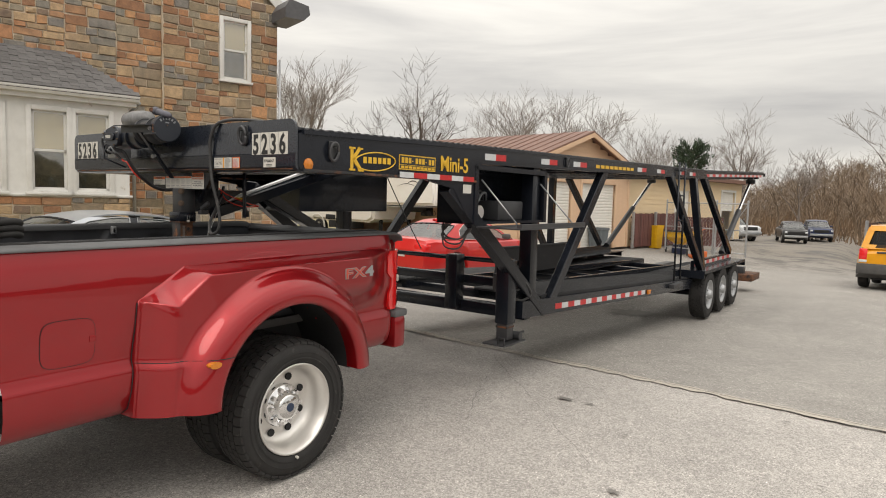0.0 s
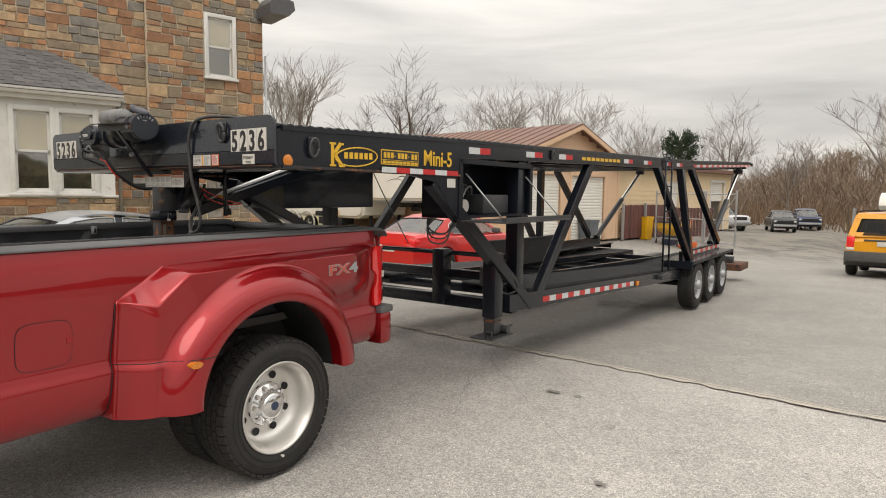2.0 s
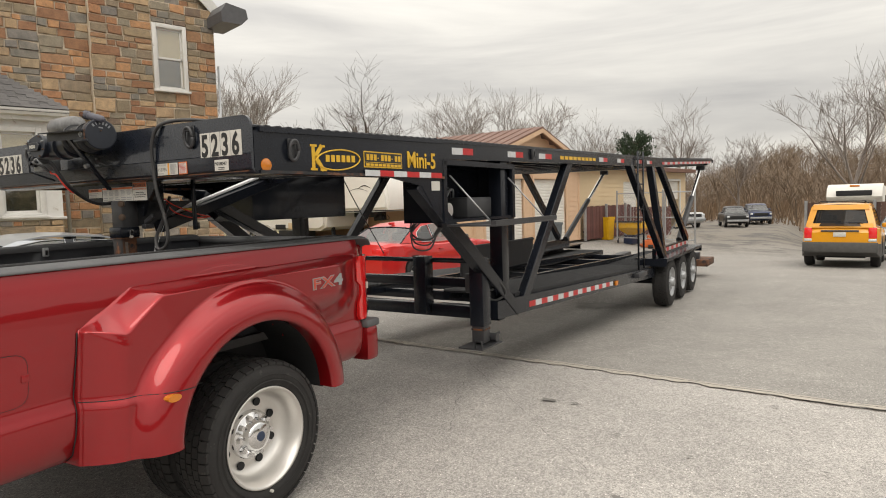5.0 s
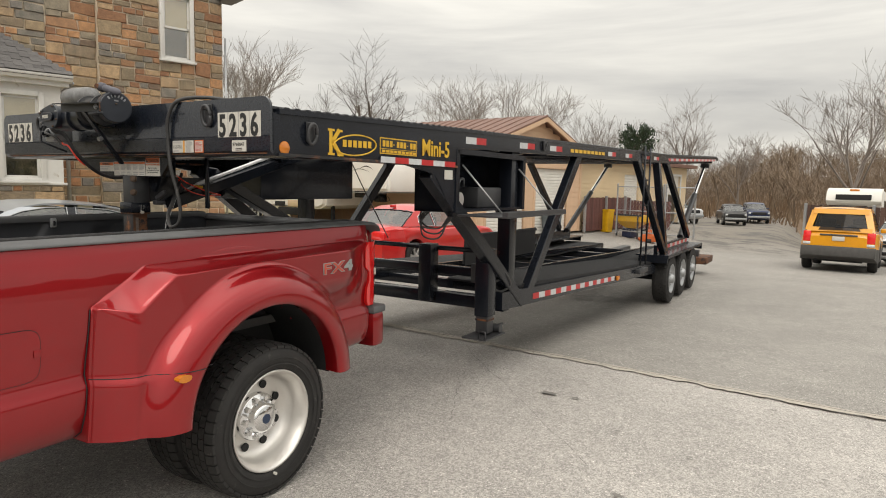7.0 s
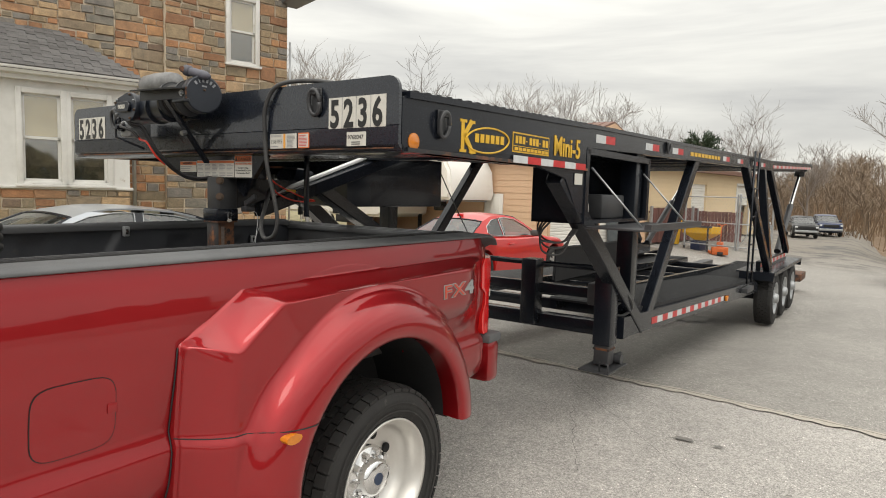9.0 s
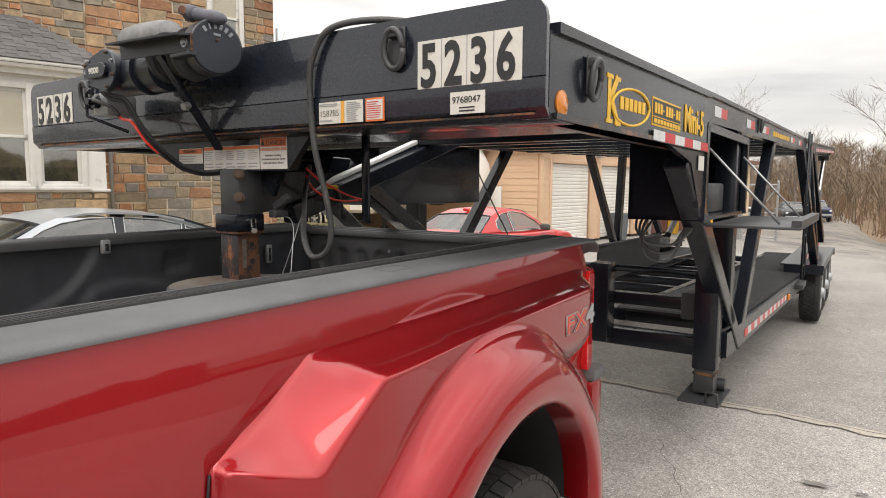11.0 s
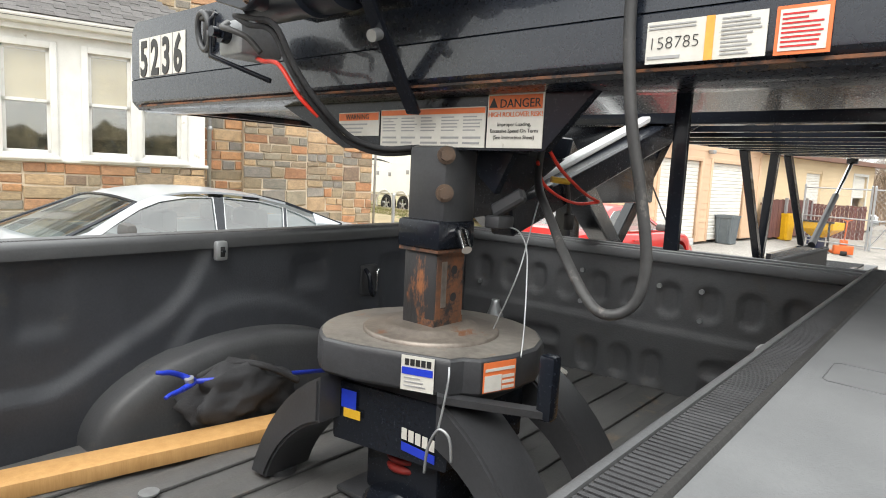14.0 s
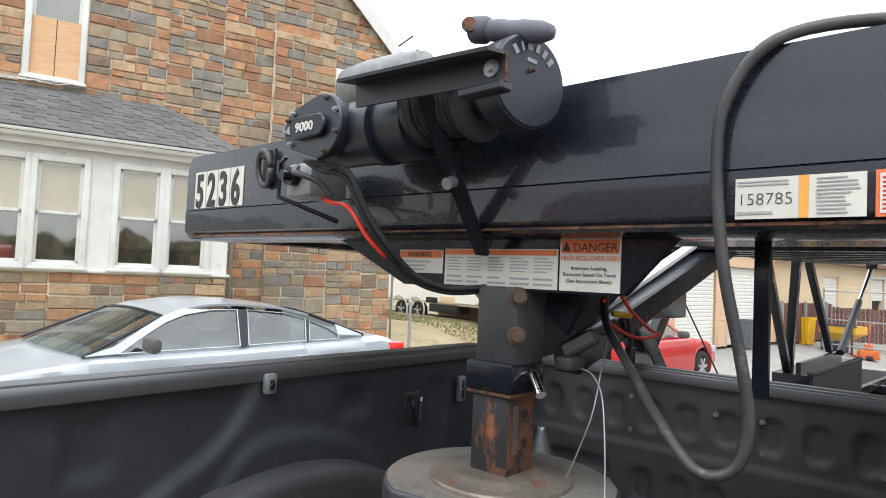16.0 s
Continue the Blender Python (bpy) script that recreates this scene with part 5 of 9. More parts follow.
def cab():
    body = part("cab", loft(B(), [[(s * x * k, y, z) for s, x, z in ((1, 0.86, 0.56), (1, 0.96, 0.66), (1, 0.97, 1.1), (1, 0.93, 1.36), (1, 0.76, 1.93), (1, 0.60, 1.99), (-1, 0.60, 1.99), (-1, 0.76, 1.93), (-1, 0.93, 1.36), (-1, 0.97, 1.1), (-1, 0.96, 0.66), (-1, 0.86, 0.56))] for y, k in ((-1.47, 0.985), (-1.53, 1.0), (-3.0, 1.0), (-3.55, 0.99))], caps=True), M["red"], TK, smooth=30)
    part("windscreen", loft(B(), [[(0.80, -3.555, 1.40), (-0.80, -3.555, 1.40)], [(0.68, -3.50, 1.88), (-0.68, -3.50, 1.88)]], closed=False), M["car_glass"], body)
    part("rear_window", bx(B(), -0.62, 0.62, -1.478, -1.468, 1.45, 1.84, 0.004), M["car_glass"], body)
    for s in (-1, 1):
        part("side_window", loft(B(), [[(s * 0.925, y, 1.42) for y in (-3.3, -1.65)], [(s * 0.785, y, 1.88) for y in (-3.15, -1.70)]], closed=False), M["car_glass"], body)
        part("front_wing", bx(B(), s * 0.82, s * 1.02, -5.2, -3.6, 0.6, 1.2, 0.06), M["red"], TK)
        w = empty("front_wheel", Matrix.Translation((0, -4.45, 0.405)) @ Matrix.Diagonal((s, 1, 1, 1)))
        w.parent = TK
        part("rim", lathe(B(), [(0.262, 0.98), (0.25, 0.95), (0.20, 0.93), (0.12, 0.98), (0.0, 0.99)], 32), M["alu"], w)
        tyre(w, 0.985, 0.225, 0.405, 0.262)
    part("bonnet", bx(B(), -0.86, 0.86, -5.25, -3.5, 0.7, 1.34, 0.08), M["red"], TK)
    part("grille", bx(B(), -0.7, 0.7, -5.29, -5.24, 0.75, 1.22, 0.02), M["chrome"], TK)
    fx = lambda z: lerp_table(SIDE, z) + 0.0025
    # fuel filler flap and the gap round it
    def flap(grow, lift):
        pts = []
        for k in range(32):
            a = 2 * math.pi * k / 32
            c, d = math.cos(a), math.sin(a)
            pts.append((-1.155 + (0.115 + grow) * abs(c) ** 0.45 * (1 if c > 0 else -1), 0.965 + (0.105 + grow) * abs(d) ** 0.45 * (1 if d > 0 else -1)))
        bm = B()
        bm.faces.new([bm.verts.new((fx(z) + lift, y, z)) for y, z in pts])
        return bm
    part("flap_gap", flap(0.0024, -0.0008), M["dark"], TK, smooth=0)
    f = part("fuel_flap", flap(0.0, 0.0005), M["red"], TK, smooth=0)
    part("finger_pull", bx(B(), fx(0.97), fx(0.97) + 0.004, -1.065, -1.035, 0.955, 0.985, 0.002), M["red"], f)
    words("badge_edge", "FX4", 0.088, facing(1.1035, 0.43, 1.125, (-0.015, 1, 0.02), (0.0, 0, 1)) @ Matrix.Diagonal((1.75, 1, 1, 1)), M["grey_ink"], TK, space=1.1, bold=0.004)
    words("badge", "FX", 0.088, facing(1.1062, 0.43, 1.125, (-0.015, 1, 0.02), (0.0, 0, 1)) @ Matrix.Diagonal((1.75, 1, 1, 1)), mat("badge_red", (0.60, 0.085, 0.045), (0.52, 0.07, 0.04), 0.45), TK, space=1.1)


for s in (-1, 1):
    dished_wheel(0.0, s)
    fender(s)
    bed_side(s)
bed_liner()
tailgate()
cab()

# things in the bed
H = empty("fifth_wheel_hitch", pose(-1.215, 0.063, 0.878), "black greasy fifth-wheel hitch with a worn round plate", "hitch")
# round head plate, cut straight at the front and drawn in at the side where the lever sits
ring = [(0.252 * math.cos(radians(a)), 0.246 * math.sin(radians(a))) for a in range(62, 250, 8)] + [(-0.02, -0.213), (0.05, -0.189), (0.176, -0.146), (0.186, -0.118), (0.214, -0.100), (0.238, -0.02), (0.242, 0.06), (0.215, 0.13), (0.165, 0.19)]
plate_ = part("head_plate", loft(B(), [[(x * k, y * k, z) for x, y in ring] for z, k in ((0.309, 0.965), (0.316, 0.995), (0.322, 1.0), (0.371, 1.0), (0.379, 0.992), (0.384, 0.97), (0.3845, 0.6))], caps=True), M["black_worn"], H, "black head plate rubbed to bare steel", smooth=30)
part("worn_top", loft(B(), [[(x * k, y * k, z) for x, y in ring] for z, k in ((0.3850, 0.965), (0.3862, 0.955), (0.3866, 0.3))], caps=False), mat("rubbed_plate", (0.30, 0.275, 0.245), (0.15, 0.135, 0.12), 0.42, metal=0.4, scale=7, fine=60, bump=0.2, c3=(0.30, 0.16, 0.085), spot=0.62), plate_, "top rubbed bare with rusty patches")
part("grease_ring", lathe(B(), [(0.152, 0.0), (0.152, 0.009), (0.146, 0.012), (0.106, 0.013), (0.102, 0.019), (0.082, 0.021), (0.07, 0.023), (0.0, 0.023)], 48, Matrix.Translation((0, 0, 0.384)) @ Matrix.Rotation(radians(-90), 4, "Y")), M["grease"], plate_, "greasy turned steel wear ring")
# cradle and body under the plate
part("cradle", loft(B(), [[(-0.150, -0.165, z), (0.172, -0.120, z), (0.172, 0.13, z), (-0.150, 0.13, z)] for z in (0.268, 0.310)], caps=True), M["black_worn"], H, smooth=0)
body_ = [(-0.122, -0.172), (0.166, -0.131), (0.168, 0.13), (-0.13, 0.13)]
part("head_body", loft(B(), [[(x * kx, y, z) for x, y in body_] for z, kx in ((0.150, 0.97), (0.156, 1.0), (0.272, 1.02), (0.280, 1.0))], caps=True), M["black"], H, smooth=30)
part("lower_frame", bx(B(), -0.09, 0.12, -0.10, 0.11, 0.02, 0.15, 0.01), M["black"], H)
part("base_plate", bx(B(), -0.15, 0.15, -0.135, 0.15, 0.0, 0.014, 0.005), M["black_worn"], H)
spring = B()
for k in range(3):
    lathe(spring, [(0.030, 0.0), (0.046, 0.004), (0.049, 0.010), (0.046, 0.016), (0.030, 0.019)], 24, Matrix.Translation((0.012, -0.068, 0.088 + 0.021 * k)) @ Matrix.Rotation(radians(-90), 4, "Y"))
part("spring", spring, mat("dark_red_rubber", (0.27, 0.017, 0.011), (0.17, 0.012, 0.009), 0.6), H, "red ribbed rubber spring")
part("spring_seat", lathe(B(), [(0.098, 0.0), (0.100, 0.016), (0.085, 0.030), (0.032, 0.036), (0.030, 0.085), (0.0, 0.088)], 28, Matrix.Translation((0.012, -0.068, 0.0)) @ Matrix.Rotation(radians(-90), 4, "Y")), M["black"], H)
# arched legs, the head standing a little turned on them
for s, front in ((-1, -0.232), (1, -0.150)):
    arc = lambda x1, z1, x2, z2, f: (x1 + (x2 - x1) * (0.5 * f + 0.5 * math.sin(f * math.pi / 2)), z2 + (z1 - z2) * (0.5 * (1 - f) + 0.5 * math.cos(f * math.pi / 2)))
    prof = [arc(0.125, 0.300, 0.368, 0.012, k / 8) for k in range(9)] + [arc(0.125, 0.200, 0.312, 0.012, k / 8) for k in range(8, -1, -1)]
    for y, w in ((front, 0.135), (front + 0.30, 0.125)):
        bm = prism(B(), [(s * x + 0.02, z) for x, z in prof], "y", y, y + w)
        bmesh.ops.bevel(bm, geom=[e for e in bm.edges if abs(e.verts[0].co.y - e.verts[1].co.y) < 0.001], offset=0.006, segments=2, affect="EDGES")
        leg = part("curved_leg", bm, M["black_worn"], H, smooth=40)
        part("leg_foot", cyl(cyl(B(), (s * 0.342 + 0.02, y + 0.5 * w, 0.0), (s * 0.342 + 0.02, y + 0.5 * w, 0.014), 0.042, None, 20), (s * 0.342 + 0.02, y + 0.5 * w, 0.014), (s * 0.342 + 0.02, y + 0.5 * w, 0.024), 0.024, None, 6), M["black_worn"], leg)
lever = part("release_handle", loft(B(), [[(0.150, -0.150, z), (0.168, -0.172, z), (0.325, -0.020, z - 0.030), (0.308, 0.004, z - 0.030)] for z in (0.304, 0.318)], caps=True), M["black_worn"], H, "flat release lever with an upright end", smooth=0)
part("lever_end", bx(B(), 0.296, 0.330, -0.030, 0.006, 0.270, 0.400, 0.008), M["black"], lever)
# stickers on the cut front of the plate and on its side
fr, fu = Vector((0.272, 0.090, 0)).normalized(), Vector((0, 0, 1))
fn = Vector((fr.y, -fr.x, 0))


def on_front(name, a, b, z0, z1, lift, material, parent, label=""):
    """A sticker on the plate's straight front, from a to b along it."""
    p0 = Vector((-0.094, -0.2365, 0)) + fn * lift
    bm = plate(B(), p0 + fr * a + fu * z0, fr * (b - a), fu * (z1 - z0), 0.001)
    return part(name, bm, material, parent, label, smooth=0)


lab = on_front("label", 0.185, 0.254, 0.314, 0.383, 0.004, M["white"], plate_, "white label with a blue band")
on_front("label_band", 0.187, 0.252, 0.346, 0.360, 0.0054, M["blue"], lab)
for k in range(5):
    on_front("letter_bar", 0.193 + 0.0115 * k, 0.202 + 0.0115 * k, 0.364, 0.377, 0.0054, M["ink"], lab)
for k in range(3):
    on_front("print", 0.192, 0.238 - 0.006 * k, 0.322 + 0.008 * k, 0.3245 + 0.008 * k, 0.0054, M["grey_ink"], lab)
sr = Vector((0.024, 0.080, 0)).normalized()
sn_ = Vector((sr.y, -sr.x, 0))


def on_side(name, a, b, z0, z1, lift, material, parent, label=""):
    """A sticker on the plate's side behind the lever."""
    p0 = Vector((0.214, -0.100, 0)) + sn_ * lift
    return part(name, plate(B(), p0 + sr * a + fu * z0, sr * (b - a), fu * (z1 - z0), 0.001), material, parent, label, smooth=0)


wl_ = on_side("warning_label", 0.004, 0.084, 0.318, 0.378, 0.003, M["orange"], plate_, "orange and white warning label")
on_side("field", 0.007, 0.048, 0.320, 0.352, 0.0044, M["white"], wl_)
for k in range(3):
    on_side("print", 0.050, 0.080, 0.322 + 0.011 * k, 0.328 + 0.011 * k, 0.0044, M["white"], wl_)
on_side("print", 0.008, 0.080, 0.360, 0.366, 0.0044, M["white"], wl_)
part("side_decal", plate(B(), (-0.096, -0.1735, 0.226), (0.040, 0.0057, 0), (0, 0, 0.040), 0.001), M["blue"], H, "blue and yellow maker's mark", smooth=0)
part("side_decal", plate(B(), (-0.088, -0.1735, 0.206), (0.045, 0.0064, 0), (0, 0, 0.020), 0.001), M["gold"], H, smooth=0)
for k in range(5):
    part("letter_bar", plate(B(), (0.062 + 0.0165 * k, -0.1500 + 0.0024 * k, 0.196 - 0.002 * k), (0.0125, 0.0018, -0.0012), (0, 0, 0.024), 0.001), M["white"], H, smooth=0)
part("maker_bar", plate(B(), (0.062, -0.1500, 0.172), (0.080, 0.0114, -0.010), (0, 0, 0.018), 0.001), M["blue"], H, "blue maker's bar", smooth=0)
part("tie_wire", rod(rod(B(), smooth_line([(0.176, -0.150, 0.372), (0.184, -0.160, 0.352), (0.184, -0.172, 0.300), (0.180, -0.182, 0.250)]), 0.0025, 5), smooth_line([(0.160, -0.190, 0.170), (0.166, -0.190, 0.222), (0.186, -0.186, 0.262), (0.208, -0.180, 0.250), (0.214, -0.178, 0.205)]), 0.003, 5), M["steel"], H, "bent tie wire hanging off the plate")
DC = empty("drain_cap", pose(-1.19, -0.05, 0.878), "round black cap over a hole in the bed floor", "cap")
part("rim", lathe(B(), [(0.048, 0.0), (0.048, 0.008), (0.036, 0.010), (0.034, 0.004), (0.0, 0.003)], 28, Matrix.Rotation(radians(-90), 4, "Y")), M["rubber"], DC)
FD = empty("floor_plug", pose(-1.642, -0.372, 0.878), "pale scuffed steel plug in the bed floor", "plug")
part("disc", cyl(B(), (0, 0, 0.0), (0, 0, 0.004), 0.022, None, 20), M["steel"], FD)
LB = empty("lumber", look((-1.998, -1.27, 0.898), (-1.70, 0.117, 0.898)), "long bare pine two-by-four lying across the bed", "lumber")
part("board", bx(B(), -0.045, 0.045, -0.019, 0.019, -1.45, 0.0, 0.003), M["wood"], LB)
BG = empty("tool_bag", pose(-1.845, -0.015, 0.962), "crumpled black cloth bag by the wheel tub", "bag")
bm = B()
bmesh.ops.create_icosphere(bm, subdivisions=4, radius=1)
for v in bm.verts:
    k = 1 + 0.40 * noise.noise(v.co * 1.7) + 0.34 * (0.5 - abs(noise.noise(v.co * 3.1 + Vector((3, 1, 2))))) + 0.10 * noise.noise(v.co * 9)
    v.co = Vector((v.co.x * 0.07 * k, v.co.y * 0.14 * k, v.co.z * 0.088 * k))
part("bag", bm, M["cloth"], BG, smooth=60)
part("strap", rod(B(), smooth_line([(-0.05, -0.1, 0.06), (0.0, -0.03, 0.10), (0.06, 0.05, 0.085), (0.08, 0.14, 0.03)]), 0.01, 6), M["cloth"], BG)
GT = empty("pickup_tool", pose(-1.83, -0.172, 1.04), "blue plastic litter picker lying over the bag", "tool")
part("shaft", rod(B(), [(0.0, 0.0, 0.0), (0.0, 0.276, -0.040), (-0.046, 0.52, -0.090)], 0.007), M["blue"], GT)
part("jaw", rod(B(), smooth_line([(0.005, 0.008, 0.002), (-0.012, -0.018, 0.018), (-0.006, -0.050, 0.034), (0.0, -0.075, 0.040), (-0.002, -0.090, 0.044)]), 0.009, 8, 0.005), M["blue"], GT)
part("jaw", rod(B(), smooth_line([(0.005, 0.008, -0.002), (0.012, -0.026, -0.010), (0.030, -0.044, -0.006), (0.038, -0.070, -0.006), (0.050, -0.092, -0.008)]), 0.009, 8, 0.005), M["blue"], GT)
part("pivot", cyl(B(), (0.0, 0.0, -0.010), (0.004, -0.006, 0.013), 0.012), M["steel"], GT)
CN = empty("bottle", pose(-1.74, 1.08, 0.878), "clear plastic bottle with a blue label standing in the bed", "bottle")
part("body", lathe(B(), [(0.0, 0.0), (0.04, 0.0), (0.046, 0.015), (0.046, 0.10), (0.036, 0.17), (0.016, 0.225), (0.016, 0.24), (0.0, 0.24)], 20, Matrix.Rotation(radians(-90), 4, "Y")), M["steel"], CN)
part("label", lathe(B(), [(0.047, 0.03), (0.047, 0.09)], 20, Matrix.Rotation(radians(-90), 4, "Y")), M["blue"], CN)
SB = empty("lumber", pose(-0.79, 0.35, 0.878, 0, 0, 4), "short bare pine board along the bed wall", "lumber")
part("board", bx(B(), -0.045, 0.045, -0.62, 0.62, 0.0, 0.04, 0.003), M["wood"], SB)
YC = empty("spring_clamp", pose(-0.745, 1.06, 0.878), "yellow plastic spring clamp standing in the bed corner", "clamp")
part("grip", loft(B(), [[(w * math.cos(a), 0.6 * w * math.sin(a), z) for a in (2 * math.pi * k / 14 for k in range(14))] for z, w in ((0.0, 0.022), (0.05, 0.026), (0.10, 0.02), (0.13, 0.012))], caps=True), M["gold"], YC)
part("loop", rod(B(), [(0.012 * math.cos(a), 0, 0.142 + 0.014 * math.sin(a)) for a in (2 * math.pi * k / 16 for k in range(17))], 0.004, 6), M["gold"], YC)
WP = empty("paper_scrap", pose(-1.44, 1.05, 0.905), "crumpled scrap of white paper on the bed floor", "paper")
bm = B()
bmesh.ops.create_icosphere(bm, subdivisions=2, radius=1)
for v in bm.verts:
    k = 1 + 0.7 * noise.noise(v.co * 2.7)
    v.co = Vector((v.co.x * 0.045 * k, v.co.y * 0.03 * k, v.co.z * 0.027 * k))
part("crumple", bm, M["white"], WP, smooth=0)
CO = empty("coiled_strap", pose(-0.62, -1.26, 1.415), "black coiled rubber strap on the bed rail", "strap")
for k in range(3):
    part("coil", rod(B(), [(0.085 * math.cos(a), 0.12 * math.sin(a), 0.02 + 0.028 * k + 0.006 * math.sin(3 * a)) for a in (2 * math.pi * i / 28 for i in range(29))], 0.016, 8), M["rubber"], CO)


# ---- trailer: wheels, neck, winch, decals ----
for y in (8.55, 9.47, 10.39):
    for x, s in ((0.16, 1), (-TW - 0.16, -1)):
        w = empty("wheel", Matrix.Translation((x, y, 0.195)) @ Matrix.Diagonal((s, 1, 1, 1)))
        w.parent = TR
        part("rim", lathe(B(), [(0.235, 0.0), (0.24, 0.01), (0.225, 0.0), (0.20, -0.03), (0.17, -0.04), (0.12, -0.02), (0.075, -0.015), (0.07, 0.03), (0.05, 0.05), (0.0, 0.05)], 32), M["steel"], w, "grey steel trailer rim")
        tyre(w, 0.0, 0.225, 0.395, 0.23, 1, 36)
        for k in range(8):
            a = radians(45 * k)
            part("wheel_nut", cyl(B(), (-0.03, 0.10 * math.cos(a), 0.10 * math.sin(a)), (0.0, 0.10 * math.cos(a), 0.10 * math.sin(a)), 0.014, None, 6), M["chrome"], w)


def decal(name, x0, x1, z0, z1, y, material, parent=TR, label=""):
    """A thin sticker on a face that looks along -y."""
    return part(name, bx(B(), x0, x1, y - 0.0015, y + 0.0005, z0, z1), material, parent, label, smooth=0)


def side_decal(name, y0, y1, z0, z1, x, material, parent=TR, label="", tilt=0.0):
    """A thin sticker on a face that looks along +x; tilt: rise per metre."""
    bm = B()
    plate(bm, (x, y0, z0), (0, y1 - y0, tilt * (y1 - y0)), (0, 0, z1 - z0), 0.0012)
    return part(name, bm, material, parent, label, smooth=0)


def unit_number(x0, z0):
    base = decal("number_plate", x0, x0 + 0.305, z0, z0 + 0.122, -0.051, M["white"], TR, "white number stickers with black stencil digits")
    for k, d in enumerate("5236"):
        words("digit", d, 0.152, facing(x0 + 0.009 + 0.0755 * k, -0.0535, z0 + 0.006, (1, 0, 0), (0, 0, 1)) @ Matrix.Diagonal((0.70, 1, 1, 1)), M["ink"], base, bold=0.004)
        if k:
            decal("seam", x0 + 0.076 * k - 0.0008, x0 + 0.076 * k + 0.0008, z0, z0 + 0.122, -0.0526, M["grey_ink"], base)


unit_number(-0.366, 1.866)
unit_number(-2.468, 1.876)


def lines(base, x0, x1, z0, z1, n, y, ink="grey_ink", seed=1):
    """Rows of unreadable print."""
    rnd = random.Random(seed)
    h = (z1 - z0) / n
    bm = B()
    for i in range(n):
        bx(bm, x0, x0 + (x1 - x0) * rnd.uniform(0.6, 1.0), y - 0.0008, y, z0 + h * (i + 0.25), z0 + h * (i + 0.65))
    part("print", bm, M[ink], base, "rows of fine print", smooth=0)


# plates on the front face
p = decal("serial_plate", -0.725, -0.555, 1.793, 1.855, -0.053, M["white"], TR, "white serial plate with a rusty streak")
words("serial", "158785", 0.026, facing(-0.722, -0.0555, 1.814, (1, 0, 0), (0, 0, 1)), M["ink"], p, 0.0003, bold=-0.0006)
decal("rust_streak", -0.637, -0.625, 1.793, 1.855, -0.0545, mat("rust_streak", (0.72, 0.36, 0.06), (0.62, 0.25, 0.04), 0.7), p)
lines(p, -0.722, -0.65, 1.842, 1.852, 2, -0.055, "grey_ink", 2)
lines(p, -0.722, -0.650, 1.797, 1.808, 1, -0.055, "grey_ink", 3)
lines(p, -0.615, -0.56, 1.797, 1.852, 10, -0.055, "grey_ink", 4)
p = decal("warning_sticker", -0.545, -0.478, 1.792, 1.856, -0.053, M["orange"], TR, "red and white warning sticker")
decal("field", -0.540, -0.483, 1.797, 1.851, -0.0543, M["white"], p)
lines(p, -0.537, -0.486, 1.80, 1.848, 8, -0.0558, "tape_red", 5)
p = decal("asset_tag", -0.262, -0.160, 1.795, 1.850, -0.053, M["white"], TR, "white barcode tag")
words("tag_number", "9768047", 0.024, facing(-0.256, -0.0555, 1.822, (1, 0, 0), (0, 0, 1)), M["ink"], p, 0.0005)
lines(p, -0.235, -0.185, 1.799, 1.815, 2, -0.055, "ink", 6)


def d_ring(m):
    d = part("d_ring_plate", bx(B(), -0.03, 0.03, -0.006, 0.0, -0.05, 0.05, 0.004), M["black_worn"], TR, "welded lashing ring")
    d.matrix_basis = m
    part("ring", rod(B(), [(0.032 * math.cos(a), -0.018 - 0.006 * math.sin(a), -0.01 + 0.05 * math.sin(a)) for a in (2 * math.pi * k / 20 for k in range(21))], 0.009, 8), M["black_worn"], d)
    part("clip", bx(B(), -0.022, 0.022, -0.026, 0.0, 0.02, 0.046, 0.005), M["black_worn"], d)


d_ring(pose(-0.435, -0.05, 1.985))
d_ring(pose(-2.025, -0.05, 1.985))
d_ring(pose(0.004, 0.215, 1.905, 0, 0, 90))
d_ring(pose(0.004, 3.3, 2.03, 0, 0, 90) @ Matrix.Diagonal((0.8, 0.8, 0.8, 1)))

# side of the neck beam
part("marker_lamp", cyl(cyl(B(), (0.0, 0.040, 1.815), (0.004, 0.040, 1.815), 0.033, None, 24), (0.004, 0.040, 1.815), (0.009, 0.040, 1.815), 0.030, 0.022, 24), M["amber"], TR, "round amber marker lamp")
logo = side_decal("maker_mark", 0.365, 0.39, 1.80, 1.935, 0.0005, M["gold"], TR, "gold maker's mark, an oval with plain bars")
bm = B()
rod(bm, [(0.002, 0.585 + 0.185 * math.cos(a), 1.862 + 0.056 * math.sin(a) + 0.012 * math.cos(a)) for a in (2 * math.pi * k / 40 for k in range(41))], 0.0045, 5)
part("oval", bm, M["gold"], logo)
bm = B()
beam(bm, (0.0015, 0.385, 1.865), (0.0015, 0.445, 1.935), 0.002, 0.024, 0)
beam(bm, (0.0015, 0.39, 1.875), (0.0015, 0.455, 1.80), 0.002, 0.026, 0)
bx(bm, 0.0, 0.003, 0.355, 0.405, 1.925, 1.937)
bx(bm, 0.0, 0.003, 0.355, 0.405, 1.798, 1.810)
bx(bm, 0.0, 0.003, 0.425, 0.47, 1.925, 1.937)
bx(bm, 0.0, 0.003, 0.43, 0.48, 1.796, 1.808)
part("initial", bm, M["gold"], logo, smooth=0)
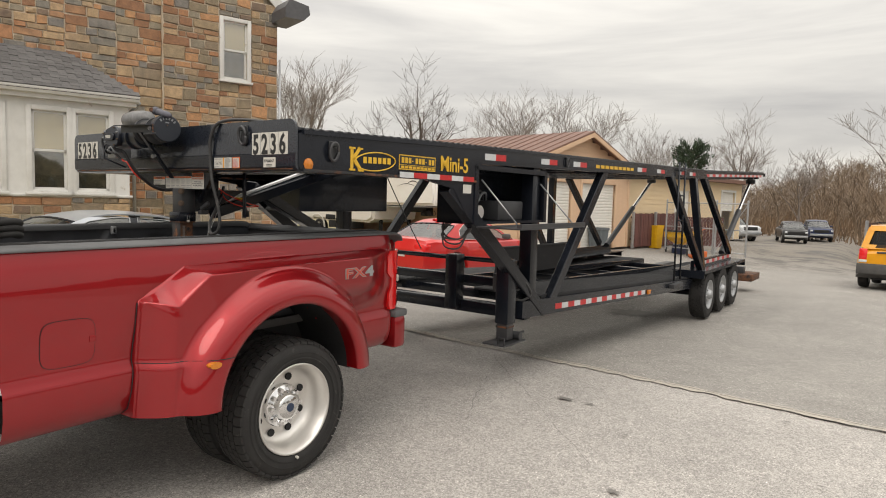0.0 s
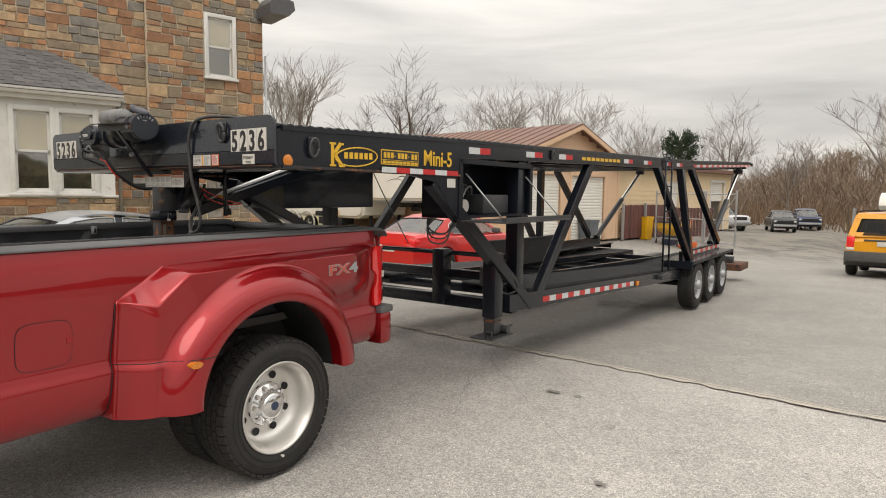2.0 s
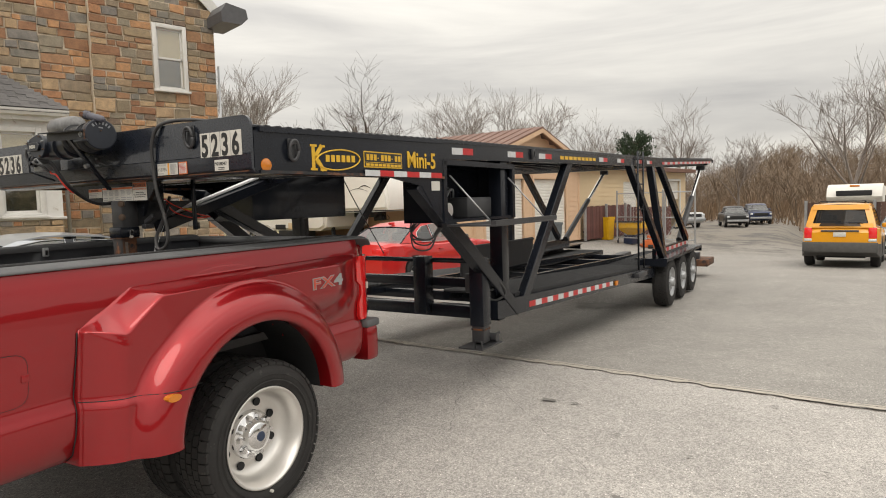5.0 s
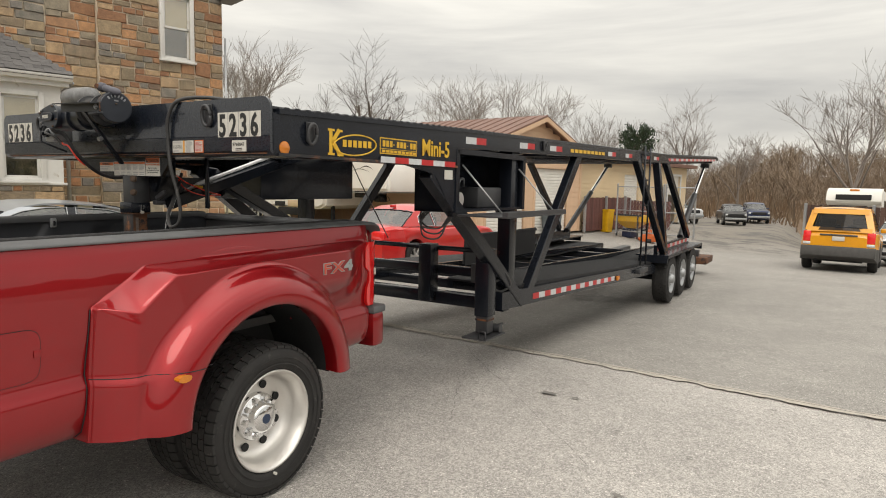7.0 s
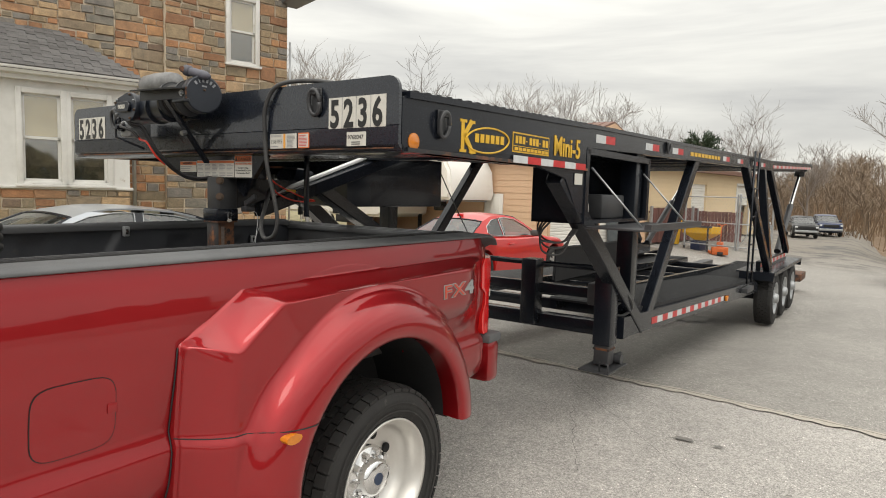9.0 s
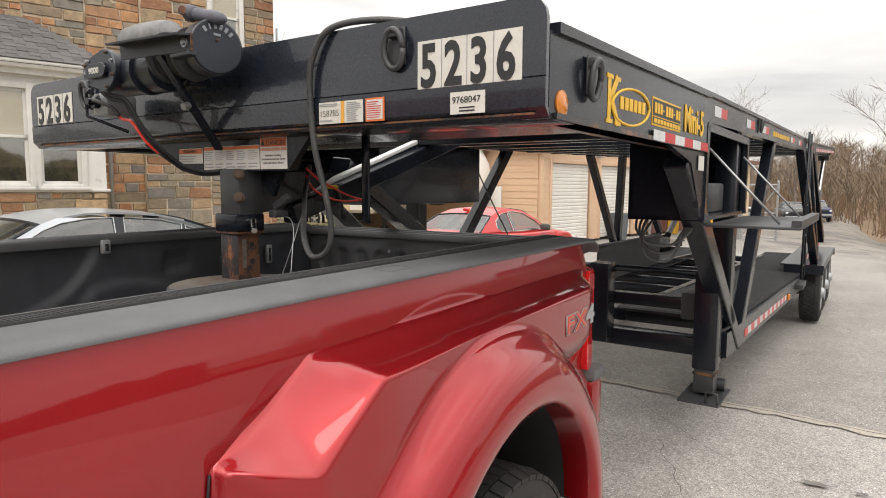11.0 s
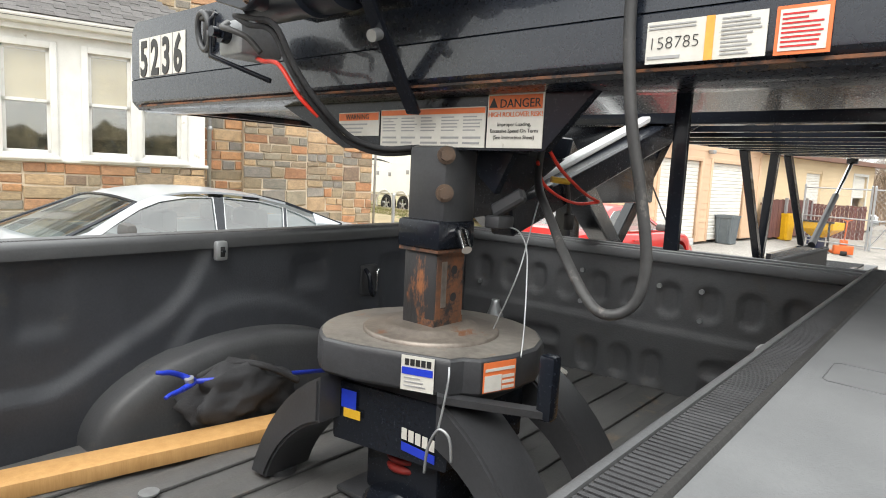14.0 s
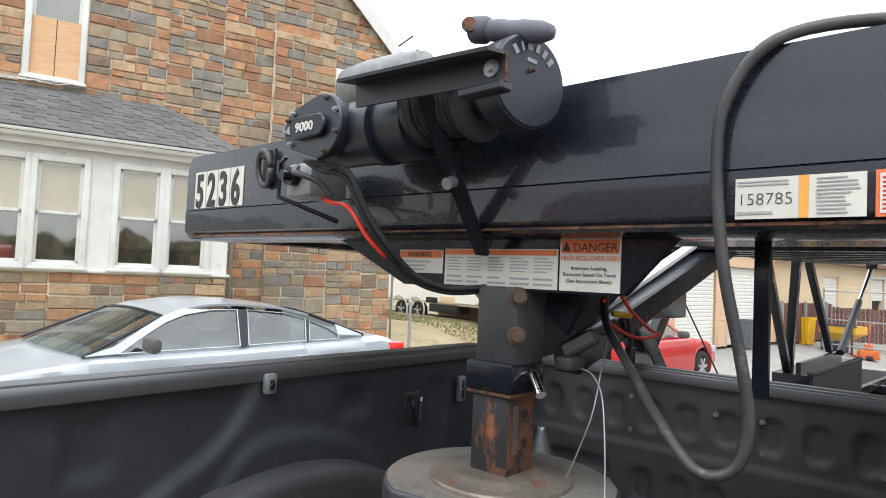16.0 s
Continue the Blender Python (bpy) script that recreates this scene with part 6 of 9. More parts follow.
for k in range(6):
    bm = B()
    y = 0.475 + 0.044 * k
    bx(bm, 0.0, 0.0025, y, y + 0.03, 1.848 + 0.001 * k, 1.886 + 0.001 * k)
    part("letter_bar", bm, M["gold"], logo, smooth=0)
ph = side_decal("phone_panel", 0.808, 1.20, 1.828, 1.925, 0.0005, M["gold"], TR, "gold-edged black panel with plain bars", 0.005)
side_decal("field", 0.815, 1.193, 1.835, 1.918, 0.0018, M["ink"], ph, "", 0.005)
for k in range(10):
    y = 0.832 + 0.036 * k
    side_decal("bar", y, y + (0.012 if k in (3, 7) else 0.026), 1.884 if k in (3, 7) else 1.872, 1.890 if k in (3, 7) else 1.908, 0.0032, M["gold"], ph)
side_decal("field", 0.812, 1.196, 1.858, 1.861, 0.0032, M["gold"], ph)
for k in range(9):
    y = 0.826 + 0.041 * k
    side_decal("bar", y, y + 0.033, 1.838, 1.853, 0.0032, M["gold"], ph)
words("model", "Mini-5", 0.150, facing(0.003, 1.255, 1.842, (0, 1, 0.0), (0, 0, 1)) @ Matrix.Diagonal((0.93, 1, 1, 1)), M["gold"], TR, bold=0.0025)


def tape(y0, y1, n, fz, h, x, first_red=False):
    for i in range(n):
        a, b = y0 + (y1 - y0) * i / n, y0 + (y1 - y0) * (i + 1) / n
        red = (i % 2 == 0) == first_red
        side_decal("reflector", a, b, fz(a), fz(a) + h, x, M["tape_red" if red else "tape_white"], TR, "", (fz(b) - fz(a)) / (b - a))


tape(0.808, 1.68, 6, lambda y: 1.777, 0.036, 0.009)
side_decal("blank_tag", 1.55, 1.66, 1.69, 1.755, 0.0, M["white"], TR, "small blank white tag")
for y in (1.84, 2.78, 3.46, 5.3, 6.05, 7.0, 7.6):
    tape(y, y + 0.32, 2, lambda v: rail_z(v)[0] + 0.035, 0.05, 0.001)
for k in range(9):
    y = 4.02 + 0.13 * k
    side_decal("letter_bar", y, y + 0.10, rail_z(y)[0] + 0.04, rail_z(y)[0] + 0.075, 0.001, M["gold"], TR)
tape(8.7, 13.8, 24, lambda y: rail_z(y)[1] - 0.085, 0.045, -0.0285, True)
tape(3.2, 5.85, 18, lambda y: low_z(y) - 0.115, 0.055, -0.0095, True)
tape(8.25, 10.9, 14, lambda y: 0.66, 0.06, -0.0195, True)
part("marker_lamp", bx(B(), -0.01, 0.015, 5.92, 6.03, low_z(6) - 0.12, low_z(6) - 0.06, 0.008), M["amber"], TR, "amber side lamp")

# tool boxes under the upper rails: the near one open
tool_walls = []
x1, x0, y0, y1, z0, z1, t = -0.005, -0.36, 1.72, 2.90, 1.455, 1.905, 0.02
for q in ((x0, x1, y0, y0 + t, z0, z1), (x0, x1, y1 - t, y1, z0, z1), (x0, x1, y0, y1, z0, z0 + t), (x0, x1, y0, y1, z1 - t, z1), (x0, x0 + t, y0, y1, z0, z1)):
    tool_walls.append(bx(B(), *q))
for q in ((y0 - 0.01, y0 + 0.04, z0, z1), (y1 - 0.04, y1 + 0.01, z0, z1), (y0, y1, z1 - 0.03, z1 + 0.01)):
    tool_walls.append(bx(B(), x1 - 0.02, x1 + 0.008, *q))
box = part("tool_box", tool_walls.pop(0), M["black"], TR, "open black hydraulic tool box", smooth=0)
for bm in tool_walls:
    part("box_panel", bm, M["black"], box, smooth=0)
lid = part("box_door", bx(bx(B(), 0.0, 0.40, y0 + 0.02, y1 - 0.02, 1.428, 1.442, 0.004), 0.36, 0.40, y0 + 0.02, y1 - 0.02, 1.442, 1.47), M["black_worn"], TR, "drop-down tool box door")
for y in (y0 + 0.10, y1 - 0.10):
    part("stay", rod(B(), [(-0.01, y, 1.80), (0.30, y + 0.06, 1.447)], 0.006), M["steel"], lid, "dull gas strut")
pump = part("hydraulic_pump", cyl(cyl(B(), (-0.30, 1.92, 1.545), (-0.08, 1.92, 1.545), 0.055), (-0.28, 1.92, 1.6), (-0.28, 1.92, 1.72), 0.03), M["alu"], TR, "silver hydraulic pump")
part("reservoir", bx(B(), -0.33, -0.08, 2.20, 2.62, 1.476, 1.64, 0.015), M["black_worn"], TR, "dull black oil tank")
for k in range(4):
    part("hydraulic_line", rod(B(), smooth_line([(-0.25 + 0.03 * k, 1.92 + 0.02 * k, 1.6), (-0.22, 2.0 + 0.05 * k, 1.75 - 0.02 * k), (-0.26, 2.1 + 0.06 * k, 1.70), (-0.30, 2.2 + 0.05 * k, 1.62)]), 0.010, 6), M["steel" if k % 2 else "hose"], TR)
part("tool_box", bx(B(), -TW, -TW + 0.61, 1.66, 2.90, 1.49, 1.905, 0.01), M["black"], TR, "shut black tool box")
for k in range(4):
    part("hose_loop", rod(B(), smooth_line([(-0.33 + 0.03 * k, 1.78, 1.47), (-0.32 + 0.02 * k, 1.74 - 0.02 * k, 1.40), (-0.25, 1.72 - 0.02 * k, 1.345 - 0.035 * (k % 3)), (-0.15, 1.74, 1.335 - 0.035 * (k % 3)), (-0.075 - 0.01 * k, 1.77, 1.40), (-0.06, 1.79, 1.47)]), 0.0065, 8), M["hose"], TR)
part("valve_block", bx(B(), -0.25, -0.12, 2.42, 2.62, 0.84, 1.0, 0.01), M["black_worn"], TR)
part("brake_cable", rod(rod(B(), smooth_line([(-0.1, 2.45, 1.0), (-0.02, 2.55, 0.95), (0.0, 2.68, 0.82), (-0.05, 2.6, 0.76), (-0.1, 2.5, 0.8)]), 0.01), smooth_line([(-0.15, 2.4, 0.9), (-0.05, 2.5, 0.86), (-0.05, 2.66, 0.9)]), 0.009), M["hose"], TR)
part("tie_wire", rod(B(), smooth_line([(-2.2, 3.2, 1.9), (-2.1, 3.3, 1.6), (-1.9, 3.5, 1.05)]), 0.006, 5), M["hose"], TR)
# ladder at the rear
lad = part("ladder", rod(rod(B(), [(0.03, 6.95, 2.25), (0.03, 6.98, 0.55)], 0.014), [(0.03, 7.25, 2.25), (0.03, 7.28, 0.55)], 0.014), M["black"], TR, "steel rung ladder")
for k in range(5):
    z = 0.7 + 0.36 * k
    part("rung", rod(B(), [(0.03, 6.97, z), (0.03, 7.27, z)], 0.011), M["black"], lad)
part("ladder_foot", bx(B(), -0.02, 0.06, 6.9, 7.35, 0.44, 0.5, 0.004), M["black_worn"], TR)

# coupler: gusset plate, post, collar, pin
part("coupler_plate", prism(B(), [(-1.78, 1.776), (-0.842, 1.776), (-0.945, 1.663), (-1.52, 1.663)], "y", 0.024, 0.049), M["black"], TR, smooth=0)
part("coupler_box", bx(B(), -1.36, -1.12, 0.049, 0.25, 1.663, 1.776, 0.006), M["black"], TR)
part("coupler_gusset", prism(B(), [(-1.15, 1.665), (-1.055, 1.665), (-1.100, 1.575), (-1.15, 1.615)], "y", 0.088, 0.108), M["black"], TR, smooth=0)
part("coupler_web", prism(B(), [(0.10, 1.665), (0.50, 1.665), (0.34, 1.585), (0.20, 1.525), (0.10, 1.515)], "x", -1.195, -1.175), M["black"], TR, smooth=0)
PX, PY = -1.216, 0.038
post = part("coupler_post", bx(B(), PX - 0.046, PX + 0.062, PY - 0.048, PY + 0.060, 1.505, 1.67, 0.012), M["black_worn"], TR, "square coupler post, paint chipped")
part("collar", bx(B(), PX - 0.059, PX + 0.063, PY - 0.061, PY + 0.061, 1.452, 1.514, 0.008), M["black"], post)
part("collar_edge", bx(B(), PX - 0.055, PX + 0.059, PY - 0.057, PY + 0.057, 1.445, 1.452), M["rust"], post)
part("inner_post", bx(B(), PX - 0.048, PX + 0.048, PY - 0.048, PY + 0.048, 1.262, 1.447, 0.008), mat("flaking_post", (0.030, 0.029, 0.030), (0.020, 0.019, 0.020), 0.5, scale=9, fine=60, bump=0.3, c3=(0.22, 0.085, 0.032), spot=0.56, stretch=(1.6, 1.6, 0.45)), post, "black sliding inner post with rusty streaks")
part("rust_corner", bx(bx(B(), PX + 0.018, PX + 0.0487, PY - 0.0487, PY + 0.047, 1.264, 1.300), PX + 0.0465, PX + 0.0487, PY - 0.044, PY + 0.044, 1.300, 1.444), M["rust"], post, "rusty side of the post")
for z in (1.405, 1.345):
    part("pin_hole", cyl(B(), (PX + 0.0472, PY + 0.012, z), (PX + 0.0492, PY + 0.012, z), 0.010, None, 16), M["dark"], post)
part("stamped_strip", bx(B(), PX + 0.0472, PX + 0.0488, PY - 0.030, PY - 0.012, 1.325, 1.425), M["grease"], post, "worn stamped strip")
for z in (1.650, 1.572):
    q, d = Vector((PX + 0.054, PY - 0.040, z)), Vector((0.707, -0.707, 0))
    part("bolt", cyl(cyl(B(), q, q + d * 0.010, 0.019, None, 16), q + d * 0.010, q + d * 0.022, 0.013, None, 6), M["bolt"], post, "rusty hexagon bolt")
part("pin_handle", cyl(cyl(B(), (PX + 0.06, PY + 0.006, 1.492), (PX + 0.082, PY - 0.006, 1.487), 0.013), (PX + 0.078, PY - 0.006, 1.490), (PX + 0.112, PY - 0.028, 1.458), 0.011), M["chrome"], post, "bright pin handle")
# pale tone for the bright sky that the black strut mirrors
strut_sheen = mat("strut_sheen_tone", (0.78, 0.78, 0.78), (0.64, 0.64, 0.65), 0.35, scale=6, fine=90, bump=0.05, c3=(0.20, 0.20, 0.21), spot=0.68)
p = part("neck_strut", beam(B(), (-1.185, 0.235, 1.505), (-1.190, 1.62, 1.925), 0.07, 0.075), M["black"], TR, "black backbone strut of the gooseneck")
# the strut's bright reflection, painted as a bar of its own
part("strut_face", beam(B(), (-1.214, 0.365, 1.588), (-1.217, 1.50, 1.962), 0.034, 0.020, 0.004, (1, 0, 0)), strut_sheen, p, "pale bar, the strut's sky reflection put into its colour")
part("neck_brace", beam(B(), (-1.28, 0.62, 1.700), (-1.70, 2.08, 1.140), 0.09, 0.08), M["black"], TR, "black brace from the neck to the lower frame")
part("hanging_bar", bx(B(), -0.760, -0.732, 0.172, 0.184, 1.49, 1.79, 0.002), M["black"], TR, "flat bar hanging from the neck")
part("chain_bracket", bx(beam(B(), (-1.115, 0.11, 1.535), (-1.045, 0.12, 1.578), 0.03, 0.022, 0.005), -1.125, -1.085, 0.09, 0.15, 1.500, 1.528, 0.006), M["black_worn"], TR, "worn chain bracket")
part("safety_cable", rod(B(), smooth_line([(-1.09, 0.135, 1.503), (-1.062, 0.135, 1.495), (-1.03, 0.12, 1.46), (-1.005, 0.09, 1.39), (-0.985, 0.06, 1.30), (-0.975, 0.04, 1.255)]), 0.0018, 5), M["steel"], TR, "thin grey breakaway cable")
part("safety_cable", rod(B(), smooth_line([(-1.075, 0.23, 1.57), (-1.07, 0.19, 1.49), (-1.065, 0.15, 1.41), (-1.085, 0.13, 1.33), (-1.11, 0.12, 1.262)]), 0.0018, 5), M["steel"], TR)
part("power_hose", rod(B(), smooth_line([(-0.40, 0.1, 2.065), (-0.54, 0.0, 2.08), (-0.67, -0.06, 2.06), (-0.735, -0.07, 1.98), (-0.75, -0.065, 1.88), (-0.738, -0.06, 1.72), (-0.718, -0.04, 1.59), (-0.705, -0.03, 1.48), (-0.722, -0.035, 1.412), (-0.775, -0.045, 1.397), (-0.86, 0.005, 1.455), (-0.98, 0.125, 1.53), (-1.06, 0.205, 1.582), (-1.10, 0.255, 1.625), (-1.11, 0.28, 1.69)]), 0.0095, 10), M["hose"], TR, "thick looped grey power cable")
part("wire", rod(B(), smooth_line([(-1.035, 0.19, 1.675), (-1.045, 0.26, 1.636), (-1.065, 0.37, 1.600), (-1.08, 0.46, 1.575), (-1.098, 0.56, 1.557)]), 0.0042, 6), M["wire_red"], TR, "loose red wire")
part("wire", rod(B(), smooth_line([(-1.10, 0.25, 1.650), (-1.112, 0.30, 1.600), (-1.105, 0.38, 1.565), (-1.10, 0.46, 1.552), (-1.098, 0.56, 1.556)]), 0.0042, 6), M["wire_red"], TR)
part("yellow_plug", cyl(B(), (-1.155, 0.405, 1.611), (-1.125, 0.445, 1.606), 0.008), M["gold"], TR)
part("light_plug", rod(rod(B(), smooth_line([(-1.14, 0.46, 1.605), (-1.143, 0.48, 1.56), (-1.15, 0.50, 1.515)]), 0.006, 6), [(-1.15, 0.50, 1.52), (-1.152, 0.505, 1.48)], 0.014, 8), M["hose"], TR)

# warning stickers on the coupler plate
p = decal("danger_sticker", -1.078, -0.948, 1.668, 1.772, 0.0225, M["white"], TR, "white and orange danger sticker")
decal("header", -1.075, -0.951, 1.742, 1.769, 0.0213, M["orange"], p)
words("danger", "DANGER", 0.0235, facing(-1.048, 0.0190, 1.7455, (1, 0, 0), (0, 0, 1)), M["ink"], p, 0.0004)
part("triangle", prism(B(), [(-1.073, 1.746), (-1.053, 1.746), (-1.063, 1.765)], "y", 0.0185, 0.0197), M["ink"], p, smooth=0)
words("danger", "HIGH ROLLOVER RISK!", 0.0135, facing(-1.0755, 0.0200, 1.728, (1, 0, 0), (0, 0, 1)), M["orange"], p, 0.0004, space=0.92)
for k, tx in enumerate(("Improper Loading,", "Excessive Speed On Turns", "(See Instruction Sheet)")):
    words("danger", tx, 0.0105, facing(-1.013, 0.0200, 1.710 - 0.0125 * k, (1, 0, 0), (0, 0, 1)), M["ink"], p, 0.0003, "CENTER")
p = decal("instruction_sticker", -1.385, -1.083, 1.668, 1.750, 0.0225, M["white"], TR, "long white instruction sticker with orange heads")
decal("header", -1.383, -1.085, 1.737, 1.748, 0.0213, M["orange"], p)
for k in range(5):
    x = -1.378 + 0.0595 * k
    lines(p, x, x + 0.05, 1.70, 1.734, 5, 0.0211, "grey_ink", 10 + k)
    lines(p, x, x + 0.05, 1.672, 1.694, 2, 0.0211, "grey_ink", 20 + k)
p = decal("warning_sticker", -1.535, -1.392, 1.692, 1.747, 0.0225, M["white"], TR, "white and orange warning sticker")
decal("header", -1.533, -1.394, 1.728, 1.745, 0.0213, M["orange"], p)
words("warning", "WARNING", 0.017, facing(-1.507, 0.0190, 1.7305, (1, 0, 0), (0, 0, 1)), M["ink"], p, 0.0004)
lines(p, -1.53, -1.40, 1.696, 1.724, 3, 0.0211, "grey_ink", 31)

# winch on the front plate
WN = empty("winch", pose(-1.33, -0.05, 1.95), "black hydraulic winch bolted to the trailer front", "winch")
grey = mat("winch_paint", (0.019, 0.0235, 0.034), (0.013, 0.016, 0.023), 0.34, scale=6, fine=120, bump=0.1, c3=(0.05, 0.048, 0.046), spot=0.68)


def wl(x, y, z):
    """From the place's metres to the winch's own."""
    return Vector((x + 1.33, y + 0.05, z - 1.95))


rope = mat("dark_rope", (0.055, 0.052, 0.05), (0.030, 0.029, 0.029), 0.6, metal=0.3, scale=20, fine=90, bump=0.3)
drum = part("drum", cyl(B(), wl(-1.40, -0.15, 2.02), wl(-1.05, -0.15, 2.02), 0.045, None, 24), grey, WN)
for x in (-1.275, -1.15):
    part("flange", cyl(cyl(B(), wl(x - 0.006, -0.15, 2.02), wl(x + 0.006, -0.15, 2.02), 0.082, None, 32), wl(x + 0.006, -0.15, 2.02), wl(x + 0.012, -0.15, 2.02), 0.076, 0.06, 32), M["black_worn"], drum)
for k in range(8):
    a0 = wl(-1.262 + 0.0142 * k, -0.15, 2.02)
    part("rope_turn", rod(B(), [a0 + Vector((0.004 * math.sin(a * 0.5), 0.062 * math.cos(a), 0.062 * math.sin(a))) for a in (2 * math.pi * i / 24 for i in range(25))], 0.0075, 6, caps=False), rope, drum, "dark wound rope")
up_z = Vector((0, 0, 1))


def round_ended(cx, cz, r1, lx, lz, r2, k):
    """Outline round a large circle and a smaller one beside it, drawn in by k."""
    out = []
    for i in range(40):
        a = 2 * math.pi * i / 40
        d = Vector((math.cos(a), math.sin(a)))
        p1, p2 = Vector((cx, cz)) + d * (r1 - k), Vector((lx, lz)) + d * (r2 - k)
        out.append(p1 if p1.dot(d) > p2.dot(d) else p2)
    return out


def cover_ring(y, k):
    return [wl(p.x, y, p.y) for p in round_ended(-1.487, 1.989, 0.068, -1.566, 1.990, 0.046, k)]


gear = part("gear_housing", loft(B(), [cover_ring(y, k) for y, k in ((-0.20, 0.006), (-0.232, 0.006), (-0.232, 0.0), (-0.247, 0.0), (-0.250, 0.003))], caps=True), grey, WN, "rounded gear housing with a bolted cover")
part("housing_body", cyl(cyl(cyl(B(), wl(-1.55, -0.16, 1.985), wl(-1.375, -0.16, 1.985), 0.070, 0.070, 32), wl(-1.375, -0.16, 1.985), wl(-1.367, -0.16, 1.985), 0.075, None, 32), wl(-1.367, -0.15, 1.99), wl(-1.285, -0.15, 1.99), 0.072, None, 32), grey, gear)
outline = round_ended(-1.487, 1.989, 0.068, -1.566, 1.990, 0.046, 0.010)
for i in (3, 8, 12, 16, 21, 27, 32, 38):
    q = wl(outline[i].x, -0.250, outline[i].y)
    part("cover_bolt", cyl(cyl(B(), q, q + Vector((0, -0.004, 0)), 0.0058, None, 10), q + Vector((0, -0.004, 0)), q + Vector((0, -0.009, 0)), 0.0036, None, 6), M["bolt"] if i % 3 else M["steel"], gear)
q = wl(-1.515, -0.25, 1.988)
badge = part("cover_badge", loft(B(), [[(p.x, y, p.y) for p in round_ended(q.x + 0.034, q.z, 0.024, q.x - 0.038, q.z, 0.024, k)] for y, k in ((q.y, 0.0), (q.y - 0.010, 0.0), (q.y - 0.013, 0.003))], caps=True), M["black"], gear, "raised oval badge")
part("cover_bolt", cyl(B(), wl(-1.587, -0.25, 1.988), wl(-1.587, -0.254, 1.988), 0.0085, None, 16), M["steel"], gear)
words("capacity", "9000", 0.027, facing(q.x - 0.037, q.y - 0.0138, q.z - 0.0095, (1, 0, 0), (0, 0, 1)) @ Matrix.Diagonal((1.12, 1, 1, 1)), M["white"], badge, 0.0008, bold=0.0008)
# end plate with the maker's mark
ax2 = Vector((0.97, -0.24, 0)).normalized()
u2 = Vector((-ax2.y, ax2.x, 0))
c2 = wl(-1.046, -0.150, 2.031)
end = part("end_cover", cyl(cyl(B(), c2 - ax2 * 0.045, c2 + ax2 * 0.010, 0.083, None, 44), c2 + ax2 * 0.010, c2 + ax2 * 0.014, 0.082, 0.078, 44), grey, WN, "round end cover with a pale maker's mark")
mark = mat("cast_letter", (0.30, 0.31, 0.33), (0.22, 0.23, 0.25), 0.5)
for k in range(6):
    a = radians(128 - 17 * k)
    r_ = u2 * math.cos(a) + up_z * math.sin(a)
    side_ = u2 * math.sin(a) - up_z * math.cos(a)
    q = c2 + ax2 * 0.0145 + r_ * 0.060
    part("letter_bar", beam(B(), q - r_ * 0.008, q + r_ * 0.008, 0.009 if k != 1 else 0.004, 0.002, 0, side_), mark, end)
part("letter_bar", beam(B(), c2 + ax2 * 0.0145 - u2 * 0.010 + up_z * 0.036, c2 + ax2 * 0.0145 + u2 * 0.012 + up_z * 0.034, 0.007, 0.002, 0, (0, 0, 1)), mark, end)
part("grease_nipple", cyl(B(), c2 + ax2 * 0.014 + up_z * 0.018, c2 + ax2 * 0.026 + up_z * 0.018, 0.005, 0.003, 8), M["bolt"], end)
# folded guard along the front of the drum: one angle with its foot forward
angle = [(-0.312, 2.042), (-0.258, 2.050), (-0.256, 2.000), (-0.262, 2.000), (-0.264, 2.043), (-0.311, 2.036)]
worn_edge = mat("guard_paint", (0.026, 0.029, 0.035), (0.017, 0.019, 0.023), 0.42, scale=6, fine=110, bump=0.2, c3=(0.14, 0.075, 0.05), spot=0.70)
guard = part("guard", loft(B(), [[wl(x, y, z + dz) for y, z in angle] for x, dz in ((-1.362, 0.006), (-1.10, 0.0), (-1.008, -0.003))], caps=True), worn_edge, WN, "folded steel guard, edges rubbed to rust", smooth=0)
part("guard_edge", bx(B(), *(wl(-1.0085, 0, 0).x, wl(-1.0065, 0, 0).x), wl(0, -0.264, 0).y, wl(0, -0.256, 0).y, wl(0, 0, 1.998).z, wl(0, 0, 2.046).z), M["rust"], guard)
q = wl(-1.035, -0.262, 2.022)
part("guard_bolt", cyl(cyl(B(), q, q + Vector((0, -0.005, 0)), 0.014, None, 20), q, q + Vector((0, -0.012, 0)), 0.008, None, 6), M["steel"], guard)
part("guard_bar", beam(B(), wl(-1.10, -0.255, 1.990), wl(-1.008, -0.257, 1.992), 0.015, 0.03, 0.003, (0, 0, 1)), worn_edge, guard)
part("motor_casing", lathe(B(), [(0.0, -0.16), (0.035, -0.155), (0.055, -0.13), (0.06, -0.06), (0.058, 0.05), (0.05, 0.10), (0.0, 0.12)], 24, Matrix.Translation(wl(-1.43, -0.10, 2.108))), mat("faded_casing", (0.22, 0.22, 0.218), (0.09, 0.09, 0.092), 0.42, scale=9, fine=60, bump=0.4, c3=(0.40, 0.39, 0.375), spot=0.64), WN, "faded pale motor casing")
rol = part("roller", lathe(B(), [(0.0, 0.0), (0.012, 0.001), (0.019, 0.008), (0.021, 0.03), (0.0185, 0.055), (0.021, 0.08), (0.019, 0.12), (0.012, 0.140), (0.0, 0.143)], 18, Matrix.Translation(wl(-1.125, -0.16, 2.138)) @ Matrix.Rotation(radians(14), 4, "Y")), mat("grey_rubber", (0.10, 0.10, 0.125), (0.065, 0.065, 0.08), 0.6), WN, "grey rubber guide roller")
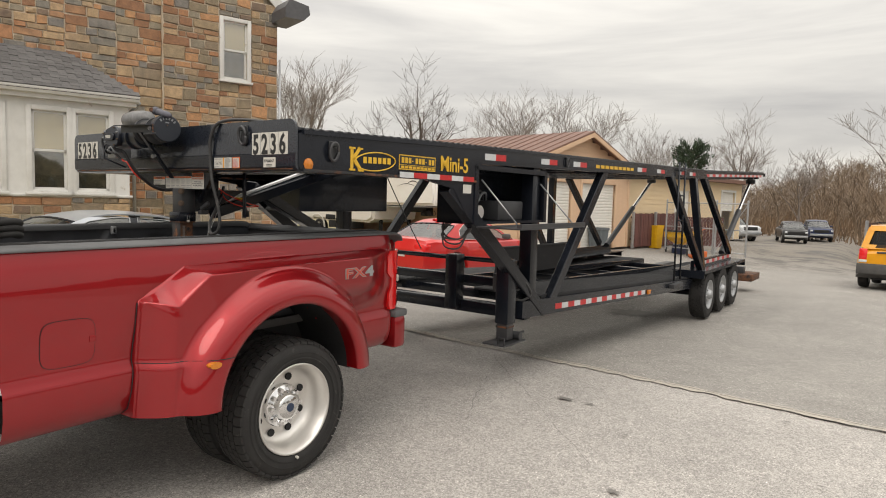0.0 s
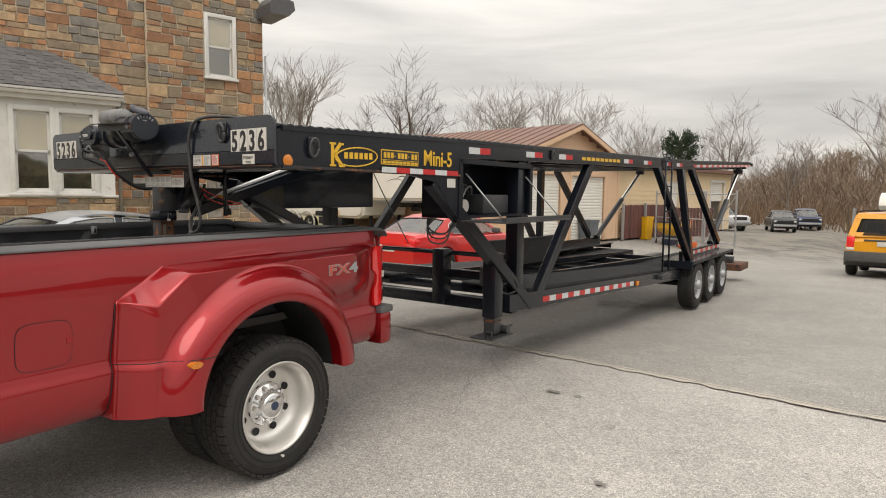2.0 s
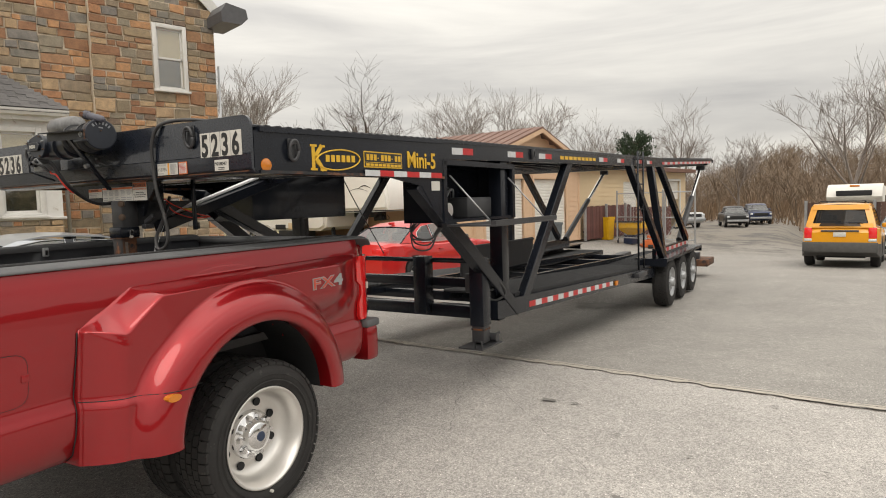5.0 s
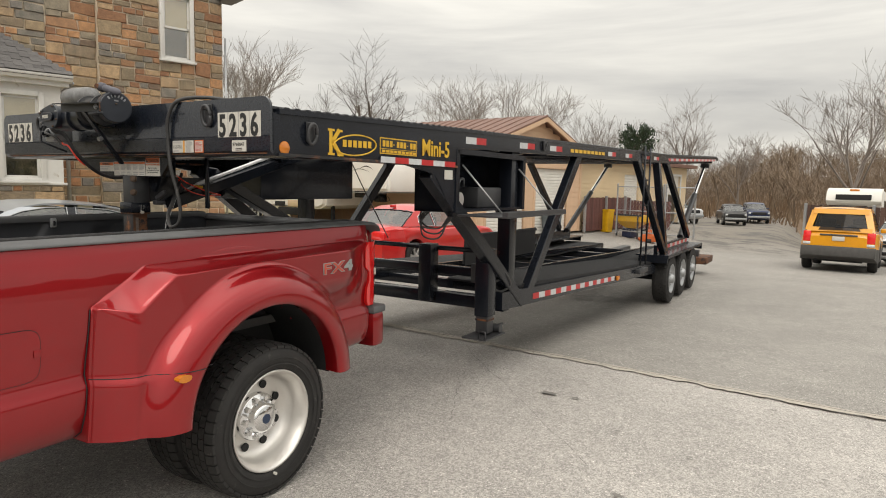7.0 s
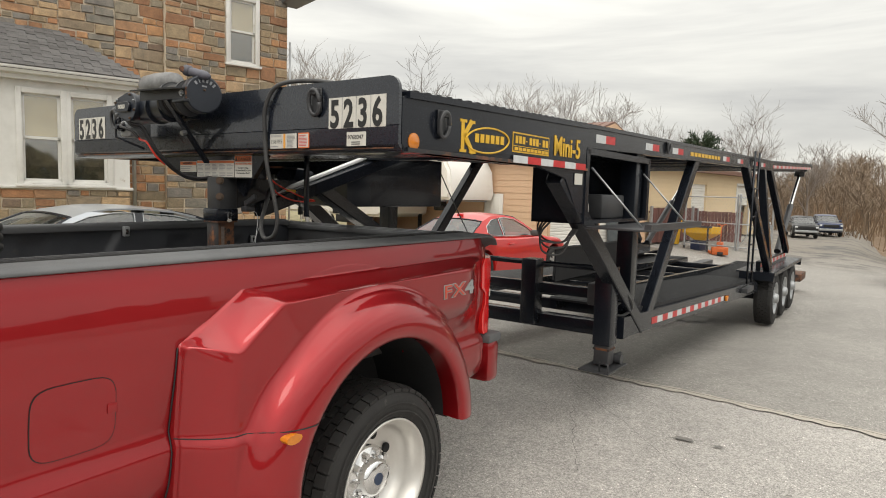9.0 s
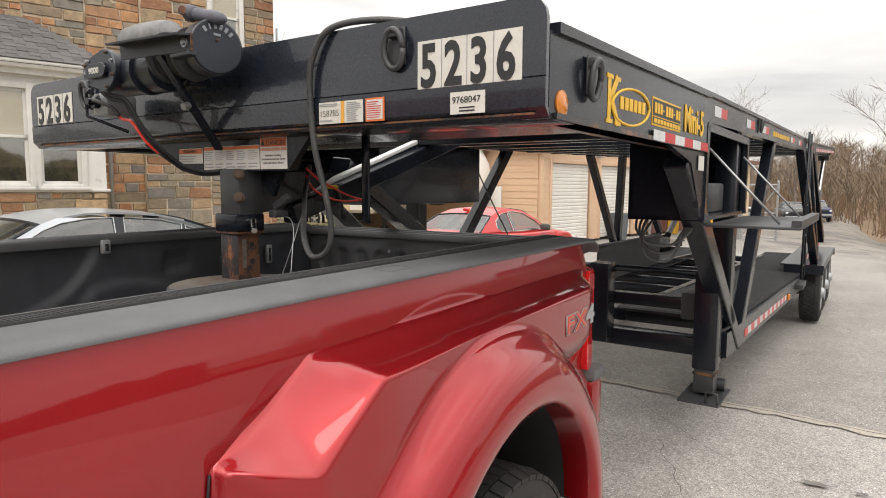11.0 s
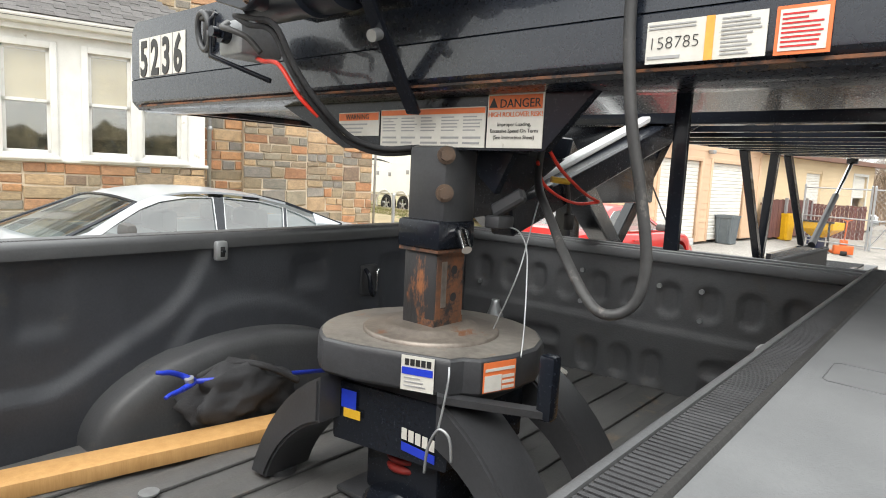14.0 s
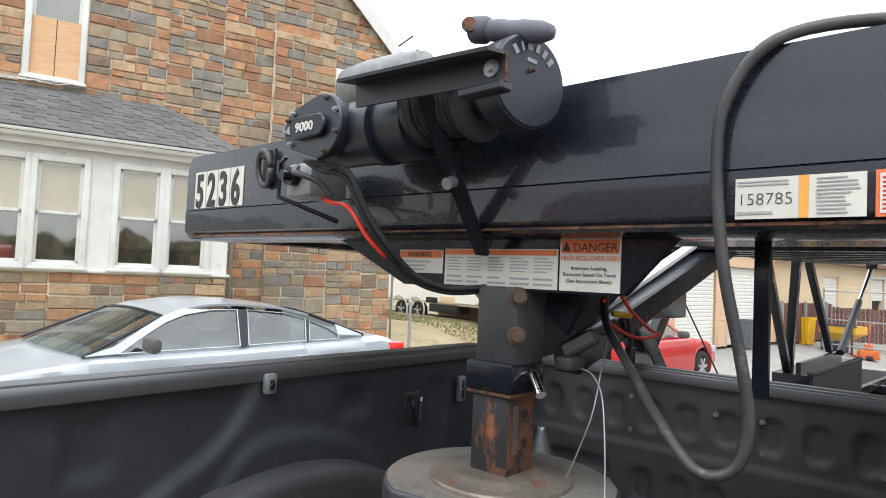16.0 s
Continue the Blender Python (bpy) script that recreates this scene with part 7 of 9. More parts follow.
part("roller_knob", lathe(B(), [(0.0, 0.0), (0.020, 0.001), (0.025, 0.006), (0.025, 0.030), (0.018, 0.042), (0.0, 0.043)], 14, Matrix.Translation(wl(-1.160, -0.16, 2.147)) @ Matrix.Rotation(radians(14), 4, "Y")), bpy.data.materials["grey_rubber"], rol)
part("roller_end", cyl(B(), wl(-1.150, -0.183, 2.146), wl(-1.148, -0.188, 2.146), 0.014, None, 12), M["rust"], rol)
leg = part("leg", beam(B(), wl(-1.212, -0.240, 2.030), wl(-1.245, 0.01, 1.735), 0.036, 0.014, 0.004), M["black"], WN)
part("leg_bolt", cyl(B(), wl(-1.228, -0.118, 1.873), wl(-1.226, -0.140, 1.865), 0.012, None, 14), M["steel"], leg)
part("mount", bx(B(), *(wl(-1.50, 0, 0).x, wl(-1.20, 0, 0).x), wl(0, -0.13, 0).y, wl(0, -0.05, 0).y, wl(0, 0, 1.935).z, wl(0, 0, 1.965).z, 0.005), M["black"], WN)
box_a, box_b = wl(-1.712, -0.17, 1.858), wl(-1.614, -0.056, 1.938)
cb = part("clutch_box", bx(B(), box_a.x, box_b.x, box_a.y, box_b.y, box_a.z, box_b.z, 0.012), mat("cast_alloy", (0.36, 0.37, 0.38), (0.24, 0.25, 0.26), 0.45, metal=0.4), WN, "grey cast clutch box with a round switch")
part("switch", cyl(cyl(B(), wl(-1.672, -0.17, 1.905), wl(-1.672, -0.19, 1.905), 0.022), wl(-1.672, -0.19, 1.905), wl(-1.672, -0.21, 1.905), 0.012), M["black"], cb)
part("clutch_lever", rod(B(), [wl(-1.685, -0.19, 1.950), wl(-1.700, -0.195, 1.935), wl(-1.700, -0.195, 1.855), wl(-1.56, -0.13, 1.800)], 0.006, 6), M["black"], cb)
for k in range(2):
    d = Vector((0.016 * k, -0.006 * k, 0.010 * k))
    part("battery_cable", rod(B(), smooth_line([wl(-1.61, -0.19, 1.935), wl(-1.525, -0.21, 1.903) + d, wl(-1.462, -0.195, 1.885) + d, wl(-1.440, -0.158, 1.805) + d, wl(-1.420, -0.108, 1.735) + d, wl(-1.412, -0.030, 1.676) + d, wl(-1.36, 0.015, 1.652) + d, wl(-1.29, 0.045, 1.655) + d, wl(-1.23, 0.09, 1.675)]), 0.0062, 8), M["cloth"], WN, "black battery cables")
part("red_cable", rod(B(), smooth_line([wl(-1.64, -0.11, 1.858), wl(-1.57, -0.14, 1.842), wl(-1.500, -0.15, 1.828), wl(-1.452, -0.132, 1.762), wl(-1.425, -0.10, 1.722)]), 0.0052, 8), M["wire_red"], WN, "orange-red battery cable")
part("loose_loop", rod(B(), smooth_line([wl(-1.645, -0.185, 1.925), wl(-1.61, -0.22, 1.905), wl(-1.575, -0.22, 1.895), wl(-1.545, -0.2, 1.88), wl(-1.525, -0.18, 1.85)]), 0.007, 6), M["hose"], WN)


# ---- parked vehicles ----
def lerp_line(pts, y):
    if y <= pts[0][0]:
        return pts[0][1]
    for (a, p), (b, q) in zip(pts, pts[1:]):
        if y <= b:
            return p + (q - p) * (y - a) / max(1e-6, b - a)
    return pts[-1][1]


def car_paint(name, c, metal=0.3):
    return mat(name, c, tuple(0.85 * v for v in c), 0.3, metal=metal, scale=2, fine=260, bump=0.0, coat=0.6)


WINDOW = glass("vehicle_window", (0.50, 0.57, 0.55), 0.02, 2.3)
DARK_WINDOW = glass("tinted_window", (0.10, 0.10, 0.10), 0.02, 1.35)
CLEAR = mat("clear_lens", (0.72, 0.74, 0.75), (0.5, 0.52, 0.54), 0.12, scale=30, bump=0.0, coat=1.0)
CLAD = mat("grey_cladding", (0.085, 0.082, 0.078), (0.06, 0.058, 0.056), 0.65, scale=8, fine=150, bump=0.15)
SPOKED = mat("cast_wheel", (0.62, 0.61, 0.60), (0.5, 0.49, 0.48), 0.32, metal=0.8, bump=0.03)


def car_wheel(parent, x, y, r, side, spokes=5, width=0.22):
    w = part("wheel", lathe(B(), [(r * 0.62, x), (r * 0.64, x - side * 0.02), (r * 0.60, x - side * width), (r * 0.2, x - side * width)], 28, Matrix.Translation((0, y, r))), SPOKED, parent)
    t = [(r * 0.64, x), (r * 0.72, x + side * 0.008), (r * 0.9, x + side * 0.004), (r * 0.98, x - side * 0.02), (r, x - side * 0.06), (r, x - side * (width - 0.05)), (r * 0.95, x - side * width), (r * 0.6, x - side * width)]
    part("tyre", lathe(B(), t, 32, Matrix.Translation((0, y, r))), M["rubber"], w)
    part("brake", lathe(B(), [(r * 0.01, x - side * 0.10), (r * 0.55, x - side * 0.10)], 20, Matrix.Translation((0, y, r))), M["dark"], w, smooth=0)
    bm = B()
    for k in range(spokes):
        a = 2 * math.pi * k / spokes + 0.3
        d = Vector((0, math.cos(a), math.sin(a)))
        q = Vector((x - side * 0.015, y, r))
        beam(bm, q + d * 0.03, q + d * r * 0.63, 0.03, 0.055, 0.006)
    cyl(bm, (x - side * 0.05, y, r), (x + side * 0.0, y, r), 0.06, 0.045, 14)
    part("spokes", bm, SPOKED, w)


def inside(poly, p):
    hit = False
    for (a, b), (c, d) in zip(poly, poly[1:] + poly[:1]):
        if (b > p.z) != (d > p.z) and p.y < (c - a) * (p.z - b) / (d - b) + a:
            hit = not hit
    return hit


def car(name, m, label, category, L, hw, top, wheels, wr, paint, outline, windows, roof_hw, tint, clear=0.2, spokes=5, ends=(), lower=None, ra=0.06, trim=None):
    """A car along y, nose at 0: body of sections, a hollow cabin with panes, wheels in their arches."""
    C = empty(name, m, label, category)

    def half(y):
        return hw * (1 - 0.16 * (1 - step(0, 0.55, y)) - 0.11 * (1 - step(0, 0.45, L - y)))

    def under(y):
        z = clear + 0.10 * (1 - step(0, 0.35, y)) + 0.12 * (1 - step(0, 0.4, L - y))
        for yc in wheels:
            d = abs(y - yc)
            if d < wr + ra:
                z = max(z, wr + math.sqrt(max(0, (wr + ra) ** 2 - d * d)))
        return z

    ys = sorted({round(0.05 * k, 3) for k in range(int(L / 0.05) + 1)} | {L} | {yc + s * (wr + ra) + e for yc in wheels for s in (-1, 1) for e in (-0.001, 0.001)})
    rings, low = [], []
    for y in ys:
        w, t, b = half(y), lerp_line(top, y), under(y)
        h = t - b
        side = [(0.80 * w, b - 0.0), (0.965 * w, b + 0.03 * h), (0.995 * w, b + 0.30 * h), (w, b + 0.55 * h), (0.985 * w, b + 0.78 * h), (0.95 * w, b + 0.93 * h), (0.86 * w, t), (0.4 * w, t + 0.025)]
        rings.append([(x, y, z) for x, z in side] + [(-x, y, z) for x, z in reversed(side)])
        if lower is not None:
            bb, tt = b - 0.005, max(b + 0.03, lower)
            low.append([(0.7 * w, y, bb), (1.012 * w, y, bb), (1.012 * w, y, tt), (0.98 * w, y, tt + 0.015), (-0.98 * w, y, tt + 0.015), (-1.012 * w, y, tt), (-1.012 * w, y, bb), (-0.7 * w, y, bb)])
    body = part("body", loft(B(), rings, caps=True), paint, C, smooth=28)
    part("underbody", bx(B(), -0.62 * hw, 0.62 * hw, 0.3, L - 0.3, clear - 0.03, wr * 2 + 0.02), M["dark"], C, smooth=0)
    if lower is not None:
        part("cladding", loft(B(), low, caps=True), CLAD, C, "grey plastic lower cladding and bumpers", smooth=28)
    zb, zt = min(z for y, z in outline), max(z for y, z in outline)

    def shape(y, z, s, off=0.0):
        return Vector((s * (0.90 * half(y) + (roof_hw - 0.90 * half(y)) * min(1.0, max(0.0, z - zb) / (zt - zb)) ** 1.15 + off), y, z))

    for s in (-1, 1):
        bm = B()
        for loop in [outline] + list(windows):
            vs = [bm.verts.new((0, y, z)) for y, z in loop]
            for a, b in zip(vs, vs[1:] + vs[:1]):
                bm.edges.new((a, b))
        bmesh.ops.triangle_fill(bm, edges=bm.edges[:], use_beauty=True)
        holes = [f for f in bm.faces if any(inside(w, f.calc_center_median()) for w in windows)]
        bmesh.ops.delete(bm, geom=holes, context="FACES")
        for v in bm.verts:
            v.co = shape(v.co.y, v.co.z, s)
        bmesh.ops.recalc_face_normals(bm, faces=bm.faces[:])
        ex = bmesh.ops.extrude_face_region(bm, geom=bm.faces[:])["geom"]
        for v in (g for g in ex if isinstance(g, bmesh.types.BMVert)):
            v.co.x -= s * 0.022
        bmesh.ops.recalc_face_normals(bm, faces=bm.faces[:])
        part("side_frame", bm, paint, C, smooth=20)
        for w in windows:
            bm = B()
            bm.faces.new([bm.verts.new(shape(y, z, s, -0.012)) for y, z in w])
            p = part("side_window", bm, tint, C, smooth=0)
            p.visible_shadow = False
            bm = B()
            rod(bm, [shape(y, z, s, 0.002) for y, z in list(w) + [w[0]]], 0.007, 5, caps=False)
            part("window_trim", bm, trim or M["black"], p, smooth=0)
        for w, v in zip(windows, windows[1:]):
            back, fore = sorted(w)[-2:], sorted(v)[:2]
            (a, b), (c, d) = sorted(back, key=lambda q: q[1]), sorted(fore, key=lambda q: q[1])
            if c[0] - a[0] < 0.2:
                bm = B()
                loft(bm, [[shape(*q, s, 0.001) for q in (a, c, d, b)], [shape(*q, s, 0.006) for q in (a, c, d, b)]], caps=True)
                part("door_pillar", bm, M["black"], C, "black pillar between the side windows", smooth=0)
        bm = bx(B(), s * (hw * 0.93), s * (hw + 0.16), outline[0][0] + 0.42, outline[0][0] + 0.52, zb + 0.02, zb + 0.15, 0.045)
        part("mirror", bm, CLAD if category == "car" else paint, C)
    # outline order: belt front, roof front, ... roof rear, belt rear
    tops = [p for p in outline if p[1] > zt - 0.16]
    f0, f1 = outline[0], tops[0]
    r1, r0 = tops[-1], outline[-1]

    def sheet(rows, thick):
        bm = loft(B(), rows, closed=False)
        if thick:
            bmesh.ops.solidify(bm, geom=bm.faces[:], thickness=thick)
        return bm

    us = [-1 + 0.25 * k for k in range(9)]
    yy = [f1[0] + (r1[0] - f1[0]) * k / 10 for k in range(11)]
    part("roof", sheet([[(u * shape(y, lerp_line(tops, y), 1).x, y, lerp_line(tops, y) + 0.035 * (1 - u * u)) for u in us] for y in yy], 0.02), paint, C)
    for nm, (a, b), sgn in (("windscreen", (f0, f1), -1), ("rear_window", (r0, r1), 1)):
        rows = []
        for k in range(7):
            t = k / 6
            y, z = a[0] + (b[0] - a[0]) * t, a[1] + (b[1] - a[1]) * t
            bow = 0.10 * (1 - t) + 0.03 * t
            wx = shape(a[0], a[1], 1).x * (1 - t) + shape(b[0], b[1], 1).x * t - 0.01
            rows.append([(u * wx, y + sgn * bow * (1 - u * u) * (1 if abs(b[0] - a[0]) > 0.15 else 0.3), z + 0.035 * t * (1 - u * u) + 0.02 * (1 - t) * (1 - u * u)) for u in us])
        p = part(nm, sheet(rows, 0), tint if nm == "rear_window" else WINDOW, C)
        p.visible_shadow = False
        edge = [r[0] for r in rows] + [rows[-1][k] for k in range(1, 8)] + [r[-1] for r in reversed(rows)]
        part("seal", rod(B(), edge, 0.016, 5), M["black"], p, smooth=0)
    ym = (f1[0] + r1[0]) / 2
    for y in (f1[0] + 0.25, ym + 0.45):
        for x in (-0.36, 0.36):
            seat = part("seat", bx(B(), x - 0.24, x + 0.24, y, y + 0.16, zb - 0.3, zb + 0.22, 0.05), CLAD, C, "grey seat behind the glass")
            part("headrest", bx(B(), x - 0.12, x + 0.12, y + 0.04, y + 0.13, zb + 0.215, zb + 0.38, 0.04), CLAD, seat)
    part("dashboard", bx(B(), -hw * 0.82, hw * 0.82, f0[0] + 0.15, f0[0] + 0.55, zb - 0.2, zb + 0.03, 0.05), CLAD, C)
    for y in wheels:
        for s in (-1, 1):
            car_wheel(C, s * (hw - 0.015), y, wr, s, spokes)
    for nm, mt, boxes, twin, lab in ends:
        for s in ((-1, 1) if twin else (1,)):
            for b in boxes:
                part(nm, bx(B(), s * b[0], s * b[1], *b[2:6], min(0.02, 0.3 * min(abs(b[1] - b[0]), abs(b[3] - b[2]), abs(b[5] - b[4])))), mt, C, lab)
    return C


def at(x, y, rz, lift=0.0):
    """A place on the ground, turned by rz, tilted as the ground falls along the thing."""
    a = radians(rz)
    rise = ground_z(x - 4 * math.sin(a), y + 4 * math.cos(a)) - ground_z(x, y)
    return pose(x, y, ground_z(x, y) + 0.012 + lift, 0, 0, rz) @ Matrix.Rotation(math.atan2(rise, 4), 4, "X")


SILVER, RED2 = car_paint("silver_car_paint", (0.44, 0.465, 0.50), 0.35), car_paint("bright_red_car_paint", (0.62, 0.016, 0.014), 0.1)
YELLOW, WHITE2 = car_paint("yellow_car_paint", (0.78, 0.34, 0.008), 0.0), car_paint("white_car_paint", (0.62, 0.63, 0.64), 0.1)
BLACK2, NAVY = car_paint("black_car_paint", (0.015, 0.016, 0.017), 0.1), car_paint("navy_car_paint", (0.015, 0.028, 0.085), 0.2)

SEDAN_SIDE = [(1.28, 0.925), (1.52, 0.99), (1.75, 1.115), (1.96, 1.222), (2.16, 1.285), (2.45, 1.322), (2.80, 1.322), (3.20, 1.288), (3.50, 1.222), (3.80, 1.12), (4.15, 0.995)]
CAR_GLASS = glass("sedan_window", (0.30, 0.36, 0.36), 0.04, 2.3)
car("silver_sedan", at(-6.61, -0.39, -1.7), "silver four-door sedan parked before the stone house", "car", 4.75, 0.92,
    [(0, 0.60), (0.15, 0.68), (0.7, 0.83), (1.35, 0.925), (2.5, 0.93), (3.9, 0.962), (4.35, 0.985), (4.62, 0.93), (4.75, 0.78)], (0.93, 3.72), 0.33, SILVER,
    SEDAN_SIDE, [[(1.55, 0.935), (1.77, 1.065), (1.975, 1.170), (2.16, 1.232), (2.44, 1.270), (2.69, 1.270), (2.63, 0.945)], [(2.72, 0.948), (2.80, 1.268), (3.20, 1.235), (3.44, 1.175), (3.37, 0.962)], [(3.41, 0.963), (3.48, 1.162), (3.70, 1.075), (3.80, 1.010), (3.79, 0.968)]],
    0.58, CAR_GLASS, trim=mat("satin_trim", (0.42, 0.43, 0.44), (0.34, 0.35, 0.36), 0.35, metal=0.6), ends=(("tail_lamp", M["lens_red"], [(0.58, 0.86, 4.50, 4.73, 0.74, 0.90)], True, "red tail lamp"), ("headlamp", CLEAR, [(0.48, 0.80, 0.02, 0.4, 0.58, 0.70)], True, ""),
                           ("door_handle", M["chrome"], [(0.90, 0.94, 2.38, 2.56, 0.80, 0.83), (0.90, 0.94, 3.2, 3.38, 0.81, 0.84)], True, "")))
COUPE_SIDE = [(1.40, 0.92), (1.95, 1.22), (2.25, 1.34), (2.65, 1.385), (3.1, 1.36), (3.45, 1.26), (3.75, 1.11), (4.0, 0.98)]
car("red_coupe", at(-5.43, 12.62, 174.9), "bright red two-door coupe parked behind the trailer", "car", 4.62, 0.89,
    [(0, 0.58), (0.15, 0.70), (0.7, 0.86), (1.4, 0.93), (2.5, 0.93), (3.8, 0.97), (4.3, 1.0), (4.5, 0.97), (4.62, 0.76)], (0.86, 3.62), 0.325, RED2,
    COUPE_SIDE, [[(1.60, 0.955), (1.95, 1.15), (2.25, 1.285), (2.60, 1.335), (2.80, 1.33), (2.80, 0.955)], [(2.85, 0.96), (2.85, 1.32), (3.12, 1.29), (3.36, 1.17), (3.40, 1.04), (3.28, 0.97)]],
    0.57, WINDOW, spokes=7, trim=M["chrome"], ends=(("tail_lamp", M["lens_red"], [(0.50, 0.82, 4.42, 4.60, 0.74, 0.90)], True, "red tail lamp"), ("headlamp", CLEAR, [(0.48, 0.78, 0.02, 0.35, 0.58, 0.72)], True, ""),
                                      ("door_handle", RED2, [(0.87, 0.91, 2.62, 2.80, 0.78, 0.81)], True, ""), ("roof_aerial", RED2, [(-0.04, 0.04, 3.28, 3.42, 1.34, 1.40)], False, "red fin aerial"),
                                      ("number_plate", M["white"], [(-0.26, 0.26, 4.60, 4.625, 0.62, 0.74)], False, "blank pale number plate")))
SUV_SIDE = [(1.25, 1.02), (1.75, 1.55), (2.0, 1.66), (2.9, 1.69), (4.0, 1.66), (4.12, 1.60), (4.32, 1.06)]
SUV_WIN = [[(1.42, 1.08), (1.82, 1.50), (2.05, 1.58), (2.32, 1.59), (2.32, 1.08)], [(2.42, 1.08), (2.42, 1.57), (3.12, 1.57), (3.12, 1.08)], [(3.22, 1.08), (3.22, 1.57), (3.90, 1.53), (3.98, 1.12)]]
YB = car("yellow_suv", at(3.42, 22.3, 174) @ Matrix.Scale(1.04, 4), "bright yellow compact SUV with grey lower cladding", "suv", 4.40, 0.88,
    [(0, 0.70), (0.12, 0.85), (0.6, 0.98), (1.3, 1.03), (3.0, 1.04), (4.2, 1.06), (4.32, 1.05), (4.40, 0.90)], (0.85, 3.47), 0.36, YELLOW,
    SUV_SIDE, SUV_WIN, 0.62, DARK_WINDOW, clear=0.28, lower=0.62,
    ends=(("tail_lamp", M["lens_red"], [(0.62, 0.80, 4.26, 4.41, 0.76, 1.04)], True, "red tail lamp"), ("reverse_lamp", CLEAR, [(0.62, 0.80, 4.27, 4.415, 0.68, 0.755)], True, "clear reversing lamp"),
          ("bumper", CLAD, [(-0.83, 0.83, 4.24, 4.50, 0.40, 0.66)], False, "grey plastic rear bumper"), ("hatch_strip", CLAD, [(-0.42, 0.42, 4.36, 4.425, 0.93, 0.975)], False, "dark strip over the number plate"),
          ("number_plate", M["white"], [(-0.14, 0.14, 4.38, 4.424, 0.80, 0.92)], False, "blank white number plate"), ("brake_lamp", M["lens_red"], [(-0.14, 0.14, 4.10, 4.16, 1.60, 1.63)], False, "high brake lamp"),
          ("roof_rail", M["black"], [(0.50, 0.53, 2.0, 3.9, 1.70, 1.735)], True, "black roof rail"), ("roof_rack_bar", M["black"], [(-0.53, 0.53, 2.3, 2.34, 1.73, 1.75), (-0.53, 0.53, 3.6, 3.64, 1.73, 1.75)], False, "")))
# yellow frame round the rear glass
for s_ in (-1, 1):
    part("hatch_frame", loft(B(), [[(s_ * (x0 + 0.25 * (1.6 - z)), 4.18 + (1.60 - z) * 0.37, z), (s_ * (x0 + 0.16 + 0.22 * (1.6 - z)), 4.15 + (1.60 - z) * 0.37, z), (s_ * (x0 + 0.16 + 0.22 * (1.6 - z)), 4.06 + (1.60 - z) * 0.37, z), (s_ * (x0 + 0.25 * (1.6 - z)), 4.08 + (1.60 - z) * 0.37, z)] for x0 in (0.50,) for z in (1.06, 1.30, 1.60)], caps=True), YELLOW, YB)
part("hatch_frame", prism(B(), [(4.06, 1.64), (4.170, 1.635), (4.225, 1.505), (4.12, 1.51)], "x", -0.62, 0.62), YELLOW, YB)
part("hatch_frame", prism(B(), [(4.25, 1.15), (4.345, 1.15), (4.385, 1.04), (4.28, 1.04)], "x", -0.72, 0.72), YELLOW, YB)
part("wiper", rod(B(), [(0.1, 4.37, 1.14), (-0.25, 4.365, 1.17), (-0.5, 4.355, 1.15)], 0.012, 5), M["black"], YB)
CR_SIDE = [(1.35, 1.05), (1.95, 1.50), (2.2, 1.60), (3.0, 1.65), (4.1, 1.62), (4.35, 1.50), (4.62, 1.12)]
car("white_suv", at(4.62, 22.3, -15) @ Matrix.Scale(0.93, 4), "pearl white crossover SUV with a dark grille", "suv", 4.80, 0.93,
    [(0, 0.78), (0.08, 0.92), (0.6, 1.0), (1.4, 1.07), (3.0, 1.08), (4.5, 1.12), (4.8, 0.95)], (0.95, 3.78), 0.38, WHITE2,
    CR_SIDE, [[(1.82, 1.10), (2.18, 1.48), (2.62, 1.53), (2.62, 1.10)], [(2.72, 1.10), (2.72, 1.53), (3.5, 1.52), (3.5, 1.12)], [(3.6, 1.13), (3.6, 1.51), (4.05, 1.44), (4.15, 1.16)]], 0.66, WINDOW, clear=0.24,
    ends=(("headlamp", CLEAR, [(0.58, 0.80, 0.02, 0.35, 0.68, 0.98)], True, "tall clear headlamp"), ("grille", M["dark"], [(-0.42, 0.42, -0.03, 0.08, 0.66, 0.88)], False, "dark split grille"),
          ("grille_bar", M["chrome"], [(-0.43, 0.43, -0.04, 0.05, 0.755, 0.785), (-0.012, 0.012, -0.04, 0.05, 0.66, 0.88)], False, "chrome grille bar"), ("lower_intake", M["dark"], [(-0.45, 0.45, -0.02, 0.1, 0.38, 0.50)], False, ""),
          ("fog_intake", M["dark"], [(0.55, 0.76, -0.0, 0.15, 0.40, 0.52)], True, "")))
CAB = [(1.45, 1.22), (1.85, 1.66), (2.1, 1.78), (2.7, 1.81), (3.3, 1.78), (3.42, 1.70), (3.5, 1.22)]
CABWIN = [[(1.78, 1.28), (2.05, 1.62), (2.5, 1.68), (2.5, 1.28)], [(2.6, 1.28), (2.6, 1.69), (3.2, 1.68), (3.28, 1.28)]]
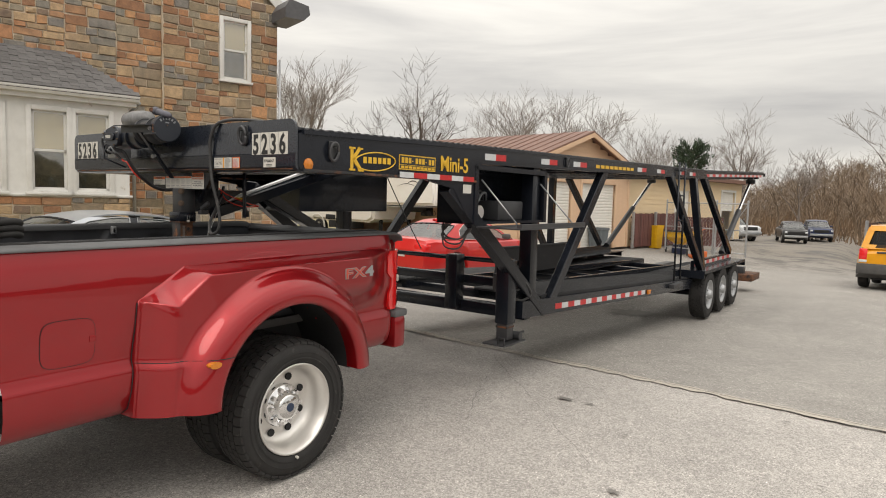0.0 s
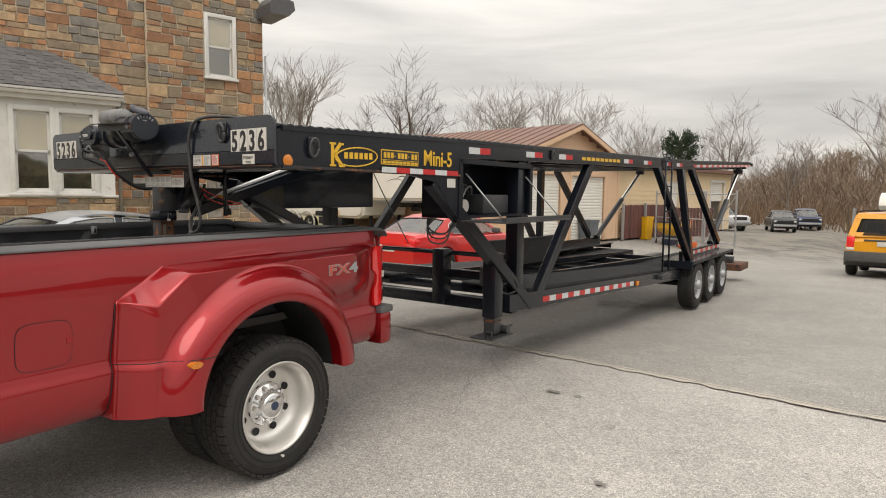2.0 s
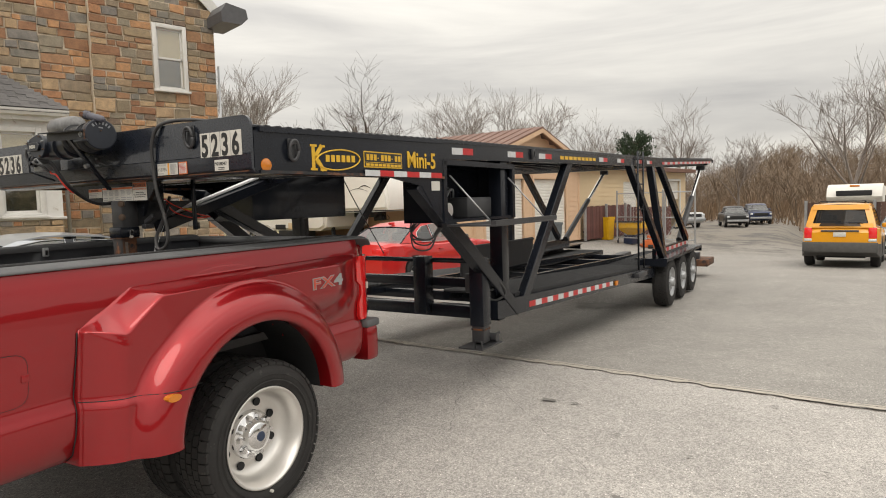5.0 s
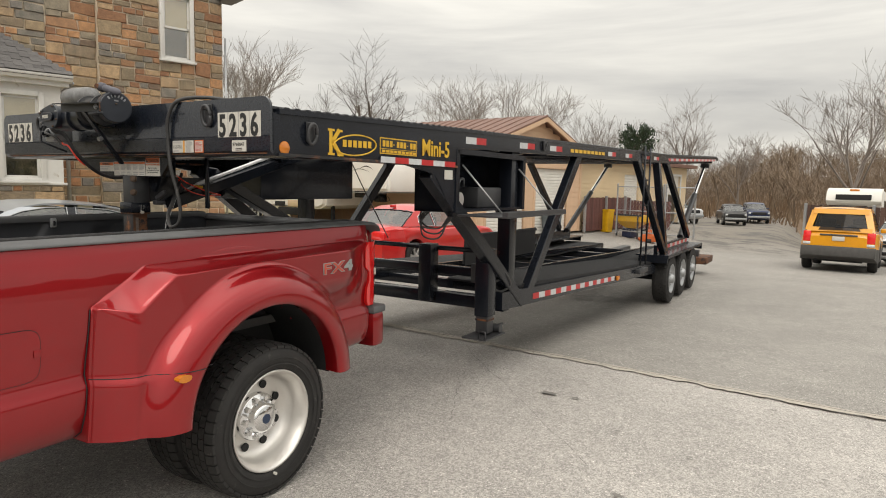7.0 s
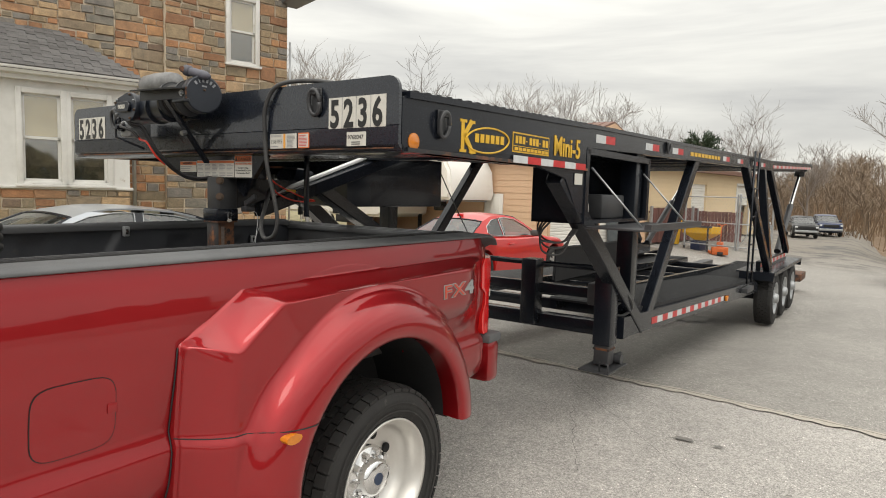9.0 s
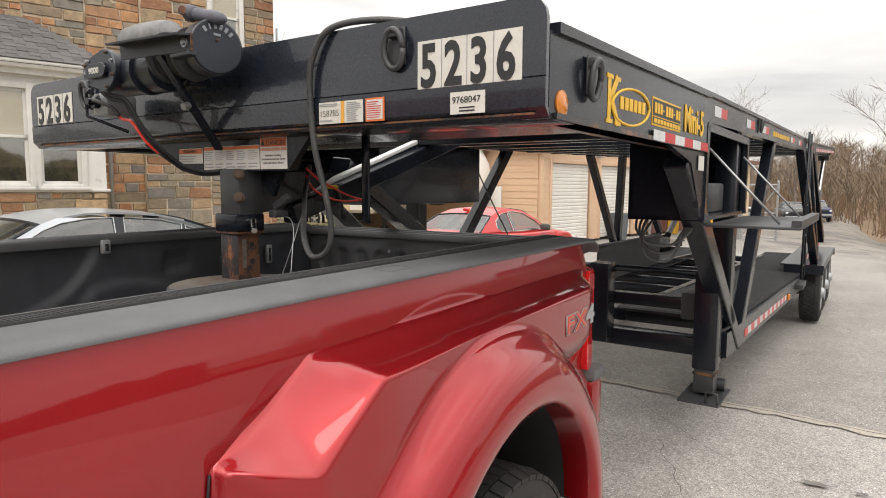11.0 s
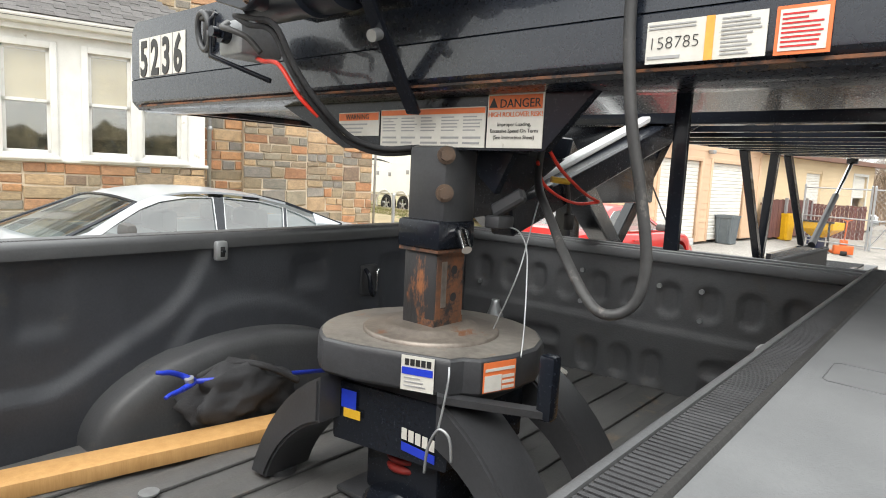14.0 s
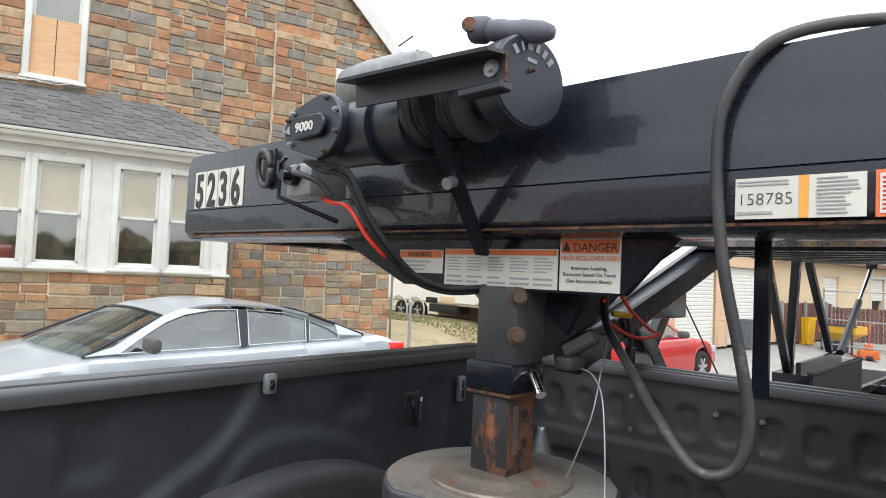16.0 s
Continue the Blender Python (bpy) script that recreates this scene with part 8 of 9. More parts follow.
for nm, x, y, rz, pt, lab, k in (("black_pickup", -2.45, 49.0, 14, BLACK2, "black pickup truck parked at the wood's edge", 0.86), ("blue_pickup", -1.25, 54.2, 14, NAVY, "dark blue pickup truck beside the black one", 0.92),
                                 ("grey_pickup", -7.6, 55.0, 30, SILVER, "light grey pickup truck in the far row", 1.0), ("white_pickup", -5.3, 48.6, 48, WHITE2, "white work truck by the chain-link gate", 1.05)):
    car(nm, at(x, y, rz) @ Matrix.Scale(k, 4), lab, "pickup truck", 5.5, 0.97,
        [(0, 0.95), (0.08, 1.10), (0.7, 1.16), (1.5, 1.22), (3.5, 1.24), (3.55, 1.20), (5.4, 1.20), (5.5, 1.0)], (1.0, 4.45), 0.39, pt, CAB, CABWIN, 0.68, DARK_WINDOW, clear=0.36, spokes=6,
        ends=(("headlamp", CLEAR, [(0.66, 0.84, -0.01, 0.2, 0.86, 1.0)], True, ""), ("grille", M["dark"], [(-0.55, 0.55, -0.03, 0.08, 0.78, 1.02)], False, ""), ("bumper", M["steel"], [(-0.85, 0.85, -0.08, 0.1, 0.50, 0.68)], False, "steel bumper")))


def build_bus():
    b = empty("shuttle_bus", at(4.0, 35.7, -8, 0.25) @ Matrix.Scale(1.08, 4), "white shuttle bus with a dark destination sign", "bus")
    part("body", bx(B(), -1.15, 1.15, 1.2, 7.5, 0.45, 2.75, 0.16), M["door_white"], b)
    part("cab_hood", prism(B(), [(0.0, 0.5), (0.0, 1.05), (0.75, 1.25), (1.25, 1.9), (1.3, 0.5)], "x", -0.95, 0.95), M["door_white"], b, smooth=0)
    w = part("windscreen", prism(B(), [(0.72, 1.27), (0.70, 1.26), (1.17, 1.9), (1.2, 1.9)], "x", -0.85, 0.85), DARK_WINDOW, b, smooth=0)
    part("roof_cap", prism(B(), [(0.75, 2.0), (0.62, 2.15), (0.75, 2.55), (1.3, 2.78), (1.5, 2.78), (1.5, 2.0)], "x", -1.12, 1.12), M["door_white"], b, "rounded white roof cap", smooth=50)
    part("destination_sign", bx(B(), -0.72, 0.72, 0.58, 0.75, 2.2, 2.45, 0.02), M["dark"], b, "dark destination sign")
    part("roof_lamp", bx(B(), -0.2, 0.2, 0.9, 1.05, 2.64, 2.72, 0.02), M["amber"], b)
    for k in range(4):
        for s in (-1, 1):
            part("side_window", bx(B(), s * 1.14, s * 1.158, 1.9 + 1.35 * k, 3.1 + 1.35 * k, 1.45, 2.25, 0.005), M["car_glass"], b)
    for y in (0.75, 5.9):
        for s in (-1, 1):
            car_wheel(b, s * 1.0, y, 0.38, s, 6)


build_bus()


def build_rv():
    R = empty("travel_trailer", pose(-9.19, 14.09, 0.10, 0, 0, 82) @ Matrix.Scale(-1, 4, (1, 0, 0)), "white fifth-wheel travel trailer with black swooshes", "travel trailer")
    # local y runs back along its side, x = 0 is the side that shows
    skin = mat("rv_skin", (0.84, 0.82, 0.78), (0.78, 0.76, 0.71), 0.4, scale=1.5, fine=50, bump=0.05, c3=(0.52, 0.48, 0.42), spot=0.68)
    side = [(0.10, 1.30), (0.02, 1.50), (0.10, 2.2), (0.5, 2.85), (1.0, 3.15), (12.0, 3.15), (12.1, 3.0), (12.1, 0.62), (3.35, 0.62), (3.05, 0.75), (2.95, 1.25), (2.6, 1.28)]
    bm = prism(B(), side, "x", -2.2, 0.0)
    bmesh.ops.bevel(bm, geom=[e for e in bm.edges if abs(e.verts[0].co.x - e.verts[1].co.x) < 0.01], offset=0.09, segments=3, affect="EDGES")
    body = part("body", bm, skin, R, smooth=40)
    part("nose_trim", prism(B(), [(0.4, 1.27), (2.9, 1.245), (2.9, 1.215), (0.4, 1.245)], "x", -2.3, -0.05), M["steel"], body, smooth=0)
    for k, (a, b, z, w) in enumerate(((0.7, 1.35, 1.98, 0.035), (0.85, 1.8, 1.90, 0.02), (2.55, 4.4, 1.70, 0.04), (6.9, 9.0, 1.75, 0.07), (7.6, 9.9, 1.62, 0.03))):
        top = [(a + (b - a) * t, z + 0.10 * math.sin(t * 3.0) + w * math.sin(t * math.pi)) for t in (i / 12 for i in range(13))]
        bot = [(a + (b - a) * t, z + 0.10 * math.sin(t * 3.0)) for t in (i / 12 for i in range(12, -1, -1))]
        part("swoosh", prism(B(), top + bot[1:-1], "x", 0.002, 0.006), M["ink"], body, "black painted swoosh", smooth=0)
    for y in (6.28, 7.22):
        w = car_wheel(R, -0.06, y, 0.33, 1, 5)
        part("wheel_arch", lathe(B(), [(0.43, 0.02), (0.47, 0.035), (0.47, -0.03)], 24, Matrix.Translation((0, y, 0.36))), M["white"], R)
    part("skirt_box", bx(B(), -0.6, -0.02, 4.2, 5.6, 0.36, 0.62, 0.02), M["dark"], R)
    part("hatch", bx(B(), -0.01, 0.008, 5.15, 5.75, 0.66, 0.84, 0.01), M["dark"], R, "open dark hatch")
    part("vent_hatch", bx(B(), -0.01, 0.008, 4.3, 5.0, 0.66, 0.90, 0.01), M["siding_pale"], R)
    for y, z in ((8.6, 1.35), (7.6, 1.33), (6.9, 1.30), (5.9, 1.40), (4.1, 1.1)):
        part("service_hatch", bx(B(), -0.01, 0.01, y, y + 0.16, z, z + 0.14, 0.005), M["grey_ink"], R)
    part("side_window", bx(B(), -0.01, 0.014, 4.6, 5.6, 1.55, 2.1, 0.01), M["car_glass"], R)
    part("side_window", bx(B(), -0.01, 0.014, 8.6, 9.6, 1.95, 2.45, 0.01), M["car_glass"], R)
    part("king_pin", bx(bx(B(), -1.5, -0.9, 1.5, 2.5, 1.05, 1.30, 0.03), -1.35, -1.05, 1.35, 1.7, 0.92, 1.12, 0.03), M["black"], R, "black king pin box under the nose")
    for x in (-1.9, -0.5):
        part("landing_leg", bx(bx(B(), x - 0.05, x + 0.05, 3.1, 3.2, 0.2, 1.3), x - 0.1, x + 0.1, 3.05, 3.25, 0.14, 0.2), M["black"], R)
    part("power_cord", rod(B(), smooth_line([(-1.2, 1.4, 1.1), (-1.1, 1.2, 0.95), (-1.15, 1.05, 1.0), (-1.2, 1.2, 1.12)]), 0.012, 5), M["hose"], R)


build_rv()


# ---- yard: fences, bins, machines, grass ----
def shared(name, bm, material):
    me = bpy.data.meshes.new(name)
    bm.to_mesh(me)
    bm.free()
    me.materials.append(material)
    return me


def piece(name, me, m, parent):
    ob = new(name, me)
    ob.matrix_basis = m
    ob.parent = parent
    return ob


maroon = mat("maroon_fence", (0.135, 0.052, 0.042), (0.085, 0.034, 0.03), 0.75, scale=4, fine=40, bump=0.3, vary=0.25, stretch=(6, 6, 1))
brown_slat = mat("brown_slat", (0.11, 0.06, 0.045), (0.075, 0.042, 0.032), 0.75, scale=4, fine=40, bump=0.3, vary=0.3, stretch=(1, 1, 6))


def panel_fence(name, p, q, height, z, label, material, width=0.14, post_every=2.0, post=None):
    p, q = Vector((*p, 0)), Vector((*q, 0))
    d = q - p
    n = max(1, int(d.length / width))
    F = empty(name, pose(p.x, p.y, z, 0, 0, math.degrees(math.atan2(d.y, d.x))), label, "fence")
    me = shared("slat", bx(B(), 0.003, width - 0.006, -0.012, 0.012, 0.04, height), material)
    for k in range(n):
        piece("slat", me, Matrix.Translation((k * d.length / n, 0.004 * math.sin(k * 2.3), 0.012 * math.sin(k * 1.7))), F)
    pm = shared("post", bx(B(), -0.05, 0.05, -0.05, 0.05, 0, height + 0.08, 0.01), post or M["steel"])
    for k in range(int(d.length / post_every) + 1):
        piece("post", pm, Matrix.Translation((k * post_every, -0.06, 0)), F)
    for h in (0.35, height - 0.2):
        part("rail", bx(B(), 0, d.length, 0.02, 0.06, h, h + 0.08), material, F, smooth=0)
    return F


panel_fence("panel_fence", (-6.0, 23.75), (-5.2, 28.4), 1.45, -0.22, "maroon board fence with grey posts beside the garage", maroon)
panel_fence("panel_fence", (-5.2, 28.4), (-3.3, 28.2), 1.35, -0.25, "maroon board fence behind the bins", maroon)
panel_fence("slat_fence", (2.1, 27.4), (9.5, 24.5), 1.42, -0.28, "brown slatted fence behind the parked cars", brown_slat, 0.16, 2.4)
panel_fence("slat_fence", (9.5, 24.5), (16.0, 21.0), 1.42, -0.28, "brown slatted fence behind the parked cars", brown_slat, 0.16, 2.4)
wire = mat("fence_wire", (0.42, 0.43, 0.44), (0.34, 0.35, 0.36), 0.5, metal=0.6, bump=0.0)


def chain_link(p, q, h, label, z=-0.22, brace=True, cell=0.16):
    p, q = Vector((*p, 0)), Vector((*q, 0))
    L = (q - p).length
    F = empty("chain_link_gate", pose(p.x, p.y, z, 0, 0, math.degrees(math.atan2(q.y - p.y, q.x - p.x))), label, "gate", group="chain-link gates")
    for x in (0.03, L - 0.03):
        part("post", cyl(cyl(B(), (x, 0, 0), (x, 0, h + 0.1), 0.035, None, 10), (x, 0, h + 0.1), (x, 0, h + 0.14), 0.04, 0.01, 10), M["steel"], F)
    for zz in (0.12, h * 0.5, h):
        part("rail", cyl(B(), (0, 0, zz), (L, 0, zz), 0.022, None, 8), M["steel"], F)
    if brace:
        part("brace", cyl(B(), (0.05, 0, 0.15), (L - 0.05, 0, h - 0.05), 0.018, None, 8), M["steel"], F)
    bm = B()
    n = int((L + h) / cell)
    for k in range(n):
        for s in (0, 1):
            a = k * cell
            lo = (max(0.0, a - h), min(h, a)) if a - h <= L else None
            x0, z0 = (a, 0.12) if a <= L else (L, 0.12 + a - L)
            x1, z1 = (0, 0.12 + a) if a <= h - 0.12 else (a - (h - 0.12), h)
            if x1 > L or z0 > h:
                continue
            if s:
                x0, x1 = L - x0, L - x1
            cyl(bm, (x0, 0, z0), (x1, 0, z1), 0.0022, None, 3, caps=False)
    m = part("wire_mesh", bm, wire, F, "woven wire", smooth=0)
    return F


chain_link((-4.85, 24.6), (-2.7, 23.4), 1.95, "galvanised chain-link gate standing open", brace=False)
chain_link((-2.65, 23.3), (-1.45, 22.9), 1.95, "galvanised chain-link gate with a diagonal brace")
for k, (x, y) in enumerate(((-11.0, 8.2), (-9.9, 8.9), (-12.2, 9.4))):
    z = ground_z(x, y)
    p = part("fence_post", cyl(cyl(B(), (0, 0, -0.05), (0, 0, 1.2), 0.035, None, 10), (0, 0, 1.2), (0, 0, 1.24), 0.04, 0.012, 10), M["steel"], at=pose(x, y, z))
    tagged(p, "bare galvanised steel fence post", "post", group="bare posts")


def bin_tub(name, x, y, w, d, h, material, label, lid=None, rz=0.0, z=None):
    b = empty(name, pose(x, y, ground_z(x, y) + 0.01 if z is None else z, 0, 0, rz), label, "bin")
    rings = [[(s * w / 2 * k, t * d / 2 * k, zz) for s, t in ((-1, -0.85), (-0.85, -1), (0.85, -1), (1, -0.85), (1, 0.85), (0.85, 1), (-0.85, 1), (-1, 0.85))] for zz, k in ((0.0, 0.78), (0.03, 0.80), (h * 0.9, 0.97), (h * 0.91, 1.04), (h, 1.05), (h, 0.98), (h * 0.4, 0.85))]
    part("tub", loft(B(), rings, caps=True), material, b, smooth=40)
    for k in (-1, 1):
        part("rib", bx(B(), k * w * 0.25 - 0.02, k * w * 0.25 + 0.02, -d / 2 * 1.0, -d / 2 * 0.8, 0.05, h * 0.88, 0.008), material, b)
    if lid:
        part("lid", prism(B(), [(-w / 2 * 1.06, h), (-w * 0.4, h + 0.07), (w * 0.4, h + 0.07), (w / 2 * 1.06, h)], "y", -d / 2 * 1.08, d / 2 * 1.02), lid, b, smooth=50)
    return b


yellow = mat("yellow_plastic", (0.72, 0.42, 0.01), (0.6, 0.33, 0.008), 0.5, scale=5, fine=80, bump=0.1, c3=(0.35, 0.2, 0.02), spot=0.66)
bin_tub("yellow_bin", -5.55, 25.7, 0.48, 0.48, 1.0, yellow, "yellow plastic bin with its lid up", rz=-20)
bin_tub("wheelie_bin", -6.28, 20.75, 0.60, 0.62, 0.92, mat("grey_bin", (0.13, 0.15, 0.16), (0.095, 0.11, 0.12), 0.6, scale=5, fine=60, bump=0.15), "dark grey rubbish bin before the garage door", rz=-8)


def build_spreader():
    s = empty("salt_spreader", pose(-4.35, 25.4, ground_z(-4.35, 25.4), 0, 0, -18), "yellow hopper salt spreader on a dark frame", "spreader")
    part("hopper", loft(B(), [[(-0.18, -0.18, 0.42), (0.18, -0.18, 0.42), (0.18, 0.18, 0.42), (-0.18, 0.18, 0.42)], [(-0.62, -0.4, 0.72), (0.62, -0.4, 0.72), (0.62, 0.4, 0.72), (-0.62, 0.4, 0.72)], [(-0.62, -0.4, 0.98), (0.62, -0.4, 0.98), (0.62, 0.4, 0.98), (-0.62, 0.4, 0.98)]], caps=True), yellow, s, smooth=0)
    part("frame", beam(beam(bx(B(), -0.65, 0.65, -0.43, -0.38, 0.95, 1.02), (-0.5, -0.4, 0), (-0.5, -0.4, 0.95), 0.06, 0.06), (0.5, -0.4, 0), (0.5, -0.4, 0.95), 0.06, 0.06), M["black_worn"], s)
    part("motor_box", bx(B(), -0.3, 0.12, -0.3, 0.2, 0.02, 0.4, 0.03), mat("dark_blue_box", (0.02, 0.03, 0.07), (0.014, 0.02, 0.05), 0.6), s)
    j = empty("pallet_jack", pose(-3.55, 24.9, ground_z(-3.55, 24.9), 0, 0, -70), "orange pallet jack with a raised handle", "pallet jack")
    om = mat("orange_paint", (0.62, 0.14, 0.03), (0.5, 0.1, 0.02), 0.5, scale=8, fine=70, bump=0.1, c3=(0.15, 0.07, 0.04), spot=0.66)
    for y in (-0.26, 0.26):
        part("fork", bx(B(), -1.1, 0.0, y - 0.08, y + 0.08, 0.06, 0.13, 0.01), om, j)
    part("mast", bx(bx(B(), 0, 0.25, -0.3, 0.3, 0.05, 0.35, 0.02), 0.05, 0.2, -0.12, 0.12, 0.35, 0.55, 0.02), om, j)
    part("handle", rod(rod(B(), [(0.15, 0, 0.5), (0.3, 0, 1.2)], 0.022), [(0.3, -0.18, 1.28), (0.3, 0, 1.2), (0.3, 0.18, 1.28)], 0.018), om, j)
    part("wheel", cyl(B(), (0.2, -0.1, 0.09), (0.2, 0.1, 0.09), 0.09), M["rubber"], j)


build_spreader()
# grass verge with dead leaves beside the house
verge = mat("verge_grass", (0.38, 0.30, 0.19), (0.27, 0.22, 0.12), 0.95, scale=1.2, fine=30, bump=0.6, c3=(0.15, 0.16, 0.05), spot=0.56)
bm = B()
gx = [-22 + 0.5 * i for i in range(27)]
gy = [6.5 + 0.5 * i for i in range(15)]
rows = [[bm.verts.new((x + (0.5 * noise.noise((y * 0.7, 3, 1)) if i == len(gx) - 1 else 0), y, ground_z(x, y) + 0.035)) for i, x in enumerate(gx)] for y in gy]
for a, b in zip(rows, rows[1:]):
    for k in range(len(gx) - 1):
        if noise.noise((gx[k] * 0.3, a[0].co.y * 0.3, 1)) > -0.6:
            bm.faces.new((a[k], a[k + 1], b[k + 1], b[k]))
tagged(part("verge", bm, verge), "patchy winter grass with pale dead leaves", "ground", kind="structure")
rng = random.Random(5)
bm = B()
for k in range(5000):
    x, y = rng.uniform(-20, -9.2), rng.uniform(12.0, 13.9)
    h = rng.uniform(0.03, 0.09)
    a = rng.uniform(0, 6.28)
    z = ground_z(x, y) + 0.03
    c, s = math.cos(a) * 0.012, math.sin(a) * 0.012
    l = Vector((rng.uniform(-0.05, 0.05), rng.uniform(-0.05, 0.05), h))
    vs = [bm.verts.new(v) for v in ((x - c, y - s, z), (x + c, y + s, z), (x + l.x, y + l.y, z + l.z))]
    bm.faces.new(vs)
tagged(part("grass", bm, mat("grass_blade", (0.12, 0.16, 0.035), (0.2, 0.17, 0.06), 0.8, scale=0.8, bump=0.0, vary=0.3, island=True), smooth=0), "thin winter grass beside the house", "grass", kind="stuff")


# ---- trees and the wooded hillside ----
def limb(bm, rng, p, d, length, r, depth, sides, spread, droop, twig):
    """A tapered bough with side boughs; the last order are twigs."""
    n = 4 if depth > 1 else 3
    pts, q, v = [p], p.copy(), d.copy()
    for k in range(n):
        v = (v + Vector((rng.uniform(-1, 1), rng.uniform(-1, 1), rng.uniform(-0.6, 1) + droop)) * 0.16).normalized()
        q = q + v * (length / n)
        pts.append(q.copy())
    rod(bm, pts, r, sides if depth > 1 else 3, max(twig, r * 0.42), caps=False)
    if depth <= 0:
        return
    for k in range(rng.randint(4, 6) if depth > 1 else rng.randint(6, 10)):
        t = rng.uniform(0.25, 1.0)
        i = min(n - 1, int(t * n))
        a = pts[i].lerp(pts[i + 1], t * n - i)
        side = Vector((rng.uniform(-1, 1), rng.uniform(-1, 1), rng.uniform(-0.3, 0.7))).normalized()
        dd = (v * 0.75 + side * spread).normalized()
        limb(bm, rng, a, dd, length * rng.uniform(0.45, 0.72), max(twig, r * (1 - 0.55 * t) * 0.46), depth - 1, sides, spread, droop, twig)


def bare_tree(x, y, height, r, seed, material, label, trunk_part=0.35, depth=3, spread=0.8, lean=0.0, twig=0.0075, stems=3, group="bare trees"):
    rng = random.Random(seed)
    z = ground_z(x, y) - 0.1
    height -= z
    T = empty("bare_tree", pose(x, y, z), label, "tree", group=group)
    h = height * trunk_part
    bm = B()
    pts = [Vector((lean * h * (k / 5) + 0.15 * r * rng.uniform(-1, 1), 0.2 * r * rng.uniform(-1, 1), h * k / 5)) for k in range(6)]
    rod(bm, [Vector((0, 0, -0.1))] + pts, r * 1.15, 10, r * 0.7, caps=False)
    part("trunk", bm, material, T, smooth=60)
    bm = B()
    for k in range(stems + 2):
        a = 2 * math.pi * k / (stems + 2) + rng.uniform(-0.5, 0.5)
        up = 1.5 if k < stems else 0.6
        d = Vector((math.cos(a) * 0.6 * spread + lean, math.sin(a) * 0.6 * spread, up)).normalized()
        limb(bm, rng, pts[-1] - Vector((0, 0, 0.4 * h * rng.random() * (k >= stems))), d, (height - h) * rng.uniform(0.5, 0.68), r * 0.46, depth, 6, spread, 0.1, twig)
    part("crown", bm, material, T, "leafless boughs and twigs", smooth=60)
    return T


bark_grey = mat("grey_bark", (0.27, 0.225, 0.19), (0.18, 0.15, 0.13), 0.9, scale=4, fine=30, bump=0.4)
bark_far = mat("far_bark", (0.29, 0.25, 0.215), (0.20, 0.17, 0.15), 0.9, scale=4, fine=30, bump=0.3)
for x, y, h, r, seed, material, label, kw in (
    (-26.8, 24.7, 9.4, 0.22, 3, bark_far, "tall pale leafless tree behind the house", dict(spread=0.62, stems=4)),
    (-24.7, 33.4, 9.8, 0.34, 14, M["bark"], "dark leafless tree with thick broken limbs", dict(spread=1.05, depth=3, stems=3)),
    (-20.4, 39.7, 8.9, 0.22, 21, bark_grey, "leafless tree behind the garage roof", dict(spread=0.75, stems=4)),
    (-17.6, 45.2, 9.9, 0.24, 22, bark_grey, "leafless tree behind the garage roof", dict(spread=0.75, stems=4)),
    (-14.7, 55.1, 8.4, 0.20, 31, bark_far, "slim leafless tree beyond the workshop", dict(spread=0.6, stems=4)),
    (-7.9, 56.7, 8.6, 0.20, 33, bark_grey, "leafless tree beyond the workshop", dict(spread=0.7, stems=3)),
    (-3.2, 57.3, 6.6, 0.11, 35, bark_grey, "leafless tree at the wood's edge", dict(spread=0.7, stems=3)),
    (4.6, 47.6, 10.4, 0.20, 41, bark_far, "tall leafless tree at the wood's edge", dict(spread=0.8, stems=4, trunk_part=0.3)),
    (7.7, 43.4, 10.2, 0.22, 43, bark_grey, "tall leafless tree beside the slatted fence", dict(spread=0.8, stems=3, trunk_part=0.45)),
    (-30.5, 40.0, 7.0, 0.2, 51, bark_far, "leafless tree far behind the house", dict(spread=0.7))):
    bare_tree(x, y, h, r, seed, material, label, **kw)
def build_evergreen(x, y, base, height, w):
    """A small ragged evergreen: rising boughs, each set with tufts of needles."""
    rng = random.Random(8)
    T = empty("evergreen_tree", pose(x, y, ground_z(x, y)), "dark green evergreen with ragged boughs", "tree")
    part("trunk", cyl(B(), (0, 0, 0), (0, 0, height * 0.92), 0.18, 0.04, 8), M["bark"], T)
    bm, wood = B(), B()
    for k in range(22):
        t = k / 21
        a = 2.4 * k + rng.uniform(-0.4, 0.4)
        start = Vector((0, 0, base + (height - base) * 0.75 * t))
        out = Vector((math.cos(a), math.sin(a), rng.uniform(0.5, 1.1))).normalized()
        length = w * rng.uniform(0.75, 1.15) * (1.05 - 0.45 * t)
        rod(wood, [start, start + out * length * 0.5, start + out * length], 0.05, 5, 0.012, caps=False)
        for n in range(95):
            q = start + out * length * rng.uniform(0.3, 1.05) + Vector((rng.gauss(0, 0.14), rng.gauss(0, 0.14), rng.gauss(0, 0.10)))
            d = (out + Vector((rng.uniform(-1, 1), rng.uniform(-1, 1), rng.uniform(-0.2, 1.2)))).normalized() * rng.uniform(0.14, 0.34)
            e = d.cross(Vector((rng.uniform(-1, 1), rng.uniform(-1, 1), 0.4))).normalized() * 0.045
            bm.faces.new([bm.verts.new(v) for v in (q - e, q + e, q + d)])
    part("boughs", wood, M["bark"], T)
    part("crown", bm, M["needle"], T, smooth=0)


